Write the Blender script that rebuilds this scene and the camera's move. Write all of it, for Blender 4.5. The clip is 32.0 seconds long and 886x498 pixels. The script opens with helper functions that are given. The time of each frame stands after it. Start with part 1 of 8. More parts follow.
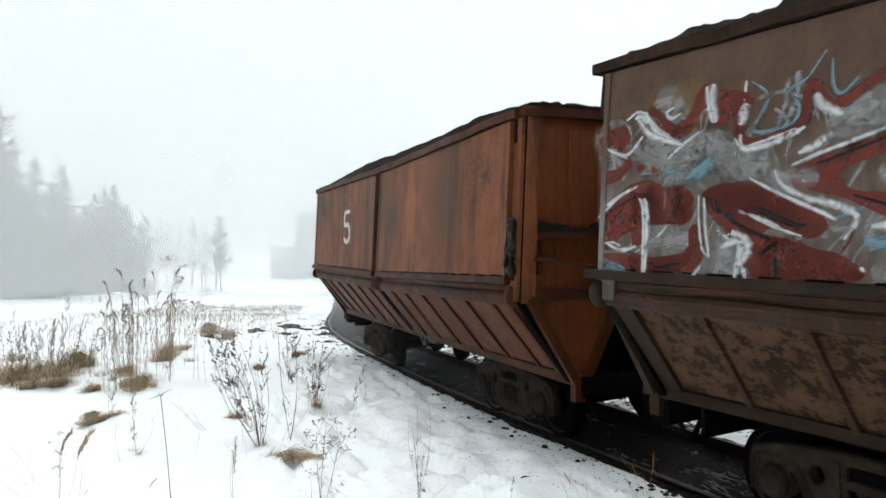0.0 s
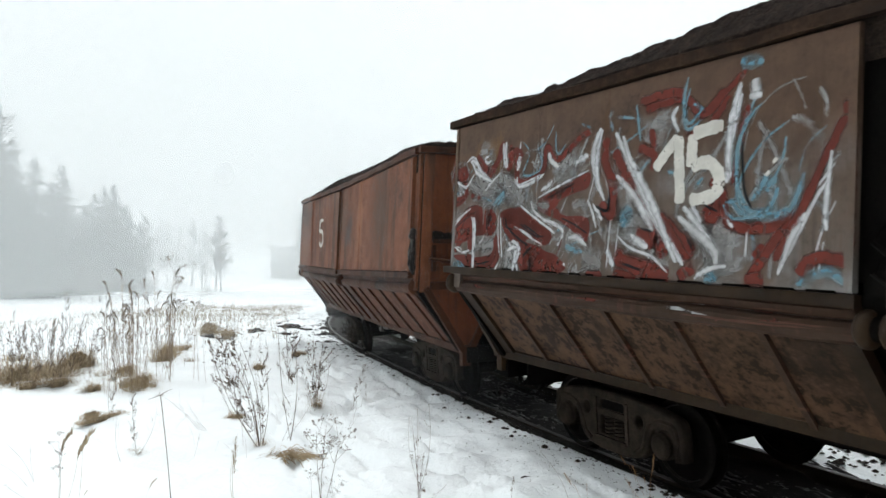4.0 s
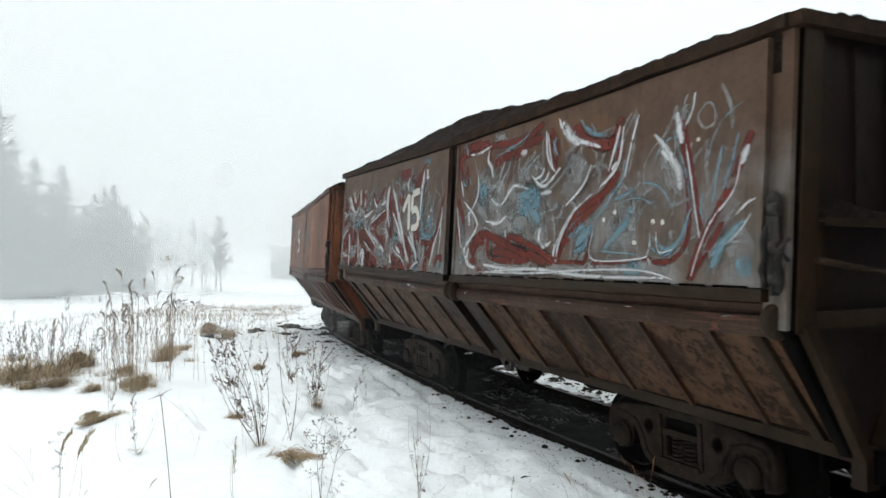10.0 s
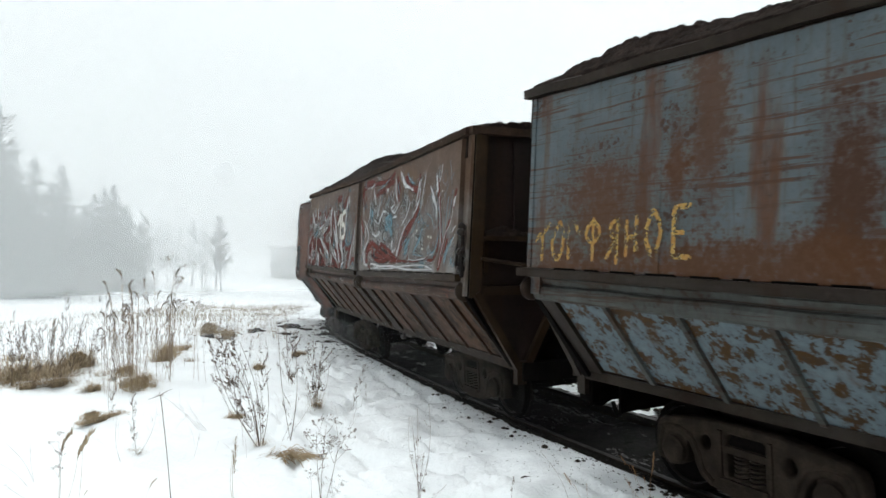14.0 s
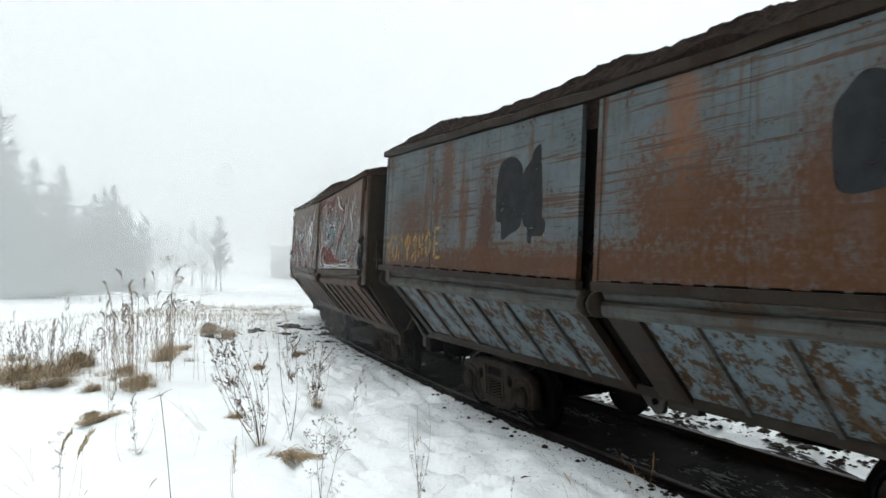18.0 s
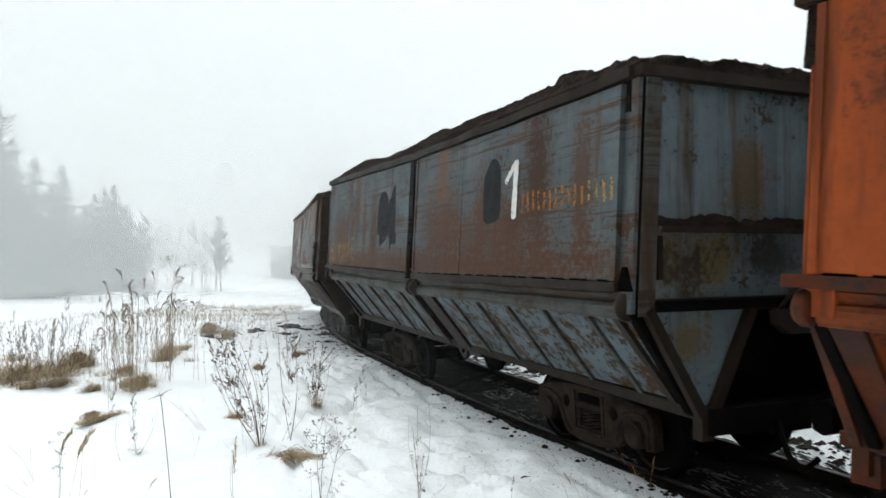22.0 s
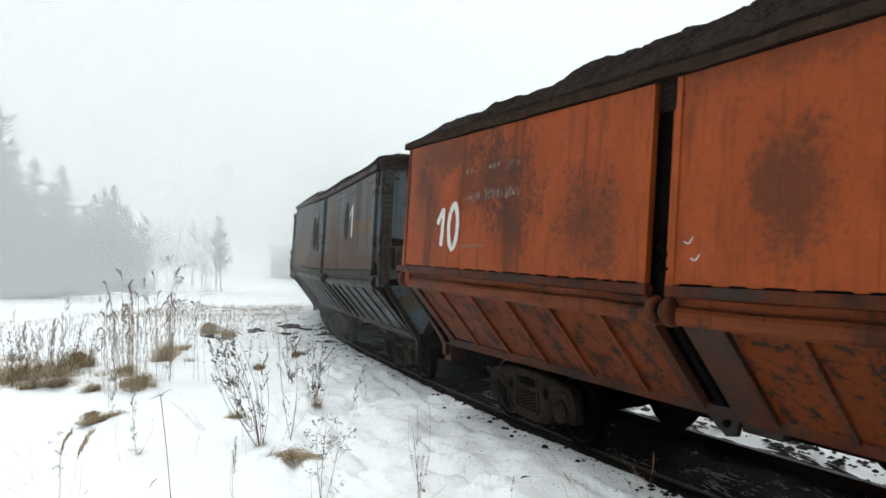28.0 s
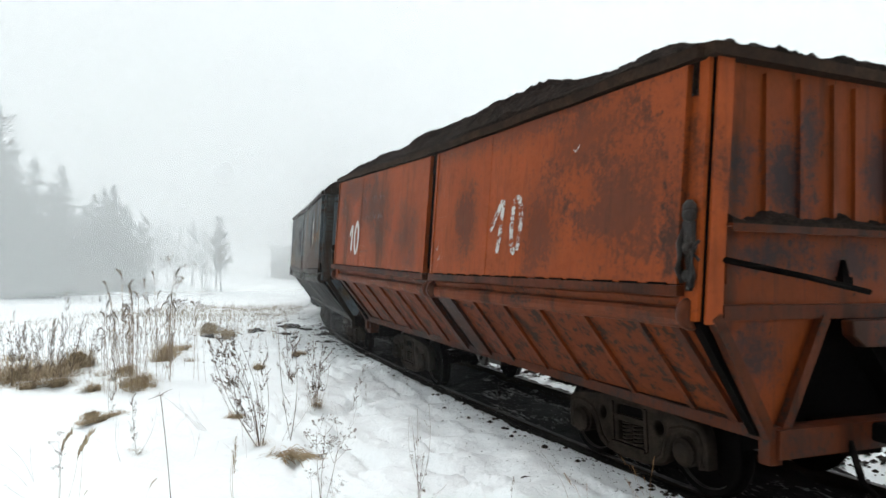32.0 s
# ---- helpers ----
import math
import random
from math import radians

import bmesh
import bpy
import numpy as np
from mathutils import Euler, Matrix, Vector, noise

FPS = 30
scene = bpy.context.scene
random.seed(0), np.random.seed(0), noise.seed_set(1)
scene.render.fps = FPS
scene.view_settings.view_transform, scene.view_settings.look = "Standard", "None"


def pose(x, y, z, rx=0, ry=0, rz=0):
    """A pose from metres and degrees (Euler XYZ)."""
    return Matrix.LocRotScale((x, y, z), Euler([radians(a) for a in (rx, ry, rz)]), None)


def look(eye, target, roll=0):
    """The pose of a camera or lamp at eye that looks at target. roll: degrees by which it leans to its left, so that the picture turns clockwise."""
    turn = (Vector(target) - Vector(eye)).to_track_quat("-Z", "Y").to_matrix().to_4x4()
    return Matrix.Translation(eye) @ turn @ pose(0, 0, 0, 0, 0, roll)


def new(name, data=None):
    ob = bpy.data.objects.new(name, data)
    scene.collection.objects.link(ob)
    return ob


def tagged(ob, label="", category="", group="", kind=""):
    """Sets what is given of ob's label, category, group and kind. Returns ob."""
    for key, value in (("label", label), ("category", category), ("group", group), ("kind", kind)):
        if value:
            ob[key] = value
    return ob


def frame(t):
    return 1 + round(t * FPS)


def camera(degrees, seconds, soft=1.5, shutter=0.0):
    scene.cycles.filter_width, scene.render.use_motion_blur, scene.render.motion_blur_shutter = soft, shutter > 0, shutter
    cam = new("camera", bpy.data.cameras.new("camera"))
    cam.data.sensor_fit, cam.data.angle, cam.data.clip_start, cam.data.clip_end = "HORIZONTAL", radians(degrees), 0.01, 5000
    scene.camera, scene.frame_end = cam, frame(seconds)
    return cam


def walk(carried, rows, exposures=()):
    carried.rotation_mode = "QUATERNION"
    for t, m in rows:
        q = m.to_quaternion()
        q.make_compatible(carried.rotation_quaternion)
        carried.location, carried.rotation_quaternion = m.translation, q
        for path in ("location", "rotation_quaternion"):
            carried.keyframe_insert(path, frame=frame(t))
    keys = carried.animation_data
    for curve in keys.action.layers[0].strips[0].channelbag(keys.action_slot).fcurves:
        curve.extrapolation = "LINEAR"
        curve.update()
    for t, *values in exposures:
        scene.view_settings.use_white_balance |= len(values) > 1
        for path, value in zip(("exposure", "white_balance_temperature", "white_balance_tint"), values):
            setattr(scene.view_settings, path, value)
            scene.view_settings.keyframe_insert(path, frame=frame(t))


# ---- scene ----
SECONDS = 32.0
EYE = (0.0, 0.0, 2.526)
cam = camera(64.75, SECONDS, soft=1.5, shutter=0.5)
HOLD = look(EYE, (0.0, 10.0, 2.526 - 0.055), 0.0)
walk(cam, [(0.0, HOLD), (SECONDS, HOLD)], exposures=[(0.0, 0.0), (SECONDS, 0.0)])

# ---- world and light: thick overcast with a hidden sun high ahead to the left ----
world = bpy.data.worlds.new("overcast")
scene.world = world
world.use_nodes = True
wn, wl = world.node_tree.nodes, world.node_tree.links
for n in list(wn):
    wn.remove(n)
w_out = wn.new("ShaderNodeOutputWorld")
w_bg = wn.new("ShaderNodeBackground")
w_sky = wn.new("ShaderNodeTexSky")
w_sky.sky_type, w_sky.sun_disc = "NISHITA", False
w_sky.sun_elevation, w_sky.sun_rotation = radians(58.4), radians(324.5)
w_sky.air_density, w_sky.dust_density = 1.0, 6.0
w_geo = wn.new("ShaderNodeTexCoord")
w_dot = wn.new("ShaderNodeVectorMath")
w_dot.operation = "DOT_PRODUCT"
w_dot.inputs[1].default_value = (0.22, 0.46, 0.86)
w_half = wn.new("ShaderNodeMath")
w_half.operation, w_half.inputs[1].default_value, w_half.inputs[2].default_value = "MULTIPLY_ADD", 0.5, 0.5
w_ramp = wn.new("ShaderNodeValToRGB")
w_ramp.color_ramp.elements[0].position, w_ramp.color_ramp.elements[0].color = 0.0, (0.14, 0.15, 0.155, 1)
w_ramp.color_ramp.elements[1].position, w_ramp.color_ramp.elements[1].color = 0.975, (2.02, 2.10, 2.12, 1)
for at, grey in ((0.27, 0.22), (0.39, 0.44), (0.50, 0.58), (0.705, 0.86), (0.85, 1.26), (0.88, 1.38)):
    w_ramp.color_ramp.elements.new(at).color = (grey * 0.955, grey, grey * 1.015, 1)
w_scale = wn.new("ShaderNodeMix")
w_scale.data_type, w_scale.blend_type = "RGBA", "MULTIPLY"
w_scale.inputs[0].default_value = 1.0
w_scale.inputs[7].default_value = (0.08, 0.08, 0.08, 1)
w_mix = wn.new("ShaderNodeMix")
w_mix.data_type = "RGBA"
w_mix.inputs[0].default_value = 0.94
wl.new(w_geo.outputs["Generated"], w_dot.inputs[0])
wl.new(w_dot.outputs["Value"], w_half.inputs[0])
wl.new(w_half.outputs[0], w_ramp.inputs[0])
wl.new(w_sky.outputs[0], w_scale.inputs[6])
wl.new(w_scale.outputs[2], w_mix.inputs[6])
wl.new(w_ramp.outputs[0], w_mix.inputs[7])
wl.new(w_mix.outputs[2], w_bg.inputs[0])
wl.new(w_bg.outputs[0], w_out.inputs[0])
w_bg.inputs[1].default_value = 1.14

sun = new("sun", bpy.data.lights.new("sun", "SUN"))
sun.data.energy, sun.data.angle, sun.data.color = 0.95, radians(60), (1.0, 0.985, 0.96)
sun.matrix_world = look((-10, 14, 28), (0, 0, 0))


# ---- materials ----
def material(name):
    m = bpy.data.materials.new(name)
    m.use_nodes = True
    nt = m.node_tree
    return m, nt, nt.nodes["Principled BSDF"]


def noise_node(nt, scale, detail=6, rough=0.6, stretch=None, offset=None):
    """Noise in the object's own metres, moved by the object's random number."""
    co = nt.nodes.new("ShaderNodeTexCoord")
    mp = nt.nodes.new("ShaderNodeMapping")
    if stretch:
        mp.inputs["Scale"].default_value = stretch
    if offset:
        mp.inputs["Location"].default_value = offset
    tx = nt.nodes.new("ShaderNodeTexNoise")
    tx.inputs["Scale"].default_value, tx.inputs["Detail"].default_value, tx.inputs["Roughness"].default_value = scale, detail, rough
    nt.links.new(co.outputs["Object"], mp.inputs[0])
    nt.links.new(mp.outputs[0], tx.inputs[0])
    return tx.outputs["Fac"]


def steps(nt, value, lo, hi):
    r = nt.nodes.new("ShaderNodeMapRange")
    r.interpolation_type = "SMOOTHSTEP"
    r.inputs[1].default_value, r.inputs[2].default_value = lo, hi
    nt.links.new(value, r.inputs[0])
    return r.outputs[0]


def blend(nt, fac, a, b, mode="MIX"):
    m = nt.nodes.new("ShaderNodeMix")
    m.data_type, m.blend_type = "RGBA", mode
    for sock, v in ((0, fac), (6, a), (7, b)):
        if isinstance(v, (int, float)):
            m.inputs[sock].default_value = v
        elif isinstance(v, tuple):
            m.inputs[sock].default_value = (*v, 1)
        else:
            nt.links.new(v, m.inputs[sock])
    return m.outputs[2]


def calc(nt, op, a, b):
    m = nt.nodes.new("ShaderNodeMath")
    m.operation = op
    for i, v in enumerate((a, b)):
        if isinstance(v, (int, float)):
            m.inputs[i].default_value = v
        else:
            nt.links.new(v, m.inputs[i])
    return m.outputs[0]


def relief(nt, bsdf, value, strength=0.3, distance=0.01):
    b = nt.nodes.new("ShaderNodeBump")
    b.inputs["Strength"].default_value, b.inputs["Distance"].default_value = strength, distance
    nt.links.new(value, b.inputs["Height"])
    nt.links.new(b.outputs[0], bsdf.inputs["Normal"])


def plain(name, a, b, scale, rough=0.8, bump=0.3, metal=0.0, stretch=None, distance=0.01):
    m, nt, p = material(name)
    n = noise_node(nt, scale, stretch=stretch)
    fine = noise_node(nt, scale * 7)
    c = blend(nt, steps(nt, n, 0.35, 0.65), a, b)
    c = blend(nt, steps(nt, fine, 0.35, 0.75), c, tuple(0.55 * v for v in a))
    nt.links.new(c, p.inputs["Base Color"])
    p.inputs["Roughness"].default_value, p.inputs["Metallic"].default_value = rough, metal
    p.inputs["Specular IOR Level"].default_value = 0.3 if rough < 0.8 else 0.05
    relief(nt, p, fine, bump, distance)
    return m


def spot_mask(nt, x, z, rx, rz, rough, end=False):
    """A ragged patch round a place on the wagon's side or end."""
    co, mp, ln = nt.nodes.new("ShaderNodeTexCoord"), nt.nodes.new("ShaderNodeMapping"), nt.nodes.new("ShaderNodeVectorMath")
    mp.inputs["Scale"].default_value, mp.inputs["Location"].default_value = ((0, 1 / rx, 1 / rz), (0, -x / rx, -z / rz)) if end else ((1 / rx, 0, 1 / rz), (-x / rx, 0, -z / rz))
    ln.operation = "LENGTH"
    nt.links.new(co.outputs["Object"], mp.inputs[0])
    nt.links.new(mp.outputs[0], ln.inputs[0])
    return steps(nt, calc(nt, "ADD", ln.outputs["Value"], calc(nt, "MULTIPLY", calc(nt, "SUBTRACT", rough, 0.5), 7.0)), 1.1, 0.2)


def painted_steel(name, paint, shade, rust, dark, worn=0.5, streak=0.5, soot=0.5, pits=0.5, seed=0.0, spots=(), scratch=0.0, coat=None, end=False):
    """Old paint on steel: faded patches, rust that runs down, soot, scratches and chipped spots."""
    m, nt, p = material(name)
    off = (seed, seed * 0.7, seed * 0.3)
    big = noise_node(nt, 0.55, 3, 0.5, offset=off)
    runs = noise_node(nt, 1.0, 5, 0.6, stretch=(2.2, 2.2, 0.25), offset=off)
    thin = noise_node(nt, 1.0, 6, 0.7, stretch=(13, 13, 0.5), offset=off)
    mid = noise_node(nt, 5.0 if name.endswith("chipped") else 2.2, 8, 0.65, offset=off)
    fine = noise_node(nt, 16.0, 6, 0.7, offset=off)
    c = blend(nt, steps(nt, mid, 0.3, 0.7), paint, shade)
    if coat:
        lo, hi, colour = coat
        sep = nt.nodes.new("ShaderNodeSeparateXYZ")
        co = nt.nodes.new("ShaderNodeTexCoord")
        nt.links.new(co.outputs["Object"], sep.inputs[0])
        h = calc(nt, "ADD", sep.outputs[2], calc(nt, "MULTIPLY", calc(nt, "ADD", mid, runs), 0.9))
        sprayed = calc(nt, "MULTIPLY", steps(nt, h, hi + 0.9, lo + 0.9), steps(nt, mid, 0.15, 0.5))
        c = blend(nt, sprayed, c, blend(nt, steps(nt, thin, 0.35, 0.65), colour, tuple(1.7 * v for v in colour)))
        haze = noise_node(nt, 1.6, 4, 0.55, offset=(seed * 3, 0, seed))
        c = blend(nt, calc(nt, "MULTIPLY", calc(nt, "MULTIPLY", sprayed, 0.7), steps(nt, haze, 0.45, 0.66)), c, blend(nt, thin, (0.15, 0.145, 0.14), (0.27, 0.27, 0.272)))
        c = blend(nt, calc(nt, "MULTIPLY", calc(nt, "MULTIPLY", sprayed, 0.5), steps(nt, haze, 0.42, 0.28)), c, (0.105, 0.050, 0.036))
    c = blend(nt, calc(nt, "MULTIPLY", steps(nt, thin, 0.5, 0.72), 0.35 + 0.4 * streak), c, blend(nt, mid, rust, dark))
    c = blend(nt, calc(nt, "MULTIPLY", steps(nt, runs, 0.66 - 0.22 * streak, 0.76 - 0.16 * streak), 0.85), c, blend(nt, fine, rust, tuple(0.5 * v for v in rust)))
    both = calc(nt, "ADD", calc(nt, "MULTIPLY", fine, 0.45), calc(nt, "MULTIPLY", mid, 0.55))
    drip = calc(nt, "ADD", calc(nt, "MULTIPLY", both, 0.72), calc(nt, "MULTIPLY", calc(nt, "ADD", calc(nt, "MULTIPLY", thin, 0.5), calc(nt, "MULTIPLY", runs, 0.5)), 0.28))
    c = blend(nt, steps(nt, both, 0.665 - 0.18 * pits, 0.69 - 0.18 * pits), c, blend(nt, fine, rust, dark))
    if scratch:
        lines = noise_node(nt, 1.0, 7, 0.75, stretch=(0.5, 0.5, 15), offset=off)
        c = blend(nt, calc(nt, "MULTIPLY", steps(nt, lines, 0.60 - 0.08 * scratch, 0.66 - 0.08 * scratch), 0.85), c, blend(nt, fine, rust, dark))
    c = blend(nt, calc(nt, "MULTIPLY", steps(nt, calc(nt, "ADD", calc(nt, "MULTIPLY", big, 0.7), calc(nt, "MULTIPLY", fine, 0.3)), 0.66 - 0.2 * soot, 0.80 - 0.2 * soot), 0.85), c, dark)
    if scratch:
        drip = calc(nt, "ADD", calc(nt, "MULTIPLY", drip, 0.62), calc(nt, "ADD", calc(nt, "MULTIPLY", lines, 0.24), calc(nt, "MULTIPLY", fine, 0.14)))
    for x, z, rx, rz, colour, much in spots:
        tint = blend(nt, steps(nt, fine, 0.38, 0.66), colour, tuple(1.25 * v for v in colour))
        c = blend(nt, calc(nt, "MULTIPLY", spot_mask(nt, x, z, rx, rz, drip, end), much), c, tint)
    c = blend(nt, calc(nt, "MULTIPLY", steps(nt, fine, 0.45, 0.8), worn), c, tuple(0.5 * v for v in shade))
    nt.links.new(c, p.inputs["Base Color"])
    nt.links.new(calc(nt, "ADD", 0.30, calc(nt, "MULTIPLY", both, 0.5)), p.inputs["Roughness"])
    p.inputs["Specular IOR Level"].default_value = 0.08 if name.endswith("chipped") else 0.12
    relief(nt, p, both, 0.25, 0.008)
    return m


RUST, DARK = (0.15, 0.055, 0.022), (0.022, 0.017, 0.015)
MOTTLE = (0.055, 0.016, 0.0075)
SOOT, BARE, BLACK = (0.020, 0.012, 0.010), (0.052, 0.0205, 0.0075), (0.012, 0.013, 0.015)
# Chute (L) and frame (F) coats are darkened for the shade below the doors.
M_W10 = painted_steel("orange_paint", (0.2660, 0.0533, 0.0100), (0.2060, 0.0417, 0.0093), (0.1060, 0.0265, 0.0092), DARK, 0.3, 0.42, 0.38, 0.14, 3.0,
                      [(0.9, 2.95, 0.55, 0.6, SOOT, 0.68), (-1.35, 3.05, 0.45, 0.6, SOOT, 0.66), (2.4, 2.95, 0.45, 0.6, SOOT, 0.5), (2.6, 3.55, 0.9, 0.6, SOOT, 0.6), (-3.3, 2.85, 0.5, 0.65, SOOT, 0.6),
                       (-4.7, 3.0, 0.8, 0.8, SOOT, 0.68), (4.6, 3.5, 0.5, 0.8, SOOT, 0.4), (-2.6, 4.1, 3.0, 0.3, SOOT, 0.55), (-5.42, 2.7, 0.2, 0.6, SOOT, 0.85),
                       (4.1, 4.0, 1.5, 0.35, MOTTLE, 0.75), (4.75, 3.65, 0.5, 0.35, MOTTLE, 0.7), (2.9, 3.55, 0.4, 0.7, MOTTLE, 0.75), (3.5, 3.5, 0.35, 0.5, MOTTLE, 0.6), (2.2, 3.3, 0.5, 0.8, MOTTLE, 0.6), (-4.2, 3.75, 1.0, 0.5, MOTTLE, 0.6)])
M_W10F = painted_steel("orange_frame_paint", (0.0759, 0.0156, 0.0035), (0.0542, 0.0117, 0.0030), (0.0217, 0.0069, 0.0028), DARK, 0.35, 0.6, 0.95, 0.6, 4.0)
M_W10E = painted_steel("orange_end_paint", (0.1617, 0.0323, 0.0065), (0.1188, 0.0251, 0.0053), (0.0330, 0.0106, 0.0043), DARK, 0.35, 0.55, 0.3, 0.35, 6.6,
                       [(1.55, 3.25, 0.22, 0.45, BLACK, 0.9), (1.0, 3.15, 0.34, 0.5, BLACK, 0.92), (0.7, 3.6, 0.16, 0.55, BLACK, 0.9), (-0.2, 3.3, 0.3, 0.5, BLACK, 0.8), (1.1, 2.55, 0.6, 0.22, BLACK, 0.9),
                        (-1.0, 3.2, 0.4, 0.5, BLACK, 0.8), (0.2, 2.5, 0.6, 0.3, BLACK, 0.8), (1.3, 1.75, 0.3, 0.3, BLACK, 0.85)], 0, None, True)
M_W10L = painted_steel("orange_paint_chipped", (0.128, 0.0265, 0.0058), (0.095, 0.0205, 0.0050), (0.022, 0.0105, 0.0065), DARK, 0.3, 0.3, 0.35, 0.78, 5.0)
M_W10P = painted_steel("sooty_orange_paint", (0.1368, 0.0288, 0.0065), (0.0972, 0.0216, 0.0058), (0.0288, 0.0101, 0.0047), DARK, 0.4, 0.5, 0.8, 0.6, 7.0)
M_W1 = painted_steel("blue_grey_paint", (0.084, 0.104, 0.112), (0.060, 0.075, 0.081), (0.085, 0.032, 0.0105), DARK, 0.35, 0.62, 0.2, 0.45, 8.0,
                     [(4.26, 3.0, 0.9, 0.75, BARE, 0.9), (3.1, 3.6, 0.28, 1.0, BARE, 0.85), (3.4, 3.3, 0.16, 0.6, BARE, 0.9), (1.95, 2.9, 0.32, 1.0, (0.036, 0.0145, 0.0065), 0.97), (-1.4, 2.95, 0.95, 0.75, BARE, 0.9),
                      (-1.35, 3.7, 0.3, 0.8, (0.1072, 0.0440, 0.0165), 0.75), (-4.05, 3.4, 0.4, 1.3, (0.036, 0.0145, 0.0065), 0.97), (-2.7, 3.1, 0.35, 0.7, BARE, 0.8), (-3.5, 2.9, 0.5, 0.6, BARE, 0.85), (-4.9, 3.2, 0.25, 1.0, BARE, 0.8),
                      (-3.0, 2.75, 2.3, 0.55, BARE, 0.75), (0.0, 2.42, 12.0, 0.34, BARE, 0.95), (0.0, 4.28, 12.0, 0.10, (0.045, 0.019, 0.008), 0.9)], 0.8)
M_W1F = painted_steel("rusty_blue_frame_paint", (0.0210, 0.0154, 0.0112), (0.0112, 0.0073, 0.0049), (0.0182, 0.0077, 0.0031), DARK, 0.4, 0.7, 0.6, 0.6, 9.0)
M_W1E = painted_steel("blue_end_paint", (0.130, 0.165, 0.185), (0.096, 0.122, 0.137), (0.0750, 0.0420, 0.0135), DARK, 0.4, 0.6, 0.3, 0.55, 10.0,
                      [(1.2, 2.45, 0.7, 0.35, (0.10, 0.07, 0.018), 0.85), (1.35, 2.4, 0.3, 0.3, SOOT, 0.85), (0.6, 3.2, 0.3, 0.6, (0.09, 0.05, 0.018), 0.8), (1.4, 1.7, 0.35, 0.3, (0.09, 0.055, 0.018), 0.8), (0.3, 2.5, 0.5, 0.3, SOOT, 0.8)], 0, None, True)
M_W1L = painted_steel("blue_grey_chipped", (0.102, 0.134, 0.152), (0.064, 0.085, 0.097), (0.078, 0.034, 0.0072), (0.018, 0.010, 0.0045), 0.4, 0.4, 0.35, 0.9, 11.0)
M_W1P = painted_steel("grimy_blue_grey_paint", (0.058, 0.064, 0.062), (0.036, 0.036, 0.032), (0.048, 0.022, 0.008), DARK, 0.45, 0.4, 0.5, 0.6, 12.0, (), 1.0)
M_W15 = painted_steel("brown_grey_paint", (0.0918, 0.0560, 0.0370), (0.0650, 0.0392, 0.0269), (0.0936, 0.0493, 0.0256), DARK, 0.35, 0.3, 0.15, 0.12, 14.0,
                      [(4.6, 3.75, 0.5, 0.3, (0.1158, 0.0605, 0.0149), 0.6), (-3.2, 3.8, 0.8, 0.3, (0.0980, 0.0475, 0.0163), 0.5)], 0, (2.5, 3.6, (0.072, 0.058, 0.048)))
M_W15F = painted_steel("brown_frame_paint", (0.0260, 0.0143, 0.0062), (0.0137, 0.0075, 0.0038), (0.0145, 0.0064, 0.0028), DARK, 0.4, 0.5, 0.7, 0.4, 15.0)
# Dark maroon, deepened to near black with the shade between wagons.
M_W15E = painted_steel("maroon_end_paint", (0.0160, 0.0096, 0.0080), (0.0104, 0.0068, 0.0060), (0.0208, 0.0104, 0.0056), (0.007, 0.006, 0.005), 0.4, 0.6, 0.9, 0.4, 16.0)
M_W15L = painted_steel("brown_chipped", (0.088, 0.047, 0.026), (0.050, 0.026, 0.0145), (0.0166, 0.0073, 0.0036), (0.016, 0.010, 0.007), 0.5, 0.5, 0.6, 0.8, 17.0)
M_W15P = painted_steel("brown_pipe_paint", (0.0406, 0.0217, 0.0126), (0.0252, 0.0133, 0.0084), (0.0840, 0.0525, 0.0350), (0.10, 0.026, 0.017), 0.4, 0.3, 0.25, 0.42, 18.0, (), 0.5)
M_W5 = painted_steel("red_brown_paint", (0.1898, 0.0633, 0.0264), (0.1265, 0.0437, 0.0196), (0.0738, 0.0305, 0.0154), DARK, 0.4, 0.8, 0.45, 0.25, 20.0,
                     [(-1.05, 3.2, 0.45, 0.5, (0.0223, 0.0285, 0.0335), 0.85), (-3.6, 3.4, 0.7, 1.2, (0.0535, 0.0302, 0.0186), 0.85), (-0.2, 3.5, 1.2, 0.9, (0.0535, 0.0302, 0.0186), 0.6), (-2.1, 3.2, 0.35, 1.2, (0.2138, 0.0821, 0.0335), 0.7)])
M_W5F = painted_steel("red_brown_frame_paint", (0.0599, 0.0168, 0.0053), (0.0410, 0.0122, 0.0045), (0.0253, 0.0092, 0.0042), DARK, 0.4, 0.5, 0.6, 0.35, 21.0)
M_W5E = painted_steel("red_brown_end_paint", (0.1600, 0.0448, 0.0152), (0.1120, 0.0320, 0.0120), (0.0480, 0.0192, 0.0080), DARK, 0.4, 0.6, 0.4, 0.3, 22.0)
M_W5L = painted_steel("red_brown_chipped", (0.1214, 0.0461, 0.0242), (0.0845, 0.0307, 0.0158), (0.0475, 0.0194, 0.0097), DARK, 0.4, 0.4, 0.35, 0.45, 23.0)


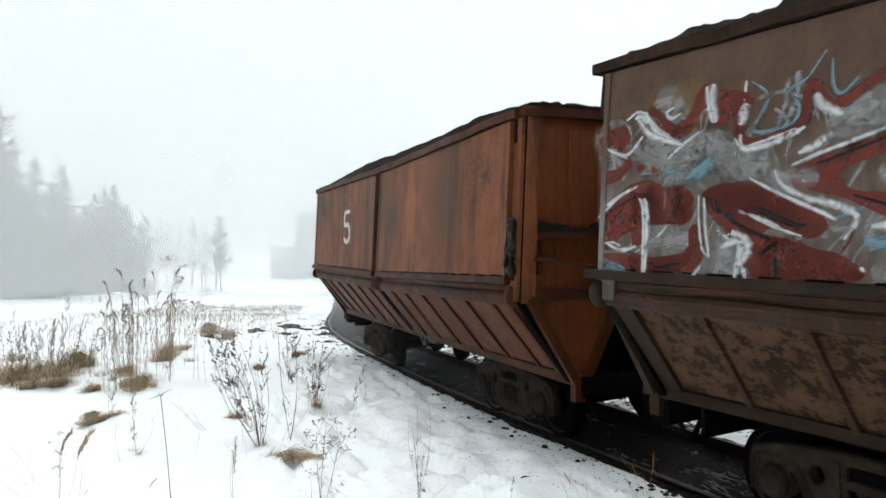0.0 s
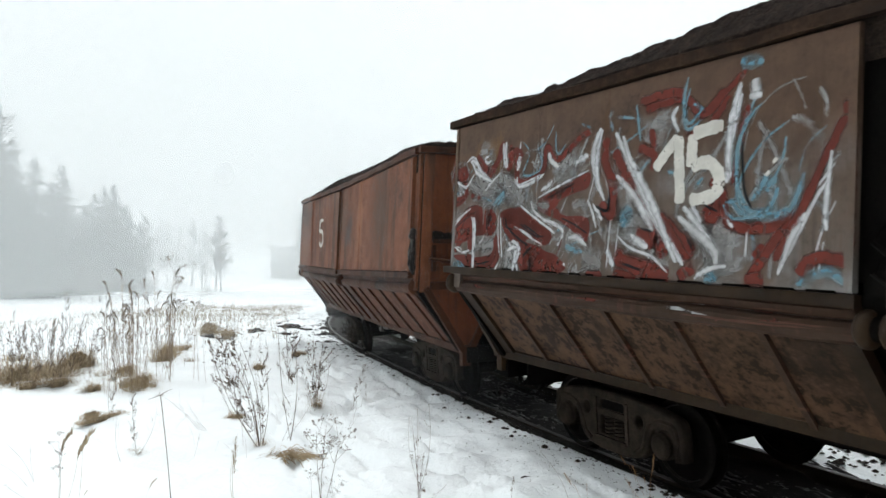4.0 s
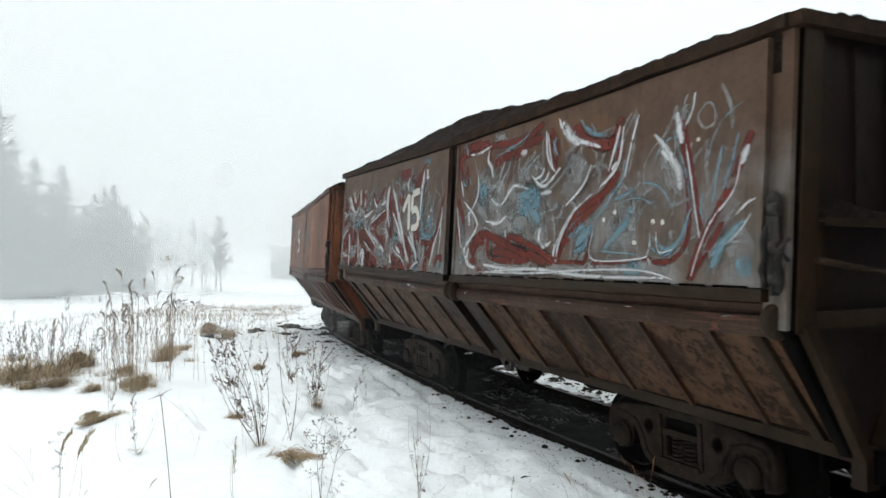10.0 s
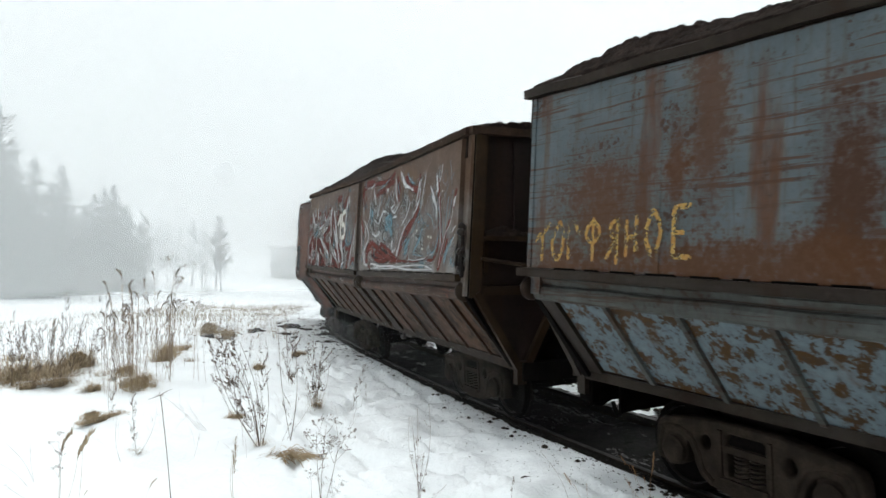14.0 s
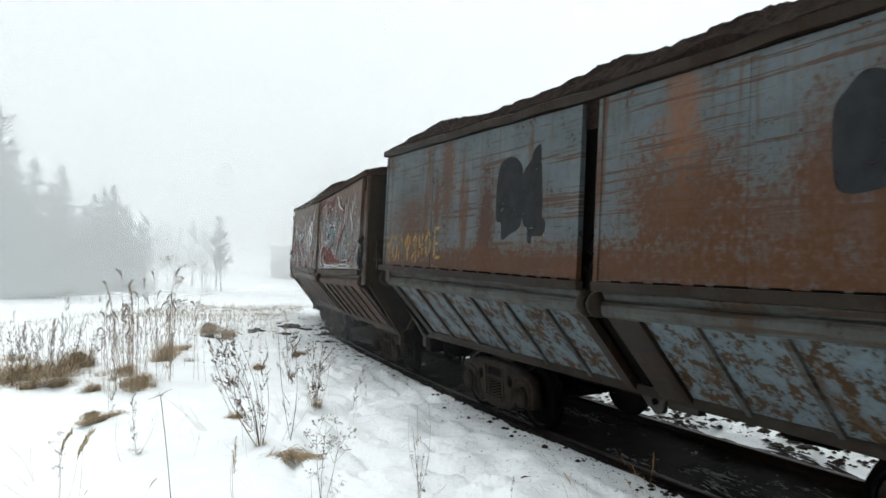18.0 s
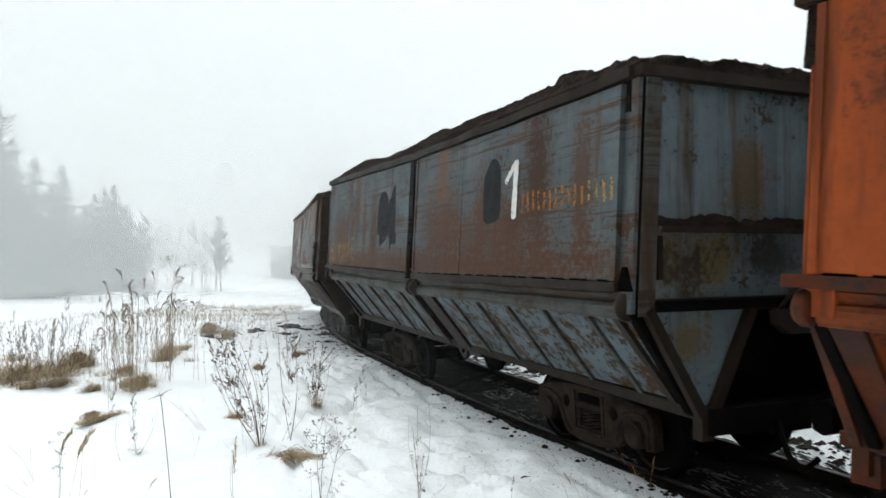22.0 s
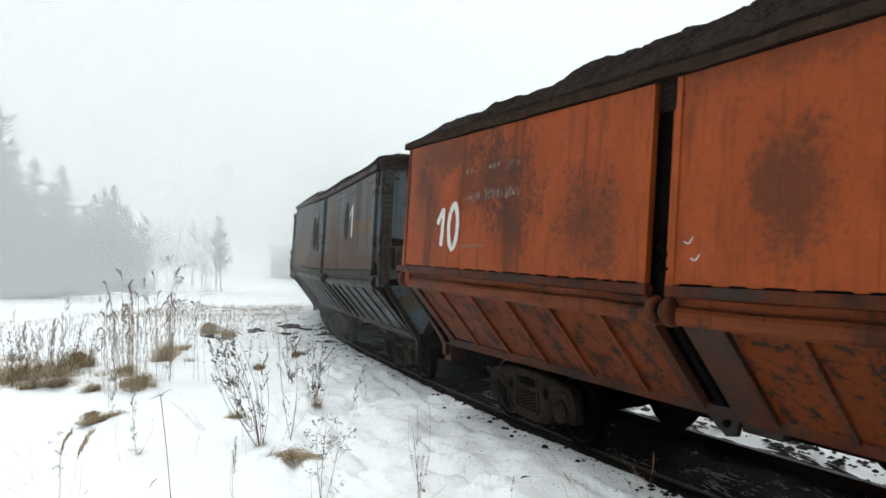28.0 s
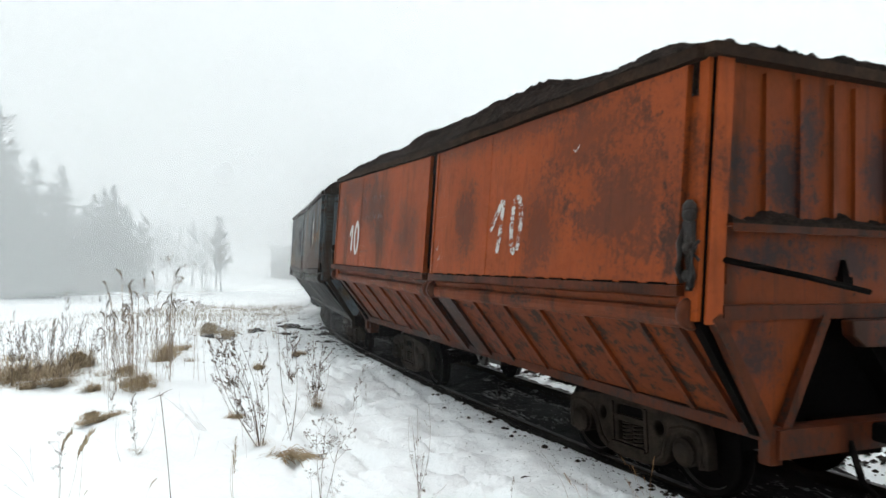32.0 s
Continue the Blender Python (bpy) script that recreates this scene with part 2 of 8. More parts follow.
def stroke_paint(name, a, b, scale, soft, wear, dense=1.0):
    """Sprayed or brushed paint: thins out at the stroke's edges and where it has worn."""
    m, nt, p = material(name)
    n, fine = noise_node(nt, scale), noise_node(nt, scale * 5, 8, 0.6)
    nt.links.new(blend(nt, steps(nt, n, 0.35, 0.65), a, b), p.inputs["Base Color"])
    p.inputs["Roughness"].default_value, p.inputs["Specular IOR Level"].default_value = 0.75, 0.15
    uv, sep = nt.nodes.new("ShaderNodeTexCoord"), nt.nodes.new("ShaderNodeSeparateXYZ")
    nt.links.new(uv.outputs["UV"], sep.inputs[0])
    edge = calc(nt, "SUBTRACT", 0.5, calc(nt, "ABSOLUTE", calc(nt, "SUBTRACT", sep.outputs[1], 0.5), 0.0))
    rough = calc(nt, "MULTIPLY", calc(nt, "SUBTRACT", fine, 0.5), 0.25 + 0.5 * wear)
    cover = calc(nt, "MULTIPLY", steps(nt, calc(nt, "ADD", edge, rough), 0.02, 0.04 + soft), steps(nt, calc(nt, "ADD", n, calc(nt, "MULTIPLY", fine, 0.6)), 0.52 + 0.42 * wear - 0.25 * soft, 0.62 + 0.42 * wear + 0.25 * soft))
    nt.links.new(calc(nt, "MULTIPLY", cover, dense), p.inputs["Alpha"])
    return m


M_RED = stroke_paint("dull_red_spray_paint", (0.135, 0.029, 0.021), (0.092, 0.024, 0.018), 3, 0.2, 0.22, 0.9)
M_SPRAY = stroke_paint("white_spray_paint", (0.62, 0.625, 0.635), (0.40, 0.395, 0.395), 4, 0.46, 0.24, 0.88)
M_SKY = stroke_paint("light_blue_spray_paint", (0.120, 0.245, 0.310), (0.160, 0.230, 0.255), 4, 0.42, 0.25, 0.75)
M_SILVER = stroke_paint("silver_spray_paint", (0.300, 0.298, 0.295), (0.190, 0.180, 0.172), 2.5, 0.45, 0.3, 0.7)
M_CREAM = stroke_paint("cream_brush_paint", (0.52, 0.50, 0.45), (0.42, 0.40, 0.36), 6, 0.05, 0.15)
M_YELLOW = stroke_paint("yellow_brush_paint", (0.440, 0.330, 0.105), (0.230, 0.120, 0.035), 9, 0.14, 0.5)
# Near black: shade under the wagons and in their gaps is in the colour.
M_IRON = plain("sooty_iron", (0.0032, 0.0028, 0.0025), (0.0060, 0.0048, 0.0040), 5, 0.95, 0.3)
M_CAST = plain("cast_steel", (0.036, 0.027, 0.021), (0.015, 0.0115, 0.009), 6, 0.9, 0.4)
M_TREAD = plain("worn_steel", (0.085, 0.075, 0.068), (0.05, 0.043, 0.038), 9, 0.4, 0.1, 0.6)
M_RIM = plain("rim_dusted_with_peat", (0.042, 0.025, 0.017), (0.022, 0.015, 0.012), 4, 0.9, 0.5)
M_PEAT = plain("peat", (0.018, 0.013, 0.011), (0.036, 0.025, 0.020), 6, 0.95, 0.9, 0, None, 0.05)


def mud_material():
    """Wet black mud and peat dust, with thin dirty snow left in its hollows."""
    m, nt, p = material("wet_black_mud")
    n, fine, wide = noise_node(nt, 3.0, 7, 0.7), noise_node(nt, 17, 8, 0.75), noise_node(nt, 0.7, 3, 0.5)
    both = calc(nt, "ADD", calc(nt, "MULTIPLY", n, 0.45), calc(nt, "ADD", calc(nt, "MULTIPLY", fine, 0.35), calc(nt, "MULTIPLY", wide, 0.2)))
    c = blend(nt, steps(nt, fine, 0.35, 0.7), (0.0045, 0.0037, 0.0031), (0.018, 0.0145, 0.0115))
    c = blend(nt, calc(nt, "MULTIPLY", steps(nt, both, 0.555, 0.60), 0.7), c, (0.30, 0.295, 0.29))
    nt.links.new(c, p.inputs["Base Color"])
    p.inputs["Roughness"].default_value, p.inputs["Specular IOR Level"].default_value = 0.8, 0.12
    relief(nt, p, calc(nt, "ADD", n, calc(nt, "MULTIPLY", fine, 0.5)), 0.9, 0.06)
    return m


M_MUD = mud_material()
M_GREASE = plain("greasy_iron", (0.009, 0.007, 0.006), (0.022, 0.013, 0.009), 7, 0.55, 0.5)
M_MOSS = plain("yellow_green_paint", (0.10, 0.10, 0.022), (0.06, 0.055, 0.02), 8, 0.8, 0.3)
M_RAIL = plain("rail_steel", (0.014, 0.010, 0.008), (0.022, 0.015, 0.010), 8, 0.85, 0.2)
M_SHINE = plain("polished_rail_head", (0.075, 0.068, 0.062), (0.018, 0.014, 0.012), 2.5, 0.55, 0.1, 0.3)
M_WOOD = plain("old_sleeper", (0.012, 0.010, 0.009), (0.022, 0.018, 0.015), 4, 0.9, 0.5)
M_WHITE = stroke_paint("white_brush_paint", (0.62, 0.61, 0.58), (0.50, 0.49, 0.46), 9, 0.10, 0.2)
M_WORN = stroke_paint("worn_white_brush_paint", (0.60, 0.59, 0.56), (0.45, 0.43, 0.40), 7, 0.12, 0.5)


def snow_material():
    m, nt, p = material("old_snow")
    n = noise_node(nt, 1.3)
    fine = noise_node(nt, 14.0, 8, 0.7)
    grit = noise_node(nt, 9.0, 8, 0.75)
    c = blend(nt, n, (0.87, 0.91, 0.925), (0.915, 0.95, 0.96))
    c = blend(nt, calc(nt, "MULTIPLY", steps(nt, grit, 0.69, 0.76), 0.55), c, (0.30, 0.26, 0.22))
    nt.links.new(c, p.inputs["Base Color"])
    p.inputs["Roughness"].default_value = 0.75
    p.inputs["Specular IOR Level"].default_value = 0.2
    relief(nt, p, calc(nt, "ADD", n, calc(nt, "MULTIPLY", fine, 0.22)), 0.6, 0.18)
    return m


M_SNOW = snow_material()


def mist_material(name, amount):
    """Mist haze put on a thin sheet: lets most light through and scatters the rest."""
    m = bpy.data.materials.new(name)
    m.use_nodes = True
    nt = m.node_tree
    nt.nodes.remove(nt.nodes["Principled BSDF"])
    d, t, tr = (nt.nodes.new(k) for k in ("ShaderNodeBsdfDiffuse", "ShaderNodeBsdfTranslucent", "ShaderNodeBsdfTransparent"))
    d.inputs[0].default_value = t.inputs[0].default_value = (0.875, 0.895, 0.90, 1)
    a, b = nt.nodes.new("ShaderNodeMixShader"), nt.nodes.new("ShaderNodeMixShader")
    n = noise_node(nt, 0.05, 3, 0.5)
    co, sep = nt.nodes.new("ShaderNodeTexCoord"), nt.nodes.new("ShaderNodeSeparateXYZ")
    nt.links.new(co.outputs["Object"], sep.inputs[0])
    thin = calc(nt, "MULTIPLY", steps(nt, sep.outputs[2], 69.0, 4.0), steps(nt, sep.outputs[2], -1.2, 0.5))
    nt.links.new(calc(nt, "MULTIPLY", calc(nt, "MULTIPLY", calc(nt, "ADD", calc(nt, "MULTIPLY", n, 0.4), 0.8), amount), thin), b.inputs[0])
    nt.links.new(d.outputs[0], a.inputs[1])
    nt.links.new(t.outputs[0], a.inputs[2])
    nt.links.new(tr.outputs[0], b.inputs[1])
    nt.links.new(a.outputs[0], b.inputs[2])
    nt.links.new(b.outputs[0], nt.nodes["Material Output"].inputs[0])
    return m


# ---- the railway line: a bend to the right that sinks slowly ----
S_STEP = 0.25
S = np.arange(-46.0, 96.1, S_STEP)
BEND = np.interp(S, [-8, 2, 12, 20, 30], [-0.01665, -0.0141, -0.0066, -0.0214, 0.0007])
_zero = int(np.argmin(abs(S)))
_a = -np.cumsum(BEND) * S_STEP
HEAD = _a - _a[_zero] - 0.4763
TX = np.cumsum(np.sin(HEAD)) * S_STEP
TY = np.cumsum(np.cos(HEAD)) * S_STEP
TX += 3.7478 - TX[_zero]
TY += 7.0 - TY[_zero]
CANT = -0.0463


def rise(s):
    """Height of the rails along the line."""
    s = np.clip(s, -15, 40)
    return -0.0148 * s - 0.5247 * (s / 30) ** 2


def on_line(s, left=0.0):
    h = np.interp(s, S, HEAD)
    return np.interp(s, S, TX) - np.cos(h) * left, np.interp(s, S, TY) + np.sin(h) * left


def body_pose(s, half=3.459, lean=0.0):
    """The pose of a wagon whose two pivots stand on the line at s + half and s - half."""
    fx, fy = on_line(s + half)
    bx, by = on_line(s - half)
    fz, bz = float(rise(s + half)), float(rise(s - half))
    x = Vector((fx - bx, fy - by, fz - bz)).normalized()
    y = Vector((0, 0, 1)).cross(x).normalized()
    z = x.cross(y)
    m = Matrix((x, y, z)).transposed().to_4x4()
    m.translation = ((fx + bx) / 2, (fy + by) / 2, (fz + bz) / 2)
    return m @ pose(0, 0, 0, math.degrees(CANT)) @ leaning(lean)


def leaning(lean):
    """How a body leans on its springs: it turns about the foot of its near side."""
    return pose(0, 2.057, 2.29) @ pose(0, 0, 0, math.degrees(lean)) @ pose(0, -2.057, -2.29)


# where the orange wagon's middle stands on the line, second by second
RUN = [-29.35, -28.65, -27.93, -27.17, -26.35, -25.52, -24.68, -23.79, -22.76, -21.64, -20.50, -19.32, -18.16, -17.01, -15.86, -14.73, -13.61,
       -12.44, -11.24, -10.07, -8.94, -7.80, -6.68, -5.54, -4.35, -3.20, -2.09, -0.98, 0.16, 1.33, 2.56, 3.76, 4.95]


def run(t):
    i = min(int(t), len(RUN) - 2)
    a = t - i
    p1, p2 = RUN[i], RUN[i + 1]
    p0 = RUN[i - 1] if i else 2 * p1 - p2
    p3 = RUN[i + 2] if i + 2 < len(RUN) else 2 * p2 - p1
    return 0.5 * (2 * p1 + (p2 - p0) * a + (2 * p0 - 5 * p1 + 4 * p2 - p3) * a * a + (3 * p1 - p0 - 3 * p2 + p3) * a ** 3)


# ---- mesh helpers ----
def part(name, bm, mat, parent=None, label="", smooth=False, bevel=0.0):
    """Links a bmesh as one mesh object under a thing or a part."""
    if bevel:
        sharp = [e for e in bm.edges if len(e.link_faces) == 2 and e.calc_face_angle(0) > 0.6]
        bmesh.ops.bevel(bm, geom=sharp, offset=bevel, segments=1, affect="EDGES", profile=0.7, clamp_overlap=True)
    me = bpy.data.meshes.new(name)
    bm.to_mesh(me)
    bm.free()
    if smooth:
        me.shade_smooth()
    me.materials.append(mat)
    ob = new(name, me)
    if parent:
        ob.parent = parent
    if label:
        tagged(ob, label)
    return ob


def hull8(bm, pts):
    v = [bm.verts.new(p) for p in pts]
    for f in ((0, 3, 2, 1), (4, 5, 6, 7), (0, 1, 5, 4), (1, 2, 6, 5), (2, 3, 7, 6), (3, 0, 4, 7)):
        bm.faces.new([v[i] for i in f])


def box(bm, x0, x1, y0, y1, z0, z1):
    hull8(bm, [(x0, y0, z0), (x1, y0, z0), (x1, y1, z0), (x0, y1, z0), (x0, y0, z1), (x1, y0, z1), (x1, y1, z1), (x0, y1, z1)])


def bar(bm, a, b, w, h, up=(0, 0, 1)):
    """A straight bar of section w x h from a to b."""
    a, b = Vector(a), Vector(b)
    d = (b - a).normalized()
    u = d.cross(Vector(up))
    u = (u if u.length > 1e-4 else d.cross(Vector((1, 0, 0)))).normalized() * w / 2
    v = u.cross(d).normalized() * h / 2
    hull8(bm, [a - u - v, b - u - v, b + u - v, a + u - v, a - u + v, b - u + v, b + u + v, a + u + v])


def tube(bm, pts, r, n=8, close=True):
    """A round bar along points; r may be one radius a point."""
    pts = [Vector(p) for p in pts]
    rs = r if isinstance(r, (list, tuple)) else [r] * len(pts)
    rings = []
    for i, p in enumerate(pts):
        d = (pts[min(i + 1, len(pts) - 1)] - pts[max(i - 1, 0)]).normalized()
        u = d.cross(Vector((0, 0, 1)))
        u = (u if u.length > 1e-3 else d.cross(Vector((1, 0, 0)))).normalized()
        v = d.cross(u)
        rings.append([bm.verts.new(p + (u * math.cos(k * math.tau / n) + v * math.sin(k * math.tau / n)) * rs[i]) for k in range(n)])
    for a, b in zip(rings, rings[1:]):
        for k in range(n):
            bm.faces.new((a[k], a[(k + 1) % n], b[(k + 1) % n], b[k]))
    if close:
        bm.faces.new(rings[0][::-1])
        bm.faces.new(rings[-1])


def lathe(bm, profile, n=32, axis="Y"):
    """Turns (radius, along) points about an axis."""
    rings = []
    for r, a in profile:
        ring = []
        for k in range(n):
            c, s = math.cos(k * math.tau / n) * r, math.sin(k * math.tau / n) * r
            ring.append(bm.verts.new((c, a, s) if axis == "Y" else (a, c, s)))
        rings.append(ring)
    for a, b in zip(rings, rings[1:]):
        for k in range(n):
            bm.faces.new((a[k], b[k], b[(k + 1) % n], a[(k + 1) % n]))
    bm.faces.new(rings[0])
    bm.faces.new(rings[-1][::-1])


def prism(bm, outline, y0, y1):
    """Extrudes an (x, z) outline from y0 to y1."""
    a = [bm.verts.new((x, y0, z)) for x, z in outline]
    b = [bm.verts.new((x, y1, z)) for x, z in outline]
    n = len(a)
    bm.faces.new(a)
    bm.faces.new(b[::-1])
    for i in range(n):
        bm.faces.new((a[i], b[i], b[(i + 1) % n], a[(i + 1) % n]))


def fresh():
    return bmesh.new()


def pierced(outline, holes, depth, bevel=0.012):
    """A flat casting with holes in its (x, z) plane, as a bmesh; it is depth thick about y = 0."""
    cu = bpy.data.curves.new("casting", "CURVE")
    cu.dimensions, cu.fill_mode, cu.extrude, cu.bevel_depth, cu.bevel_resolution = "2D", "BOTH", depth / 2 - bevel, bevel, 1
    for loop in (outline, *holes):
        sp = cu.splines.new("POLY")
        sp.points.add(len(loop) - 1)
        for q, (x, z) in zip(sp.points, loop):
            q.co = (x, z, 0, 1)
        sp.use_cyclic_u = True
    ob = new("casting", cu)
    bpy.context.view_layer.update()
    me = bpy.data.meshes.new_from_object(ob.evaluated_get(bpy.context.evaluated_depsgraph_get()))
    bpy.data.objects.remove(ob)
    bpy.data.curves.remove(cu)
    bm = fresh()
    bm.from_mesh(me)
    bpy.data.meshes.remove(me)
    bmesh.ops.transform(bm, matrix=pose(0, 0, 0, 90), verts=bm.verts)
    return bm


def oval(cx, cz, rx, rz, n=14):
    return [(cx + rx * math.cos(k * math.tau / n), cz + rz * math.sin(k * math.tau / n)) for k in range(n)]


def lattice(x, y, seed):
    """Smooth value noise on arrays, about -1 to 1."""
    rng = np.random.RandomState(seed)
    g = rng.rand(64, 64) * 2 - 1
    xi, yi = np.floor(x).astype(int), np.floor(y).astype(int)
    fx, fy = x - xi, y - yi
    fx, fy = fx * fx * (3 - 2 * fx), fy * fy * (3 - 2 * fy)
    a, b = g[xi % 64, yi % 64], g[(xi + 1) % 64, yi % 64]
    c, d = g[xi % 64, (yi + 1) % 64], g[(xi + 1) % 64, (yi + 1) % 64]
    return (a * (1 - fx) + b * fx) * (1 - fy) + (c * (1 - fx) + d * fx) * fy


# ---- ground ----
def line_place(x, y):
    """The distance along the line and the distance to its left, for arrays of places."""
    x, y = np.atleast_1d(np.asarray(x, float)), np.atleast_1d(np.asarray(y, float))
    best, dist = np.zeros(x.shape), np.full(x.shape, 1e9)
    for i in range(0, len(S), 3):
        d = (x - TX[i]) ** 2 + (y - TY[i]) ** 2
        m = d < dist
        dist[m], best[m] = d[m], S[i]
    h = np.interp(best, S, HEAD)
    left = -(x - np.interp(best, S, TX)) * np.cos(h) + (y - np.interp(best, S, TY)) * np.sin(h)
    return best, left


def ground_z(x, y):
    s, left = line_place(x, y)
    x, y = np.atleast_1d(np.asarray(x, float)), np.atleast_1d(np.asarray(y, float))
    base = rise(s) * np.clip(1 - (abs(left) - 7) / 18, 0.2, 1)
    d = abs(left)
    z = np.interp(d, [0, 0.8, 0.86, 0.98, 1.6, 2.5, 4.0, 8.0, 30.0], [-0.24, -0.22, -0.09, -0.04, -0.035, -0.02, 0.0, 0.0, 0.0])
    z = np.where(left < 0, np.interp(d, [0, 0.8, 1.7, 2.15, 3.2, 5.8, 8.0, 30.0], [-0.30, -0.30, -0.29, -0.21, -0.16, -0.04, 0.0, 0.0]), z)
    z = np.where(left > 0, z + CANT * np.clip(1 - (d - 1) / 3, 0, 1) * 0.8, z)
    lump = np.clip((d - 0.85) / 1.2, 0, 1)
    z = z + lump * (0.07 * lattice(x * 0.7, y * 0.7, 1) + 0.05 * lattice(x * 1.9, y * 1.9, 2) + 0.034 * lattice(x * 4.3, y * 4.3, 3))
    z = z + np.clip(1 - abs(d - 2.6) / 2.0, 0, 1) * (0.075 * lattice(x * 3.1 + 7, y * 3.1, 6) + 0.03 * lattice(x * 5.7, y * 5.7 + 3, 7))
    z = z + np.clip((d - 6) / 20, 0, 1) * 0.2 * lattice(x * 0.13, y * 0.13, 4)
    # a trodden path beside the line: two rows of footprints, their edges pushed up
    for row, (at, step) in enumerate(((2.55, 0.62), (3.35, 0.66), (1.75, 0.70), (4.4, 0.75))):
        k = np.floor(s / step)
        foot = np.where(k % 2 == 0, 0.11, -0.11) + 0.10 * np.sin(k * 2.3 + row * 4) + 0.25 * np.sin(s * 0.35 + row)
        u, v = (s - (k + 0.5) * step) / 0.20, (left - at - foot) / 0.115
        q = np.sqrt(u * u + v * v)
        z = z - 0.11 * np.clip(1.25 - q, 0, 0.6) / 0.6 + 0.04 * np.clip(1 - abs(q - 1.55) / 0.5, 0, 1)
    return base + z


def spread(lo, hi, step, far, growth):
    a = list(np.arange(lo, hi, step))
    d, v = step, a[-1]
    while v < far:
        d *= growth
        v += d
        a.append(v)
    d, v = step, a[0]
    while v > -far:
        d *= growth
        v -= d
        a.insert(0, v)
    return np.array(a)


def build_ground():
    xs, ys = spread(-10, 7, 0.08, 900, 1.12), spread(3.0, 20, 0.08, 900, 1.12)
    gx, gy = np.meshgrid(xs, ys)
    z = ground_z(gx.ravel(), gy.ravel())
    v = np.stack([gx.ravel(), gy.ravel(), z], 1)
    nx, ny = len(xs), len(ys)
    i = (np.arange(ny - 1)[:, None] * nx + np.arange(nx - 1)[None]).ravel()
    f = np.stack([i, i + 1, i + nx + 1, i + nx], 1)
    me = bpy.data.meshes.new("ground")
    me.from_pydata(v.tolist(), [], f.tolist())
    me.shade_smooth()
    me.materials.append(M_SNOW)
    tagged(new("ground", me), "old white snow over an uneven open field", "snow", kind="structure")


build_ground()


def strip(name, s0, s1, step, cross, mat, ragged=0.0, seed=0, rough=0.0):
    """A long sheet along the line; cross gives (left, height over the rails' foot) points."""
    ss = np.arange(s0, s1, step)
    rows = []
    for j, (l, z) in enumerate(cross):
        edge = ragged if j in (0, len(cross) - 1) else ragged * 0.2
        ll = l + edge * (lattice(ss * 1.1 + 9 * j, ss * 0 + j, seed) + 0.6 * lattice(ss * 4.3, ss * 0 + j, seed + 1))
        x, y = on_line(ss, ll)
        zz = rise(ss) + z + CANT * ll + rough * (lattice(ss * 2.3, ss * 0 + 3 * j, seed + 2) + 0.7 * lattice(ss * 6.1, ss * 0 + 5 * j, seed + 3))
        rows.append(np.stack([x, y, zz], 1))
    v = np.concatenate(rows)
    n = len(ss)
    f = [(j * n + i, j * n + i + 1, (j + 1) * n + i + 1, (j + 1) * n + i) for j in range(len(cross) - 1) for i in range(n - 1)]
    me = bpy.data.meshes.new(name)
    me.from_pydata(v.tolist(), [], f)
    me.shade_smooth()
    me.materials.append(mat)
    return new(name, me)


mud = strip("trackbed", -40, 70, 0.12, [(1.06, -0.11), (0.96, -0.055), (0.88, -0.03), (0.845, -0.022), (0.74, -0.06), (0.6, -0.13), (0.5, -0.155), (0.3, -0.145), (0.1, -0.15), (-0.1, -0.155), (-0.3, -0.145), (-0.5, -0.16), (-0.72, -0.13), (-0.9, -0.12), (-1.2, -0.18), (-1.4, -0.24), (-1.6, -0.32), (-1.85, -0.45)], M_MUD, 0.16, 5, 0.022)
tagged(mud, "trampled black mud and peat dust between the rails", "trackbed", kind="structure")


def rail_profile(name, left):
    rail = tagged(strip(name, -40, 70, 0.5, [(left + 0.07, -0.15), (left + 0.07, -0.13), (left + 0.012, -0.11), (left + 0.012, -0.045), (left + 0.036, -0.035), (left + 0.036, -0.004)], M_RAIL), "rusty steel rail with a bright worn head", "rail", "rails", "structure")
    for nm, cr, mat in (("rail_web", [(left - 0.036, -0.004), (left - 0.036, -0.035), (left - 0.012, -0.045), (left - 0.012, -0.11), (left - 0.07, -0.13), (left - 0.07, -0.15)], M_RAIL),
                        ("rail_head", [(left + 0.036, -0.004), (left + 0.03, 0.0), (left - 0.03, 0.0), (left - 0.036, -0.004)], M_SHINE)):
        o = strip(nm, -40, 70, 0.5, cr, mat)
        o.parent = rail
    return rail


rail_profile("rail_1", 0.797)
rail_profile("rail_2", -0.797)


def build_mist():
    # distance haze added as see-through sheets ringed round the camera
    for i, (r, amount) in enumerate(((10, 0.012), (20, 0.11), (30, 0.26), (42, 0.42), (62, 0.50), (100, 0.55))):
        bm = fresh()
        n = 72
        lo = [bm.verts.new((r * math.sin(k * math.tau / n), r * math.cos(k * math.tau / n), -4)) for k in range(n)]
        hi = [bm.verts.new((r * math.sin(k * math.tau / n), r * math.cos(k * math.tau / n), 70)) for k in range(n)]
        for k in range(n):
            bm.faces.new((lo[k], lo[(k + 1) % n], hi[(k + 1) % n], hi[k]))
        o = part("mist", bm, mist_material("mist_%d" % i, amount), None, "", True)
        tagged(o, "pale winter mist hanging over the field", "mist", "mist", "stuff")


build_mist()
# ---- wagons ----
def side_y(z):
    """Half the body's width at a height: the sides lean in a little towards the top."""
    return 2.057 - 0.0565 * (z - 2.277)


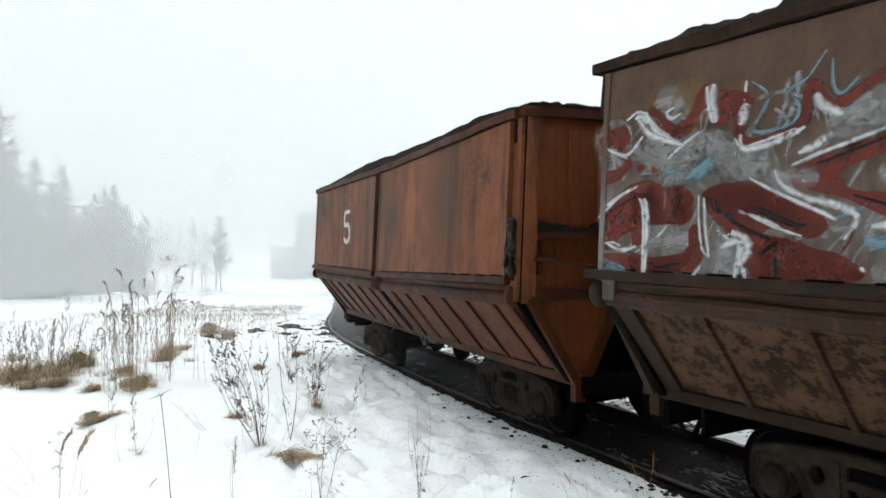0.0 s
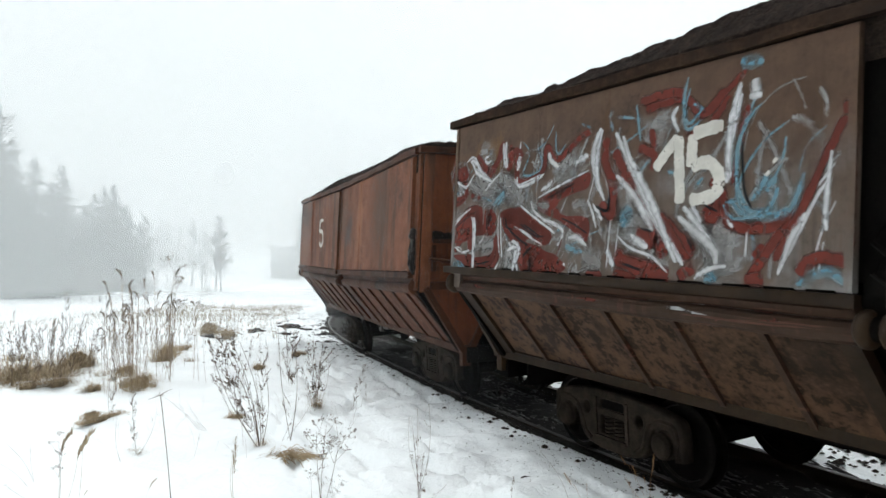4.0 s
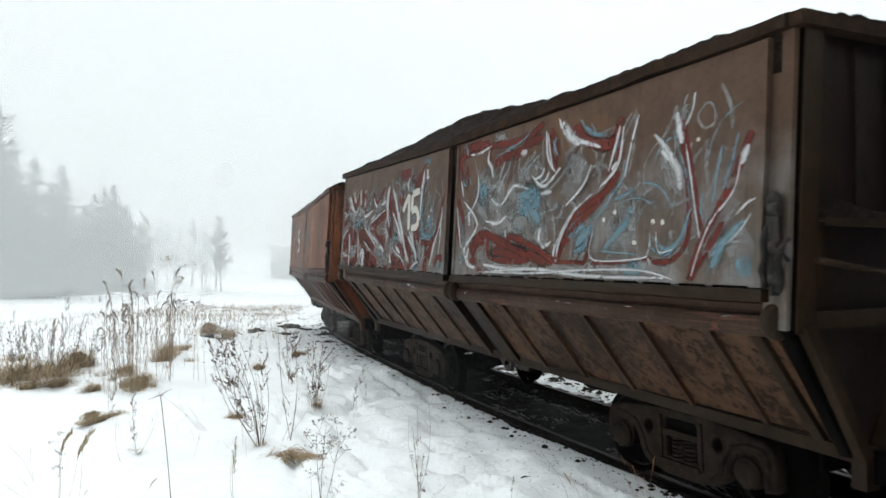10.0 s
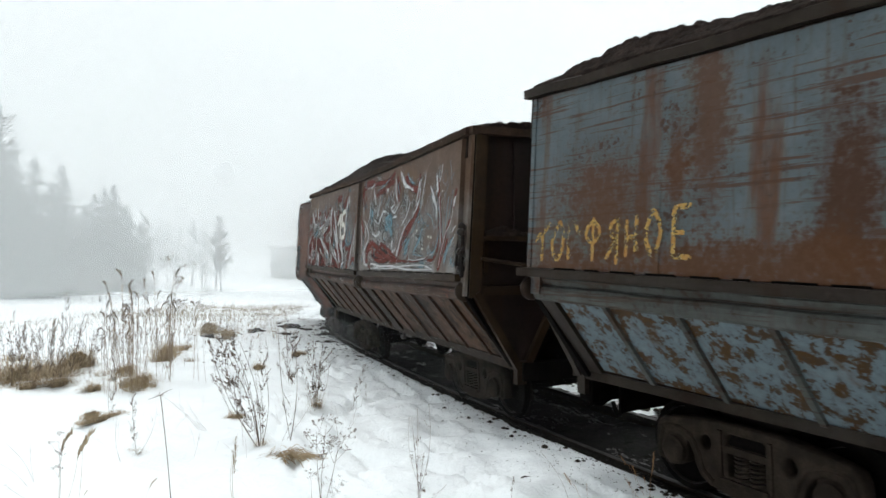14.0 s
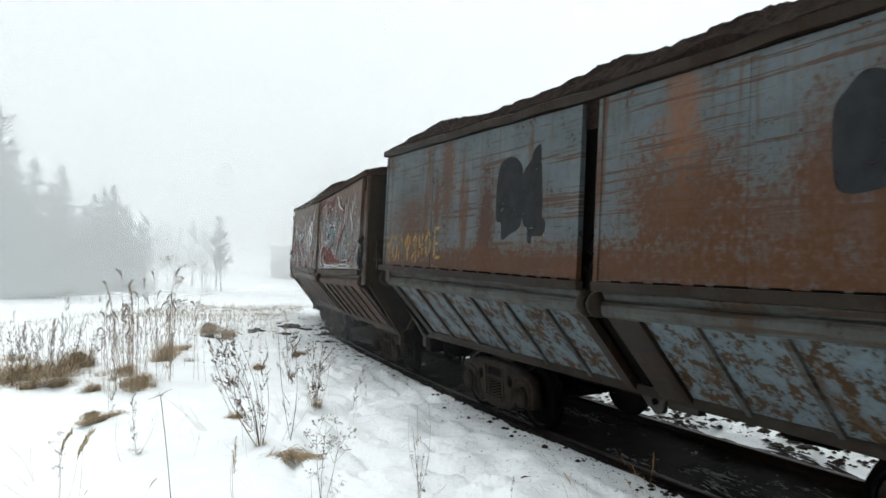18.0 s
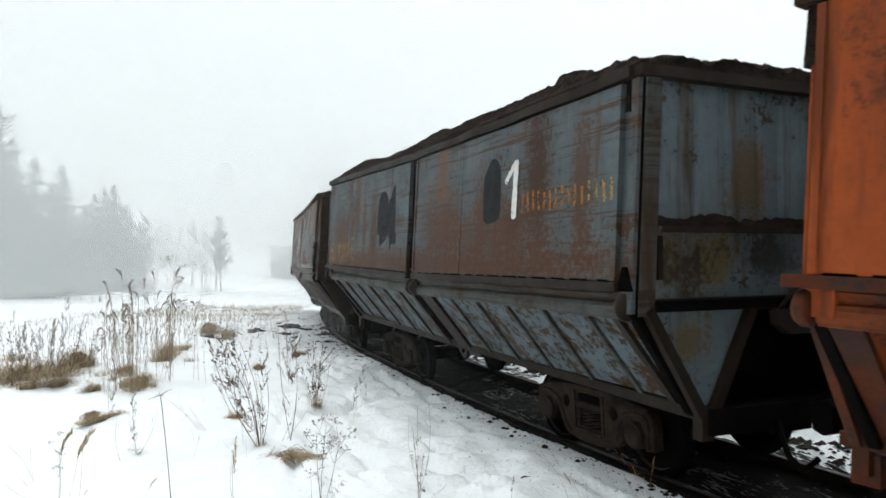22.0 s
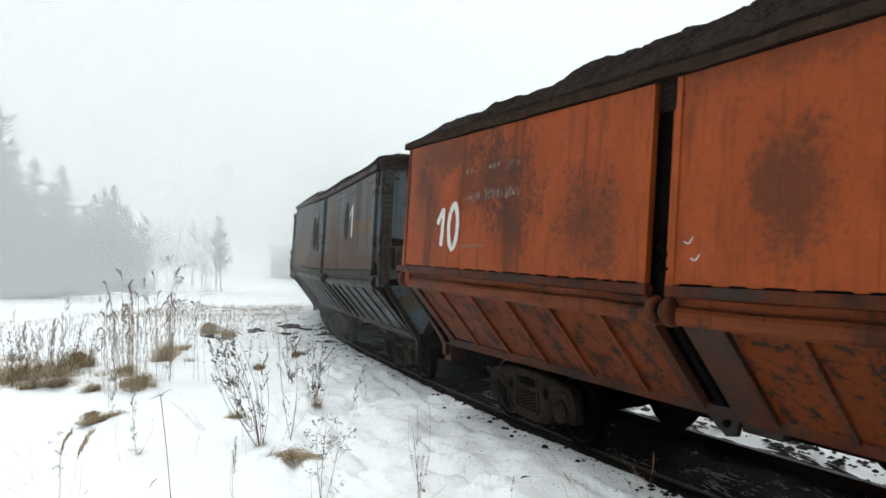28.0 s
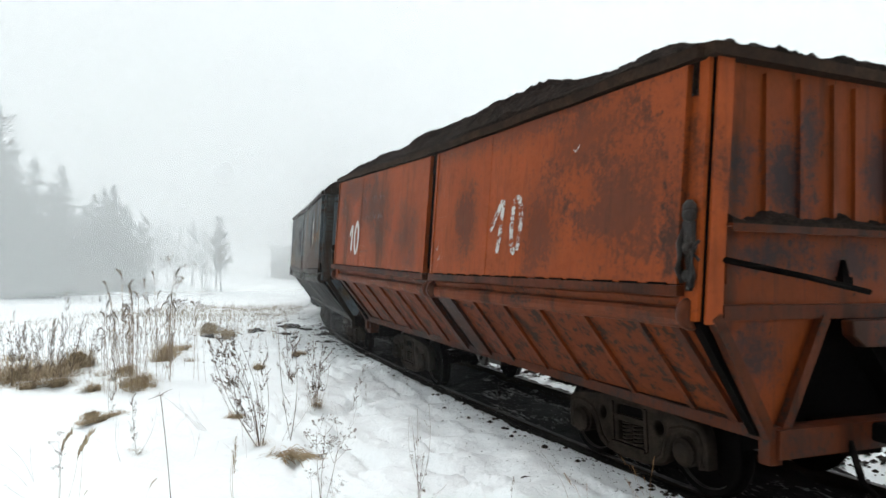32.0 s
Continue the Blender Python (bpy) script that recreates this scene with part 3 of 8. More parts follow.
def build_bogie_meshes():
    """Meshes that all bogies share."""
    out = {}
    half = [(0.2, 0.865), (0.36, 0.862), (0.74, 0.815), (0.99, 0.765), (1.06, 0.73), (1.09, 0.66), (1.10, 0.56), (1.10, 0.36), (1.01, 0.345), (1.0, 0.54), (0.955, 0.63), (0.90, 0.66), (0.77, 0.655), (0.67, 0.60),
            (0.61, 0.50), (0.585, 0.40), (0.53, 0.30), (0.42, 0.235), (0.2, 0.20)]
    outline = half + [(-x, z) for x, z in half[::-1]]
    opening = [(-0.23, 0.35), (0.23, 0.35), (0.235, 0.76), (0.2, 0.80), (-0.2, 0.80), (-0.235, 0.76)]
    bm = pierced(outline, [oval(-0.465, 0.635, 0.085, 0.10), oval(0.465, 0.635, 0.085, 0.10), opening], 0.15, 0.022)
    for sg in (-1, 1):
        # rolled lips round the arch over the axle, and the ribs beside the springs
        tube(bm, [(sg * x, 0.07, z) for x, z in ((1.055, 0.37), (1.055, 0.56), (1.02, 0.68), (0.96, 0.715), (0.80, 0.715), (0.64, 0.66), (0.55, 0.52), (0.50, 0.36), (0.38, 0.27))], 0.026, 6)
        box(bm, sg * 0.275 - 0.022, sg * 0.275 + 0.022, -0.07, 0.095, 0.33, 0.80)
        box(bm, sg * 0.84 - 0.15, sg * 0.84 + 0.15, -0.05, 0.09, 0.655, 0.70)
    box(bm, -0.27, 0.27, -0.10, 0.125, 0.31, 0.355)
    box(bm, -0.25, 0.25, -0.02, 0.085, 0.60, 0.665)
    out["side_frame"] = bm
    bm = fresh()
    tube(bm, [(0.078 * math.cos(k * math.tau / 10), 0.078 * math.sin(k * math.tau / 10), 0.362 + 0.0043 * k) for k in range(56)], 0.014, 5)
    out["spring"] = bm
    bm = fresh()
    prism(bm, [(-0.2, 0.61), (0.2, 0.61), (0.21, 0.70), (0.17, 0.77), (-0.17, 0.77), (-0.21, 0.70)], -1.02, 1.02)
    out["bolster"] = bm
    bm = fresh()
    lathe(bm, [(0.0, -1.13), (0.065, -1.13), (0.065, -0.83), (0.10, -0.83), (0.10, 0.83), (0.065, 0.83), (0.065, 1.13), (0.0, 1.13)][1:-1], 14)
    for sg in (1, -1):
        prof = [(0.14, 0.70), (0.40, 0.735), (0.405, 0.72), (0.505, 0.72), (0.505, 0.742), (0.478, 0.76), (0.470, 0.845), (0.464, 0.855), (0.404, 0.855), (0.394, 0.815), (0.20, 0.80), (0.14, 0.83)]
        bm2 = fresh()
        lathe(bm2, [(r, sg * a) for r, a in prof], 40)
        if sg < 0:
            bmesh.ops.reverse_faces(bm2, faces=bm2.faces)
        me = bpy.data.meshes.new("tmp")
        bm2.to_mesh(me)
        bm2.free()
        bm.from_mesh(me)
        bpy.data.meshes.remove(me)
        for k in range(3):
            a = k * math.tau / 3
            box(bm, *(lambda c: (c[0] - 0.03, c[0] + 0.03, sg * 0.80 - 0.012, sg * 0.80 + 0.012, c[1] - 0.03, c[1] + 0.03))((0.3 * math.cos(a), 0.3 * math.sin(a))))
    out["wheelset"] = bm
    bm = fresh()
    lathe(bm, [(0.15, -0.13), (0.16, -0.08), (0.16, 0.05), (0.145, 0.07), (0.145, 0.11), (0.10, 0.14), (0.05, 0.145)], 18)
    box(bm, -0.14, 0.14, -0.09, 0.05, 0.02, 0.178)
    for k in range(6):
        a = k * math.tau / 6
        x, z = 0.125 * math.cos(a), 0.125 * math.sin(a)
        box(bm, x - 0.014, x + 0.014, 0.095, 0.122, z - 0.014, z + 0.014)
    out["axle_box"] = bm
    bm = fresh()
    box(bm, -0.06, 0.06, -0.92, 0.92, 0.36, 0.44)
    for y in (-0.78, 0.78):
        box(bm, 0.05, 0.12, y - 0.05, y + 0.05, 0.28, 0.56)
    out["brake_beam"] = bm
    made = {}
    for k, b in out.items():
        me = bpy.data.meshes.new(k)
        bmesh.ops.recalc_face_normals(b, faces=b.faces)
        b.to_mesh(me)
        b.free()
        if k == "wheelset":
            me.materials.append(M_IRON)
            me.materials.append(M_TREAD)
            for f in me.polygons:
                r = math.hypot(f.center.x, f.center.z)
                f.material_index = 1 if 0.37 < r < 0.41 and abs(f.center.y) > 0.8 else 0
            made[k] = me
            continue
        me.materials.append(M_CAST if k in ("side_frame", "axle_box", "spring") else M_IRON)
        made[k] = me
    return made


BOGIE = build_bogie_meshes()


def bogie(wagon, x):
    """A two-axle bogie under a wagon; returns it and its wheelsets."""
    b = new("bogie", None)
    b.parent = wagon
    b.location = (x, 0, 0)
    for sg in (1, -1):
        o = new("side_frame", BOGIE["side_frame"])
        o.parent, o.location = b, (0, 0.985 * sg, 0)
        o.rotation_euler[2] = 0 if sg > 0 else math.pi
        for u in (-0.115, 0.06):
            o = new("spring", BOGIE["spring"])
            o.parent, o.location = b, (u, 1.0 * sg, 0)
        for u in (-0.89, 0.89):
            o = new("axle_box", BOGIE["axle_box"])
            o.parent, o.location = b, (u * 0.955, 1.0 * sg, 0.475)
            o.rotation_euler[2] = 0 if sg > 0 else math.pi
    o = new("bolster", BOGIE["bolster"])
    o.parent = b
    for u, turn in ((-0.36, math.pi), (0.36, 0)):
        o = new("brake_beam", BOGIE["brake_beam"])
        o.parent, o.location = b, (u, 0, 0)
        o.rotation_euler[2] = turn
    sets = []
    for u in (-0.89, 0.89):
        o = new("wheelset", BOGIE["wheelset"])
        o.parent, o.location = b, (u, 0, 0.475)
        sets.append((o, u))
    return b, sets


X_REAR, X_FRONT = -5.50, 5.43
HALVES = ((-5.50, -0.265), (0.01, 5.395))
TOP, FOOT, KNEE, SILL = 4.125, 2.29, 2.02, 1.09
PIVOT = 3.459


def lift(x):
    """The bodies stand a little taller towards their front end."""
    return 0.06 * min(max((x + 1.0) / 6.4, 0.0), 1.1)


def raise_front(wagon):
    """The front half of a tub rises a little from the middle doors to its end, the chute's foot most of all."""
    low = ("bogie", "coupler", "air_hose", "centre_sill", "body_bolster", "brake_cylinder", "discharge_lever", "lever_block", "lever_shaft", "buffer_beam", "saddle_end")
    paint = ("graffiti", "painted_number", "lettering", "worn_mark", "overpainting")
    done = set()

    def visit(o):
        for c in o.children:
            nm = c.name.split(".")[0]
            if nm in low or nm.startswith(paint):
                continue
            if c.data and c.data.name not in done:
                done.add(c.data.name)
                for v in c.data.vertices:
                    up = min(max(v.co.x / 5.4, 0.0), 1.05) * (0.08 + 0.018 * min(max(4.3 - v.co.z, 0.0), 3.4))
                    if abs(v.co.y) > 1.7 and v.co.z > 2.2:
                        v.co.y -= math.copysign(0.0575 * up, v.co.y)
                    v.co.z += up
            visit(c)
    visit(wagon)


def slab(bm, x0, x1, za, zb, ya, yb, sg, inset=0.0):
    """An upright sheet between two heights; ya and yb are its inner and outer offsets from the side's face."""
    def y(z, o):
        return sg * (side_y(z) - inset + o)
    z0, z1 = (zb + lift(x0), zb + lift(x1)) if zb > TOP - 0.07 else (zb, zb)
    hull8(bm, [(x0, y(za, ya), za), (x1, y(za, ya), za), (x1, y(za, yb), za), (x0, y(za, yb), za), (x0, y(zb, ya), z0), (x1, y(zb, ya), z1), (x1, y(zb, yb), z1), (x0, y(zb, yb), z0)])
    bmesh.ops.recalc_face_normals(bm, faces=bm.faces)


def block(bm, x0, x1, y0, y1, z0, z1):
    box(bm, min(x0, x1), max(x0, x1), min(y0, y1), max(y0, y1), z0, z1)


def corner_latch(w, xe, sx, sg, seed):
    """The greasy latch gear of a side door at the wagon's corner."""
    xm, y = xe + sx * 0.085, side_y(2.5) - 0.03

    def at(dx, dy, z):
        return xm + sx * dx, sg * (y + dy), z
    if seed == 1:
        bm = fresh()
        prism(bm, [(xm - 0.10, 2.20), (xm + 0.10, 2.20), (xm + 0.02, 2.42), (xm - 0.02, 2.42)], sg * (y - 0.02), sg * (y + 0.025))
        bmesh.ops.recalc_face_normals(bm, faces=bm.faces)
        part("latch_plate", bm, M_IRON, w, "black triangular latch plate", False, 0.006)
        return
    bm = fresh()
    tube(bm, [at(0.0, 0.0, 2.24), at(-0.01, 0.01, 2.55), at(0.01, 0.0, 2.86)], 0.03, 8)
    tube(bm, [at(0.0, 0.0, 2.86), at(0.0, 0.0, 2.93), at(0.0, 0.0, 2.97)], [0.06, 0.055, 0.02], 8)
    part("latch_bolt", bm, M_GREASE, w, "greasy latch bolt", True)
    bm = fresh()
    tube(bm, [at(-0.06, 0.02, 2.30), at(-0.075, 0.05, 2.42), at(-0.05, 0.055, 2.52), at(-0.07, 0.04, 2.62), at(-0.05, 0.02, 2.74)], [0.02, 0.03, 0.022, 0.028, 0.014], 8)
    part("latch_hook", bm, M_GREASE, w, "greasy latch hook", True)
    bm = fresh()
    tube(bm, [at(0.05, 0.03, 2.27), at(0.085, 0.06, 2.40), at(0.06, 0.05, 2.50), at(0.10, 0.04, 2.60)], [0.025, 0.032, 0.024, 0.018], 8)
    tube(bm, [at(0.13, 0.02, 2.48), at(0.09, 0.07, 2.56), at(0.14, 0.03, 2.64)], 0.016, 6)
    part("latch_lever", bm, M_GREASE, w, "", True)
    bm = fresh()
    box(bm, xm - 0.05, xm + 0.05, min(sg * (y - 0.02), sg * (y + 0.03)), max(sg * (y - 0.02), sg * (y + 0.03)), 2.62, 2.80)
    part("latch_case", bm, M_GREASE, w, "", False, 0.012)
    for z in (2.36, 2.58, 2.84):
        bm = fresh()
        lathe(bm, [(0.02, -0.035), (0.05, -0.03), (0.052, 0.03), (0.02, 0.035)], 10, "X")
        bmesh.ops.translate(bm, verts=bm.verts, vec=at(0.03, 0.03, z))
        bmesh.ops.recalc_face_normals(bm, faces=bm.faces)
        part("latch_eye", bm, M_GREASE, w, "", True)


def build_wagon(label, mats, seed):
    skin, lower, upper, pipe_mat, end_mat = mats
    rng = random.Random(seed)
    rim_mat = M_RIM if seed in (10, 15) else upper
    post_mat = skin if seed in (5, 10) else pipe_mat if seed == 1 else upper
    w = tagged(new("hopper_wagon", None), label, "wagon", "wagons of the peat train")
    moving, leaves = [], []
    xr, xf = X_REAR + 0.03, X_FRONT - 0.03
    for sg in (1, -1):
        # near-black lining, so the gaps round the doors look shaded from outside
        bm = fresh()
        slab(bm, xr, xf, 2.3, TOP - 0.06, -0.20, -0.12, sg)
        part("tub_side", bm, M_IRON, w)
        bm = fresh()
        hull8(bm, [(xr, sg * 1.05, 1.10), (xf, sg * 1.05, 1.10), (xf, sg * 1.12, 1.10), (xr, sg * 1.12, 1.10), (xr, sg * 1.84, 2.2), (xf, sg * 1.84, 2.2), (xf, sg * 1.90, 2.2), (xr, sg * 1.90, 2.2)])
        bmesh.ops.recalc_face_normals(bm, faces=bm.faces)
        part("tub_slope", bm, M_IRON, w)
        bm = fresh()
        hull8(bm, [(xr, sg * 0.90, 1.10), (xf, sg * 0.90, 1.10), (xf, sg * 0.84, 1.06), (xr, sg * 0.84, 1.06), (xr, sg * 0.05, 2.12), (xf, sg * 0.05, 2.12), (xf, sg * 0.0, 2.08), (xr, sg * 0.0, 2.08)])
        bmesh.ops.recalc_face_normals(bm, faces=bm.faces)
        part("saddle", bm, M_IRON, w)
        for half, (x0, x1) in enumerate(HALVES):
            # door leaf of the upper side, its plates lapped over one another
            bm = fresh()
            cuts = [x0, x0 + (x1 - x0) * 0.31, x0 + (x1 - x0) * 0.66, x1]
            for i, (a, b) in enumerate(zip(cuts, cuts[1:])):
                slab(bm, a, b, FOOT, TOP - 0.035, -0.05, -0.005 * (i % 2), sg)
            leaf = part("door_leaf", bm, skin, w)
            if sg > 0:
                leaves.append(leaf)
            for xa, xb in ((x0, x0 + 0.06), (x1 - 0.06, x1)):
                bm = fresh()
                slab(bm, xa, xb, FOOT + 0.002, TOP - 0.04, -0.04, 0.016, sg)
                part("edge_strip", bm, skin, leaf)
            bm = fresh()
            y = sg * side_y(FOOT)
            block(bm, x0 - 0.02, x1 + (0.17 if half else 0.02), y - 0.06 * sg, y + 0.030 * sg, FOOT - 0.098, FOOT - 0.008)
            strip_ob = part("hinge_strip", bm, upper, leaf, "rusty slotted strip", bevel=0.006)
            # slots between the leaf and its strip
            bm = fresh()
            x = x0 + 0.12
            while x < x1 - 0.3:
                ln = rng.uniform(0.12, 0.34)
                block(bm, x, min(x + ln, x1 - 0.1), y - 0.02 * sg, y + 0.006 * sg, FOOT - 0.009, FOOT + 0.012)
                x += ln + rng.uniform(0.08, 0.2)
            tagged(part("door_slot", bm, M_IRON, leaf, "dark slots along the foot of the door"), kind="stuff")
            # round pipe under the door
            n = 14
            for what, ring in (("pipe", ((1.84, 2.095), (1.955, 2.10), (1.988, 2.085), (2.004, 2.05), (2.006, 2.005), (1.995, 1.962), (1.968, 1.936), (1.93, 1.93), (1.86, 1.94))), ("gutter", ((1.82, 2.188), (1.985, 2.186), (1.992, 2.172), (1.955, 2.115), (1.955, 2.104), (1.82, 2.10)))):
                bm, prev = fresh(), None
                for k in range(n + 1):
                    dy, dz = 0.006 * math.sin(k * 2.1 + seed), 0.005 * math.sin(k * 1.7 + seed)
                    row = [bm.verts.new((x0 + 0.03 + (x1 - x0 - 0.06) * k / n, sg * (py + dy), pz + dz)) for py, pz in ring]
                    for q in range(len(row)) if prev else ():
                        bm.faces.new((prev[q], prev[(q + 1) % len(row)], row[(q + 1) % len(row)], row[q]))
                    if k in (0, n):
                        bm.faces.new(row)
                    prev = row
                bmesh.ops.recalc_face_normals(bm, faces=bm.faces)
                part(what, bm, pipe_mat, w, "", False, 0.0)
            for xe in (x0 - 0.05, x1 + 0.05):
                bm = fresh()
                lathe(bm, [(0.03, -0.055), (0.115, -0.05), (0.135, -0.02), (0.135, 0.02), (0.115, 0.05), (0.03, 0.055)], 18, "X")
                bmesh.ops.translate(bm, verts=bm.verts, vec=(xe, sg * 1.965, 2.055))
                bmesh.ops.recalc_face_normals(bm, faces=bm.faces)
                part("roller", bm, upper, w, "round end cap", True)
            # sloped chute with ribs
            bm = fresh()
            hull8(bm, [(x0 + 0.04, sg * 1.16, SILL), (x1 - 0.02, sg * 1.16, SILL), (x1 - 0.02, sg * 1.20, SILL), (x0 + 0.04, sg * 1.20, SILL),
                       (x0 + 0.04, sg * 1.90, KNEE), (x1 - 0.02, sg * 1.90, KNEE), (x1 - 0.02, sg * 1.945, KNEE), (x0 + 0.04, sg * 1.945, KNEE)])
            bmesh.ops.recalc_face_normals(bm, faces=bm.faces)
            chute = part("chute", bm, lower, w)
            # peat-dark strip stands in for the shaded recess above the sill
            bm = fresh()
            block(bm, x0 + 0.2, x1 - 0.18, sg * 1.19, sg * 1.232, SILL + 0.006, SILL + 0.055)
            part("caked_peat", bm, M_PEAT, chute, "dark strip for the shaded recess along the foot", False, 0.012)
            inner = [x1 - 1.15 - 0.855 * i if half == 0 else x0 + 0.80 + 0.89 * i for i in range(5)]
            for x, wide in [(v, 0.06) for v in inner] + [(x0 + (0.10 if half else 0.17), 0.15 if half else 0.10), (x1 - (0.16 if half else 0.27), 0.28 if half else 0.44)]:
                bm = fresh()
                bar(bm, (x, sg * 1.215, SILL + 0.02), (x, sg * 1.95, KNEE + 0.0), wide, 0.07 if wide < 0.1 else 0.09, (0, -sg, 1))
                part("rib", bm, pipe_mat if wide < 0.1 else upper, chute, "", False, 0.006)
        # sill and top rim, unbroken
        bm = fresh()
        block(bm, X_REAR - 0.16, X_FRONT + 0.16, sg * 1.08, sg * 1.255, SILL - 0.015, SILL + 0.004)
        block(bm, X_REAR - 0.16, X_FRONT + 0.16, sg * 1.235, sg * 1.255, SILL - 0.10, SILL - 0.015)
        part("side_sill", bm, upper, w, "angle iron along the foot of the chutes")
        bm = fresh()
        n = 24
        prev = None
        for k in range(n + 1):
            x = X_REAR - 0.14 + (X_FRONT + 0.12 - X_REAR + 0.14) * k / n
            dz, dy = lift(x) + 0.010 * math.sin(k * 1.9 + seed), 0.008 * math.sin(k * 2.7 + 2 * seed)
            y = side_y(TOP) + dy
            ring = [bm.verts.new((x, sg * yy, zz + dz)) for yy, zz in ((y - 0.11, TOP - 0.012), (y + 0.035, TOP - 0.012), (y + 0.035, TOP + 0.085), (y - 0.02, TOP + 0.105), (y - 0.11, TOP + 0.105))]
            if prev:
                for q in range(5):
                    bm.faces.new((prev[q], prev[(q + 1) % 5], ring[(q + 1) % 5], ring[q]))
            else:
                bm.faces.new(ring)
            prev = ring
        bm.faces.new(prev)
        bmesh.ops.recalc_face_normals(bm, faces=bm.faces)
        part("top_rim", bm, rim_mat, w, "dented rim powdered with peat")
        # middle post, set back between the doors; its near black holds the gap's shade
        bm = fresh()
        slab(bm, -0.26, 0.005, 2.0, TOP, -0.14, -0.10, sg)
        part("middle_post", bm, M_IRON, w, "recessed post, near black with the gap's shade in its colour")
        bm = fresh()
        slab(bm, -0.262, -0.17, FOOT - 0.09, TOP - 0.01, -0.09, -0.055, sg)
        part("post_flange", bm, skin, w)
        bm = fresh()
        yy = side_y(2.5)
        for zz in (2.32, 2.52):
            tube(bm, [(-0.19, sg * (yy - 0.09), zz), (-0.10, sg * (yy - 0.02), zz + 0.1), (-0.15, sg * (yy - 0.08), zz + 0.24)], 0.022, 6)
        block(bm, -0.20, -0.08, sg * (yy - 0.1), sg * (yy - 0.05), 2.28, 2.44)
        part("latch", bm, M_IRON, w)
        bm = fresh()
        lathe(bm, [(0.02, -0.1), (0.07, -0.1), (0.085, -0.06), (0.085, 0.06), (0.07, 0.1), (0.02, 0.1)], 14, "X")
        bmesh.ops.translate(bm, verts=bm.verts, vec=(-0.13, sg * 1.97, 2.06))
        bmesh.ops.recalc_face_normals(bm, faces=bm.faces)
        part("shaft_joint", bm, M_IRON, w, "", True)
        bm = fresh()
        bar(bm, (-0.13, sg * 1.12, SILL - 0.05), (-0.13, sg * 1.86, 2.0), 0.10, 0.05, (0, -sg, 1))
        part("middle_stay", bm, M_IRON, w)
    # ends
    for sx, xe in ((-1, X_REAR), (1, X_FRONT - 0.16)):
        xo = xe + sx * 0.10
        for sg in (1, -1):
            bm = fresh()
            slab(bm, xe + sx * 0.20, xe + sx * 0.22, 1.98, TOP - 0.004, -0.275, -0.105, sg)
            slab(bm, xe + sx * 0.13, xe + sx * 0.20, 1.98, TOP - 0.004, -0.275, -0.255, sg)
            part("corner_post", bm, post_mat, w, "upright channel at the corner")
            bm = fresh()
            slab(bm, xe - 0.03 if sx > 0 else xe + 0.03, xe + sx * 0.165, 2.0, TOP - 0.004, -0.10, -0.055, sg)
            part("corner_plate", bm, skin, w)
            # dark filler added in the gap, in place of the shade inside it
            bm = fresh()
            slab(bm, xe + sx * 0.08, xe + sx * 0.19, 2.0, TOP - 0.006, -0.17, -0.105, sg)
            part("corner_joint", bm, M_IRON, w, "dark filler standing in for the shaded gap beside the corner post")
            if sx < 0:
                corner_latch(w, xe, sx, sg, seed)
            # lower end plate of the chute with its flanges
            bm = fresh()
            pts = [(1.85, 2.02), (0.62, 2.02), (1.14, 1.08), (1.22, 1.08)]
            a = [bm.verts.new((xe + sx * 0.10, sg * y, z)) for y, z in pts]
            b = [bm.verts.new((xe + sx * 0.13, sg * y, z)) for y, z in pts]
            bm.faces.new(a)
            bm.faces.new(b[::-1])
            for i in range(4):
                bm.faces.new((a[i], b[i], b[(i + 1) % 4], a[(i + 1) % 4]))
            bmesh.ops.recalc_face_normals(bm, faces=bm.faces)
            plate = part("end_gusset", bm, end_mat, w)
            for p, q in (((1.86, 2.04), (1.24, 1.04)), ((0.62, 2.02), (1.12, 1.04))):
                bm = fresh()
                bar(bm, (xe + sx * 0.19, sg * p[0], p[1]), (xe + sx * 0.19, sg * q[0], q[1]), 0.10, 0.08, (1, 0, 0))
                part("flange", bm, upper, plate, "", False, 0.008)
            # near-black bar, coloured to look like the shaded gap beside the flange
            bm = fresh()
            bar(bm, (xe + sx * 0.10, sg * 1.96, 2.0), (xe + sx * 0.06, sg * 1.26, 1.04), 0.09, 0.05, (0, -sg, 1))
            part("corner_stay", bm, M_IRON, w, "", False, 0.008)
            bm = fresh()
            block(bm, xe + sx * 0.1, xe + sx * 0.22, sg * 1.13, sg * 1.27, SILL - 0.28, SILL + 0.03)
            part("corner_bracket", bm, upper, w, "", False, 0.01)
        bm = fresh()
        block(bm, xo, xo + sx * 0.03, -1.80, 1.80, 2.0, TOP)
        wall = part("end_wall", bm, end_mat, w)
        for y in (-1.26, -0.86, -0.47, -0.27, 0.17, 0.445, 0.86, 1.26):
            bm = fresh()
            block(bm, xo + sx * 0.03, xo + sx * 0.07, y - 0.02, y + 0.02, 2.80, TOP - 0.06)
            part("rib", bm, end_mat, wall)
        bm = fresh()
        block(bm, xo - sx * 0.03, xo + sx * 0.16, -1.93, 1.93, TOP + lift(xe), TOP + lift(xe) + 0.10)
        part("end_rim", bm, rim_mat, w, "dented rim powdered with peat", False, 0.012)
        bm = fresh()
        block(bm, xo + sx * 0.03, xo + sx * 0.19, -1.76, 1.76, 2.765, 2.785)
        block(bm, xo + sx * 0.172, xo + sx * 0.19, -1.76, 1.76, 2.725, 2.765)
        part("ledge", bm, upper, w, "angle-iron ledge")
        bm = fresh()
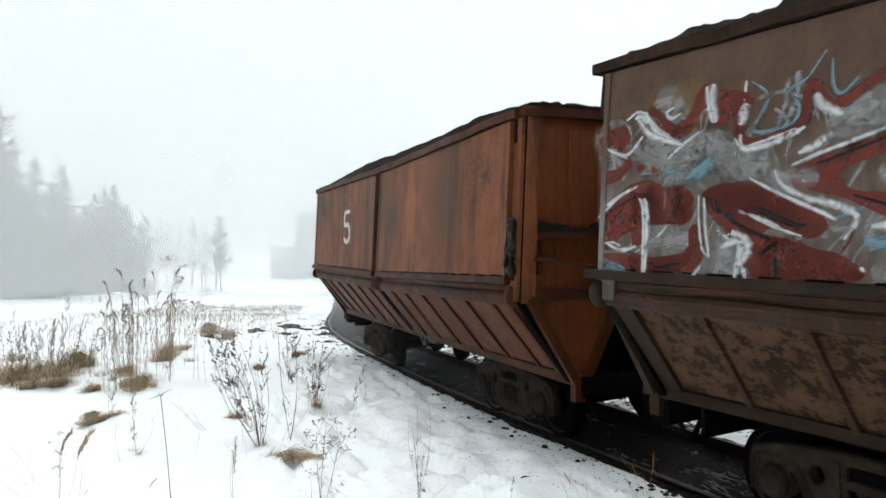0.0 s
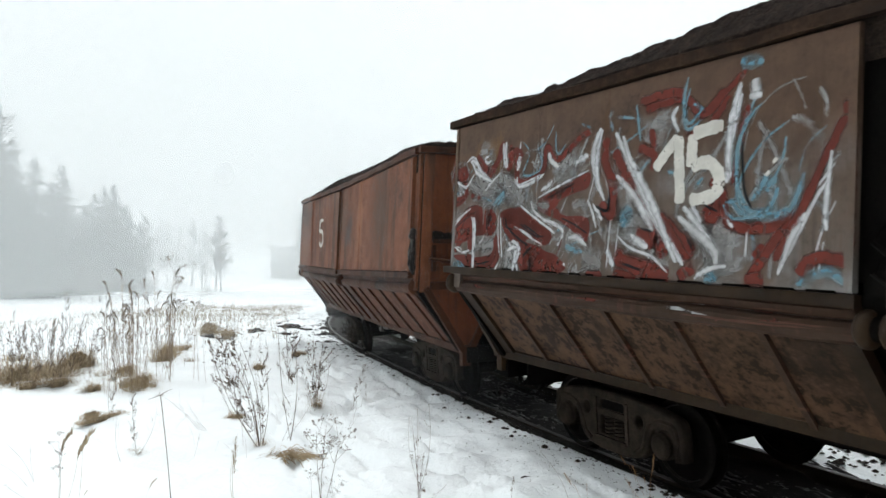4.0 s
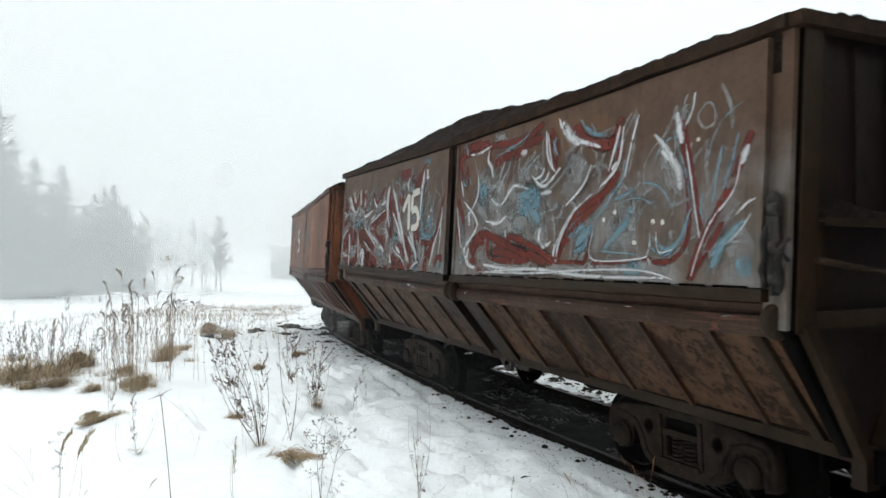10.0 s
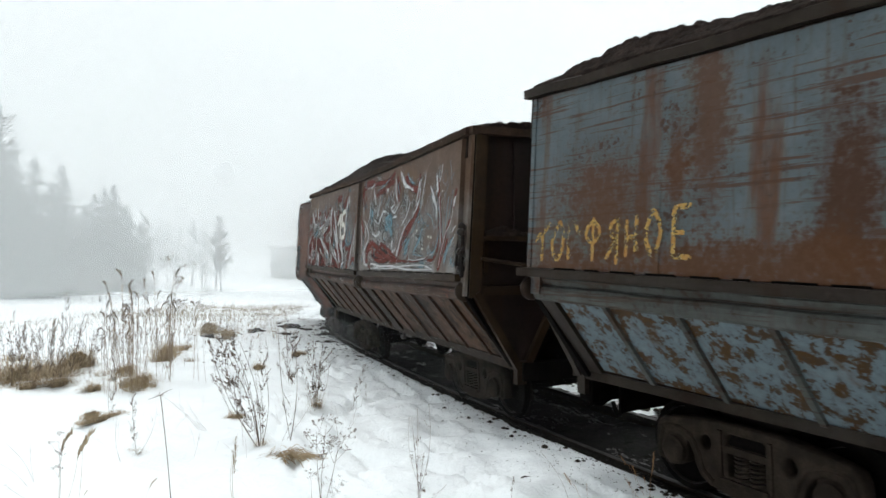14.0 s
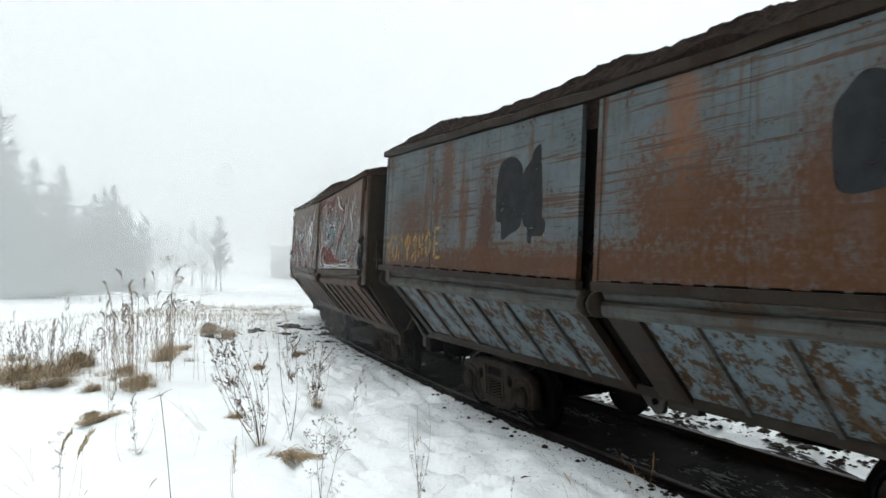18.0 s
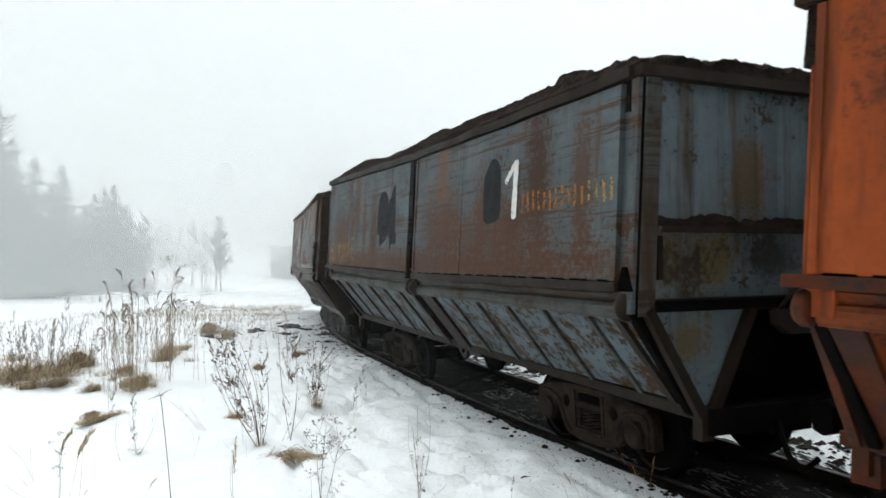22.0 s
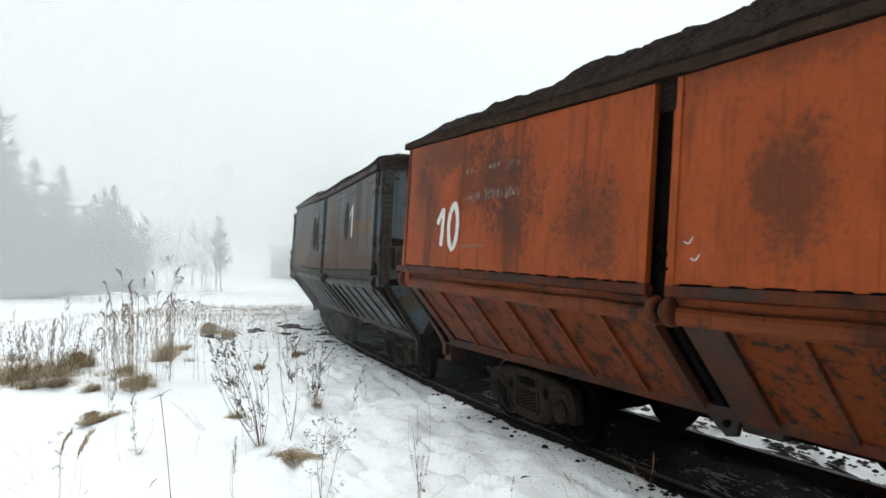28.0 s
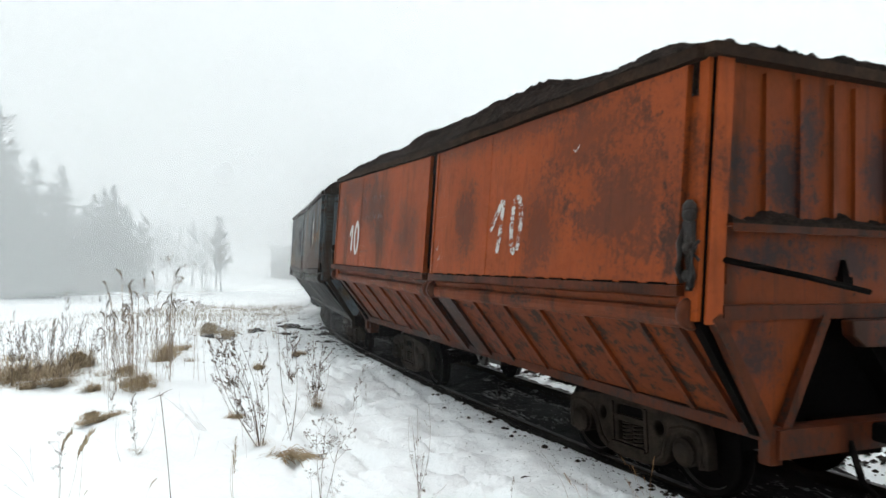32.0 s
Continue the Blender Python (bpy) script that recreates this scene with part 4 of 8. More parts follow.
        block(bm, xo + sx * 0.03, xo + sx * 0.12, -1.78, 1.78, 2.01, 2.13)
        part("cross_beam", bm, upper, w, "", False, 0.01)
        # spilt peat on the ledge
        bm = fresh()
        n = 60
        hs = [0.03 + 0.07 * rng.random() + 0.05 * math.sin(i * 0.21 + seed) ** 2 for i in range(n + 1)]
        prev = None
        for i in range(n + 1):
            y = -1.74 + 3.48 * i / n
            ring = [bm.verts.new((xo + sx * d, y, z)) for d, z in ((0.032, 2.786), (0.182, 2.786), (0.165, 2.79 + hs[i] * 0.4), (0.10, 2.79 + hs[i] * 0.85), (0.032, 2.79 + hs[i]))]
            if prev:
                for q in range(5):
                    bm.faces.new((prev[q], prev[(q + 1) % 5], ring[(q + 1) % 5], ring[q]))
            else:
                bm.faces.new(ring)
            prev = ring
        bm.faces.new(prev)
        bmesh.ops.recalc_face_normals(bm, faces=bm.faces)
        part("peat_spill", bm, M_PEAT, w, "black peat spilt along the ledge")
        if seed != 1:
            bm = fresh()
            tube(bm, [(xo + sx * 0.15, 1.80, 2.49), (xo + sx * 0.16, 0.9, 2.365), (xo + sx * 0.17, 0.14, 2.24)], 0.026, 8)
            part("brake_rod", bm, M_IRON if seed == 10 else upper, w, "slanting brake rod", True)
            bm = fresh()
            lathe(bm, [(0.02, 0.0), (0.05, 0.0), (0.05, 0.03), (0.02, 0.16)], 10, "X")
            bmesh.ops.transform(bm, matrix=pose(xo + sx * 0.06, 0.33, 2.36) @ pose(0, 0, 0, 0, -90), verts=bm.verts)
            box(bm, xo + sx * 0.06 - 0.05, xo + sx * 0.06 + 0.05, 0.27, 0.39, 2.30, 2.37)
            part("grease_pot", bm, M_IRON, w)
        else:
            bm = fresh()
            block(bm, xo + sx * 0.125, xo + sx * 0.16, -1.75, 1.80, 2.02, 2.115)
            part("black_bar", bm, M_IRON, w, "flat black bar across the end", False, 0.006)
            bm = fresh()
            block(bm, xo + sx * 0.10, xo + sx * 0.26, -0.55, 0.02, 2.20, 2.28)
            part("step_plate", bm, M_MOSS, w, "yellow-green step plate", False, 0.008)
            bm = fresh()
            tube(bm, [(xo + sx * 0.18, 0.36, 2.0), (xo + sx * 0.24, 0.24, 2.18), (xo + sx * 0.24, 0.05, 2.30), (xo + sx * 0.2, -0.3, 2.33)], 0.022, 8)
            part("bent_handle", bm, M_CAST, w, "", True)
        bm = fresh()
        block(bm, xo + sx * 0.03, xo + sx * 0.10, 1.68, 1.74, 2.30, 2.70)
        part("bracket", bm, upper, w, "", False, 0.008)
        bm = fresh()
        prism(bm, [(-0.42, 2.0), (0.42, 2.0), (0.40, 1.86), (0.25, 1.76), (-0.25, 1.76), (-0.40, 1.86)], 0.0, 0.12)
        bmesh.ops.transform(bm, matrix=pose(xo + sx * 0.10, 0, 0, 0, 0, 90), verts=bm.verts)
        bmesh.ops.recalc_face_normals(bm, faces=bm.faces)
        part("saddle_arch", bm, upper, w, "", False, 0.012)
        # black plate added to fill the opening, where only deep shade shows
        bm = fresh()
        block(bm, xe - sx * 0.30, xe - sx * 0.26, -1.10, 1.10, 0.80, 2.0)
        part("saddle_end", bm, M_IRON, w)
        # near black except on the orange wagon: soot plus shade in one colour
        bm = fresh()
        block(bm, xo - sx * 0.05, xo + sx * 0.16, -1.20, 1.20, 0.86, 1.10)
        part("buffer_beam", bm, upper if seed == 10 else M_IRON, w, "", False, 0.012)
        # coupler
        bm = fresh()
        block(bm, xo + sx * 0.13, xo + sx * 0.42, -0.09, 0.09, 0.93, 1.09)
        prism(bm, [(xo + sx * 0.38, 0.88), (xo + sx * 0.50, 0.84), (xo + sx * 0.62, 0.90), (xo + sx * 0.62, 1.12), (xo + sx * 0.50, 1.18), (xo + sx * 0.38, 1.14)], -0.2 if sx > 0 else -0.06, 0.06 if sx > 0 else 0.2)
        bmesh.ops.recalc_face_normals(bm, faces=bm.faces)
        part("coupler", bm, M_IRON, w, "black automatic coupler", False, 0.02)
        bm = fresh()
        tube(bm, [(xo + sx * 0.15, 0.36, 0.95), (xo + sx * 0.28, 0.37, 0.62), (xo + sx * 0.42, 0.35, 0.52), (xo + sx * 0.55, 0.31, 0.66)], 0.03, 8)
        part("air_hose", bm, M_IRON, w, "", True)
    bm = fresh()
    box(bm, X_REAR - 0.1, X_FRONT + 0.1, -0.28, 0.28, 0.76, 1.04)
    part("centre_sill", bm, M_IRON, w, "", False, 0.01)
    for x in (-PIVOT, PIVOT):
        bm = fresh()
        box(bm, x - 0.32, x + 0.32, -0.86, 0.86, 0.80, 1.06)
        part("body_bolster", bm, M_IRON, w, "", False, 0.02)
    # brake gear and door drive under the middle
    bm = fresh()
    lathe(bm, [(0.05, -0.32), (0.19, -0.3), (0.2, 0.2), (0.12, 0.3), (0.05, 0.32)], 16, "X")
    bmesh.ops.translate(bm, verts=bm.verts, vec=(-1.3, 0.30, 0.92))
    bmesh.ops.recalc_face_normals(bm, faces=bm.faces)
    part("brake_cylinder", bm, M_IRON, w, "", True)
    bm = pierced([(-0.28, 1.06), (0.22, 1.06), (0.26, 0.90), (0.10, 0.74), (-0.02, 0.66), (-0.12, 0.68), (-0.16, 0.80)], [oval(-0.03, 0.78, 0.05, 0.05)], 0.07, 0.01)
    bmesh.ops.translate(bm, verts=bm.verts, vec=(0, 1.02, 0.19))
    part("discharge_lever", bm, M_GREASE, w, "rusty lever plate of the discharge doors")
    bm = fresh()
    block(bm, -0.60, -0.18, 0.92, 1.02, 0.92, 1.06)
    part("lever_block", bm, M_GREASE, w, "", False, 0.03)
    bm = fresh()
    tube(bm, [(-0.03, 1.08, 0.97), (-0.03, -1.08, 0.97)], 0.035, 8)
    part("lever_shaft", bm, M_IRON, w, "", True)
    for x in (-PIVOT, PIVOT):
        moving.append(bogie(w, x))
    return w, moving, leaves


def peat_load(seed, label, heap):
    """A heaped load that rides in the tub."""
    nx, ny = 520, 110
    xs, ys = np.linspace(X_REAR - 0.08, X_FRONT + 0.08, nx), np.linspace(-1.93, 1.93, ny)
    gx, gy = np.meshgrid(xs, ys)
    edge = 1 - abs(gy) / 1.93
    ends = np.clip(np.minimum(gx - X_REAR + 0.08, X_FRONT + 0.08 - gx) / 1.3, 0, 1)
    humps = 0.25 + 0.10 * lattice(gx * 0.45 + seed, gy * 0.25, seed) + 0.045 * lattice(gx * 1.3, gy * 0.9 + seed, seed + 1)
    rise_in = np.clip(edge * 2.9, 0, 1)
    h = 0.055 + (rise_in * (2 - rise_in)) * ((0.34 + 0.66 * ends * (2 - ends)) if seed == 10 else (0.46 + 0.54 * ends * (2 - ends))) * humps
    h += (0.028 * lattice(gx * 2.8, gy * 3.0, seed + 2) + 0.014 * lattice(gx * 6, gy * 7, seed + 3) + 0.024 * lattice(gx * 11 + gy * 5, gy * 9 - gx * 4, seed + 5) + 0.022 * lattice(gx * 23 - gy * 11, gy * 21 + gx * 9, seed + 6)) * np.clip(edge * 8, 0.3, 1)
    h += np.clip(lattice(gx * 1.3, gy * 1.5, seed + 4) - 0.45, 0, 0.4) * 0.14
    h += (0.22 if seed == 10 else 0.19 if seed == 1 else 0.13) * np.clip(1 - abs(gx - 0.3) / 4.0, 0, 1) * rise_in
    h = np.maximum(h, 0.05)
    z = TOP + 0.05 + 0.06 * np.clip((gx + 1.0) / 6.4, 0, 1.1) + 0.08 * np.clip(gx / 5.4, 0, 1.05) + h * heap
    # its foot goes down inside the tub
    z[0], z[-1], z[:, 0], z[:, -1] = TOP - 0.3, TOP - 0.3, TOP - 0.3, TOP - 0.3
    v = np.stack([gx.ravel(), gy.ravel(), z.ravel()], 1)
    i = (np.arange(ny - 1)[:, None] * nx + np.arange(nx - 1)[None]).ravel()
    me = bpy.data.meshes.new("peat_load")
    me.from_pydata(v.tolist(), [], np.stack([i, i + 1, i + nx + 1, i + nx], 1).tolist())
    me.materials.append(M_PEAT)
    return tagged(new("peat_load", me), label, "peat", "peat loads", "stuff")


# ---- paint on the sides ----
PAINT = {}


def stroke(leaf, mat, width, *pts, lift=None):
    """One sprayed or brushed stroke through (x, z) places on the near side."""
    pts = [Vector((x, z)) for x, z in pts]
    line = []
    for i in range(len(pts) - 1):
        p0, p1, p2, p3 = pts[max(i - 1, 0)], pts[i], pts[i + 1], pts[min(i + 2, len(pts) - 1)]
        for k in range(6):
            a = k / 6
            line.append(0.5 * (2 * p1 + (p2 - p0) * a + (2 * p0 - 5 * p1 + 4 * p2 - p3) * a * a + (3 * p1 - p0 - 3 * p2 + p3) * a ** 3))
    line.append(pts[-1])
    bm = PAINT.setdefault((leaf, mat), fresh())
    width *= {M_RED: 1.3, M_SILVER: 1.9, M_SKY: 1.1, M_SPRAY: 1.15}.get(mat, 1.1)
    off = lift or {M_SILVER: 0.0025, M_RED: 0.004, M_SKY: 0.0055, M_SPRAY: 0.007}.get(mat, 0.0085)
    rng = random.Random(len(bm.verts) * 7 + len(pts))
    off += 0.0012 * rng.random()
    prev = None
    n = len(line)
    uv = bm.loops.layers.uv.verify()
    for i, p in enumerate(line):
        d = line[min(i + 1, n - 1)] - line[max(i - 1, 0)]
        d = d.normalized() if d.length > 1e-6 else Vector((1, 0))
        nrm = Vector((-d.y, d.x)) * width / 2 * rng.uniform(0.88, 1.1) * ((0.25 + 0.9 * math.sin(math.pi * (i + 0.5) / n) ** 0.6) if mat in (M_SPRAY, M_SKY) else 0.55 if i in (0, n - 1) else 1.0)
        ends = []
        for q in (p + nrm, p - nrm):
            z = min(max(q.y, FOOT + 0.01), TOP - 0.01)
            ends.append(bm.verts.new((q.x, side_y(z) + off, z)))
        if prev:
            f = bm.faces.new((prev[0], prev[1], ends[1], ends[0]))
            for lp, q in zip(f.loops, ((i - 1, 0), (i - 1, 1), (i, 1), (i, 0))):
                lp[uv].uv = q
        prev = ends


def finish_paint(names):
    for (leaf, mat), bm in PAINT.items():
        what, text = names.get(mat, ("painted_mark", "brushed paint"))
        tagged(part(what, bm, mat, leaf, text), kind="stuff")
    PAINT.clear()


def patch(leaf, mat, *pts):
    """A sprayed fill inside a closed, rounded outline."""
    pts = [Vector(p) for p in pts]
    n = len(pts)
    bm = PAINT.setdefault((leaf, mat), fresh())
    uv = bm.loops.layers.uv.verify()
    ring = []
    for i in range(n):
        p0, p1, p2, p3 = pts[i - 1], pts[i], pts[(i + 1) % n], pts[(i + 2) % n]
        for k in range(4):
            a = k / 4
            q = 0.5 * (2 * p1 + (p2 - p0) * a + (2 * p0 - 5 * p1 + 4 * p2 - p3) * a * a + (3 * p1 - p0 - 3 * p2 + p3) * a ** 3)
            z = min(max(q.y, FOOT + 0.01), TOP - 0.01)
            ring.append(bm.verts.new((q.x, side_y(z) + 0.0036, z)))
    for lp in bm.faces.new(ring).loops:
        lp[uv].uv = (0, 0.5)


def graffiti_corner(leaf):
    """Red shapes with white edges towards the front end."""
    patch(leaf, M_RED, (5.42, 2.91), (5.15, 3.08), (4.82, 3.15), (4.72, 3.07), (4.71, 2.81), (4.90, 2.79), (5.06, 2.72), (5.26, 2.70), (5.41, 2.73))
    patch(leaf, M_RED, (4.62, 3.09), (4.51, 3.11), (4.40, 3.02), (4.37, 2.89), (4.43, 2.80), (4.62, 2.79), (4.86, 2.80), (4.81, 2.91), (4.65, 2.91))
    patch(leaf, M_RED, (5.37, 2.54), (5.12, 2.55), (4.91, 2.52), (4.60, 2.53), (4.40, 2.59), (4.39, 2.73), (4.33, 2.78), (4.27, 2.63), (4.31, 2.48), (4.48, 2.40), (4.78, 2.34), (5.03, 2.33), (5.14, 2.44))
    patch(leaf, M_RED, (4.26, 3.04), (4.08, 3.09), (3.84, 3.05), (3.56, 2.91), (3.35, 2.76), (3.39, 2.68), (3.51, 2.68), (3.73, 2.77), (3.97, 2.80), (4.17, 2.85), (4.24, 2.95))
    patch(leaf, M_RED, (3.82, 2.63), (3.55, 2.66), (3.31, 2.56), (3.08, 2.45), (3.02, 2.40), (3.18, 2.36), (3.50, 2.33), (3.76, 2.34), (3.85, 2.46), (3.87, 2.57))
    patch(leaf, M_RED, (4.16, 2.88), (3.92, 2.76), (3.64, 2.67), (3.43, 2.64), (3.51, 2.58), (3.77, 2.62), (4.01, 2.72))
    patch(leaf, M_RED, (5.45, 3.63), (5.29, 3.69), (5.12, 3.69), (5.05, 3.55), (5.11, 3.47), (5.28, 3.52), (5.42, 3.54))
    patch(leaf, M_RED, (5.43, 3.28), (5.23, 3.32), (5.02, 3.35), (5.15, 3.23), (5.33, 3.18), (5.42, 3.18))
    patch(leaf, M_RED, (4.00, 3.45), (3.98, 3.62), (3.88, 3.67), (3.92, 3.53), (3.89, 3.42), (3.67, 3.44), (3.52, 3.50), (3.48, 3.62), (3.45, 3.47), (3.58, 3.39), (3.80, 3.36), (3.92, 3.36))
    patch(leaf, M_RED, (4.51, 3.64), (4.40, 3.72), (4.35, 3.85), (4.27, 3.90), (4.32, 3.73), (4.39, 3.58), (4.56, 3.53), (4.72, 3.63))
    patch(leaf, M_RED, (4.08, 3.80), (3.96, 3.79), (3.86, 3.73), (4.01, 3.69), (4.05, 3.57), (4.15, 3.54), (4.20, 3.68))
    stroke(leaf, M_SILVER, 0.16, (5.03, 3.50), (4.76, 3.32), (4.52, 3.20), (4.30, 3.36), (4.04, 3.37))
    stroke(leaf, M_SILVER, 0.16, (4.20, 3.48), (4.04, 3.24), (3.79, 3.09), (3.52, 2.98))
    stroke(leaf, M_SILVER, 0.13, (4.92, 2.67), (4.61, 2.66), (4.38, 2.68))
    stroke(leaf, M_SILVER, 0.16, (4.14, 2.68), (4.01, 2.50), (3.95, 2.35))
    stroke(leaf, M_SKY, 0.11, (4.43, 3.15), (4.32, 3.22), (4.22, 3.28))
    stroke(leaf, M_SKY, 0.07, (5.36, 2.44), (5.14, 2.40), (4.98, 2.33))
    stroke(leaf, M_SPRAY, 0.045, (5.11, 3.74), (4.98, 3.80), (4.88, 3.75), (4.75, 3.62), (4.53, 3.46))
    stroke(leaf, M_SPRAY, 0.07, (5.01, 3.74), (4.93, 3.75), (4.88, 3.69))
    stroke(leaf, M_SPRAY, 0.035, (5.39, 3.55), (5.24, 3.46), (5.08, 3.40))
    stroke(leaf, M_SPRAY, 0.03, (5.41, 2.90), (5.32, 2.99), (5.11, 3.10))
    stroke(leaf, M_SPRAY, 0.05, (4.93, 3.03), (4.88, 2.94), (4.86, 2.64), (4.86, 2.33))
    stroke(leaf, M_SPRAY, 0.03, (4.30, 3.02), (4.29, 2.81), (4.25, 2.59), (4.18, 2.52))
    stroke(leaf, M_SPRAY, 0.06, (4.26, 3.88), (4.23, 3.71), (4.19, 3.58))
    stroke(leaf, M_SPRAY, 0.03, (4.59, 2.33), (4.57, 2.36), (4.37, 2.35), (4.14, 2.33))
    stroke(leaf, M_SPRAY, 0.04, (4.12, 2.73), (3.99, 2.65), (3.87, 2.62))
    stroke(leaf, M_SPRAY, 0.03, (3.91, 2.50), (3.87, 2.38))
    stroke(leaf, M_SPRAY, 0.03, (3.85, 2.84), (3.64, 2.74), (3.43, 2.67))
    stroke(leaf, M_SPRAY, 0.04, (3.99, 3.43), (3.92, 3.35), (3.76, 3.37), (3.49, 3.43))
    stroke(leaf, M_SPRAY, 0.028, (5.35, 2.64), (5.23, 2.65), (5.13, 2.62))
    stroke(leaf, M_SPRAY, 0.05, (4.58, 3.77), (4.66, 3.74), (4.60, 3.68), (4.51, 3.71))
    stroke(leaf, M_BLACKP, 0.014, (5.28, 2.92), (5.11, 3.00), (4.97, 3.04))
    stroke(leaf, M_BLACKP, 0.016, (3.83, 2.90), (3.67, 2.81), (3.47, 2.73))
    stroke(leaf, M_BLACKP, 0.014, (4.19, 2.99), (4.15, 2.89), (3.97, 2.84))
    stroke(leaf, M_BLACKP, 0.014, (4.53, 2.85), (4.56, 2.99), (4.48, 3.03))


def graffiti_front(leaf):
    patch(leaf, M_RED, (3.52, 3.14), (3.33, 3.21), (3.02, 3.28), (2.69, 3.37), (2.69, 3.22), (2.90, 3.18), (3.15, 3.11), (3.14, 3.00), (3.02, 2.95), (2.68, 2.91), (2.68, 2.68), (2.89, 2.78), (3.14, 2.91), (3.37, 2.98), (3.54, 3.06))
    patch(leaf, M_RED, (4.23, 2.99), (4.14, 3.07), (3.97, 3.09), (3.83, 3.08), (3.59, 2.95), (3.37, 2.87), (3.25, 2.75), (3.32, 2.66), (3.46, 2.66), (3.66, 2.73), (3.77, 2.68), (3.99, 2.77), (4.17, 2.84))
    patch(leaf, M_RED, (3.82, 2.61), (3.72, 2.68), (3.54, 2.65), (3.32, 2.58), (3.18, 2.55), (3.01, 2.44), (3.03, 2.38), (3.18, 2.34), (3.41, 2.33), (3.61, 2.33), (3.79, 2.33), (3.77, 2.42))
    patch(leaf, M_RED, (5.00, 3.12), (4.77, 3.17), (4.66, 3.08), (4.65, 2.88), (4.56, 2.85), (4.58, 3.04), (4.49, 3.11), (4.36, 3.02), (4.34, 2.87), (4.46, 2.78), (4.77, 2.81), (4.84, 2.67), (4.99, 2.62))
    patch(leaf, M_RED, (4.80, 2.51), (4.55, 2.54), (4.36, 2.56), (4.33, 2.77), (4.25, 2.76), (4.24, 2.51), (4.39, 2.41), (4.59, 2.38), (4.76, 2.33), (4.99, 2.33), (4.99, 2.56))
    stroke(leaf, M_RED, 0.080, (3.86, 3.72), (3.93, 3.57), (3.91, 3.41), (3.78, 3.37), (3.57, 3.42), (3.43, 3.49), (3.42, 3.64), (3.38, 3.72), (3.26, 3.57), (3.13, 3.58), (2.98, 3.66), (2.82, 3.75), (2.69, 3.78))
    stroke(leaf, M_RED, 0.074, (4.26, 3.90), (4.29, 3.75), (4.43, 3.62), (4.60, 3.61), (4.74, 3.73), (4.85, 3.80))
    stroke(leaf, M_RED, 0.068, (4.11, 3.84), (4.07, 3.67), (4.00, 3.63), (3.94, 3.72))
    stroke(leaf, M_RED, 0.081, (4.20, 2.91), (4.05, 2.78), (3.88, 2.68), (3.71, 2.61))
    stroke(leaf, M_RED, 0.056, (4.48, 2.33), (4.29, 2.33), (4.07, 2.33))
    stroke(leaf, M_RED, 0.072, (4.96, 3.29), (4.89, 3.31))
    stroke(leaf, M_RED, 0.071, (4.79, 3.29), (4.76, 3.24))
    stroke(leaf, M_RED, 0.017, (3.04, 2.81), (3.10, 2.64), (3.18, 2.52))
    stroke(leaf, M_SILVER, 0.157, (4.57, 3.72), (4.47, 3.76))
    stroke(leaf, M_SILVER, 0.199, (4.60, 3.41), (4.15, 3.41), (4.00, 3.29))
    stroke(leaf, M_SILVER, 0.204, (3.24, 3.42), (2.98, 3.46), (2.77, 3.54))
    stroke(leaf, M_SILVER, 0.138, (2.97, 2.44), (2.81, 2.40))
    stroke(leaf, M_SILVER, 0.155, (4.63, 2.70), (4.39, 2.69))
    stroke(leaf, M_SILVER, 0.194, (4.05, 2.51), (3.99, 2.33))
    stroke(leaf, M_SILVER, 0.097, (2.94, 3.05), (2.71, 3.06))
    stroke(leaf, M_SILVER, 0.114, (3.32, 3.08), (3.62, 3.11), (3.77, 3.26))
    stroke(leaf, M_SPRAY, 0.111, (4.20, 3.89), (4.21, 3.74), (4.16, 3.58))
    stroke(leaf, M_SPRAY, 0.092, (4.89, 3.78), (4.85, 3.69), (4.71, 3.56), (4.46, 3.43))
    stroke(leaf, M_SPRAY, 0.096, (3.90, 3.68), (3.94, 3.52))
    stroke(leaf, M_SPRAY, 0.065, (3.94, 3.45), (3.91, 3.34), (3.72, 3.34), (3.54, 3.39), (3.43, 3.43))
    stroke(leaf, M_SPRAY, 0.095, (3.36, 3.65), (3.31, 3.56), (3.17, 3.48))
    stroke(leaf, M_SPRAY, 0.041, (3.52, 3.17), (3.33, 3.23), (3.02, 3.31), (2.69, 3.39))
    stroke(leaf, M_SPRAY, 0.063, (3.65, 3.15), (3.59, 3.04), (3.42, 2.94), (3.14, 2.85), (3.06, 2.77), (3.14, 2.64))
    stroke(leaf, M_SPRAY, 0.043, (3.85, 3.11), (3.59, 2.97), (3.32, 2.84), (3.19, 2.77))
    stroke(leaf, M_SPRAY, 0.045, (4.25, 2.99), (4.22, 2.71), (4.18, 2.52))
    stroke(leaf, M_SPRAY, 0.082, (4.88, 3.02), (4.84, 2.95), (4.83, 2.67), (4.84, 2.33))
    stroke(leaf, M_SPRAY, 0.042, (3.94, 2.87), (3.72, 2.79), (3.59, 2.73))
    stroke(leaf, M_SPRAY, 0.104, (3.99, 2.71), (3.85, 2.61), (3.90, 2.47))
    stroke(leaf, M_SPRAY, 0.062, (3.88, 2.44), (3.85, 2.35))
    stroke(leaf, M_SPRAY, 0.056, (4.59, 2.36), (4.35, 2.36))
    stroke(leaf, M_SPRAY, 0.087, (2.97, 2.72), (2.83, 2.72), (2.68, 2.64))
    stroke(leaf, M_SPRAY, 0.033, (3.03, 2.46), (3.00, 2.43))
    stroke(leaf, M_SPRAY, 0.097, (2.90, 3.48), (2.71, 3.55))
    stroke(leaf, M_SPRAY, 0.074, (3.24, 3.37), (3.33, 3.30), (3.47, 3.25))
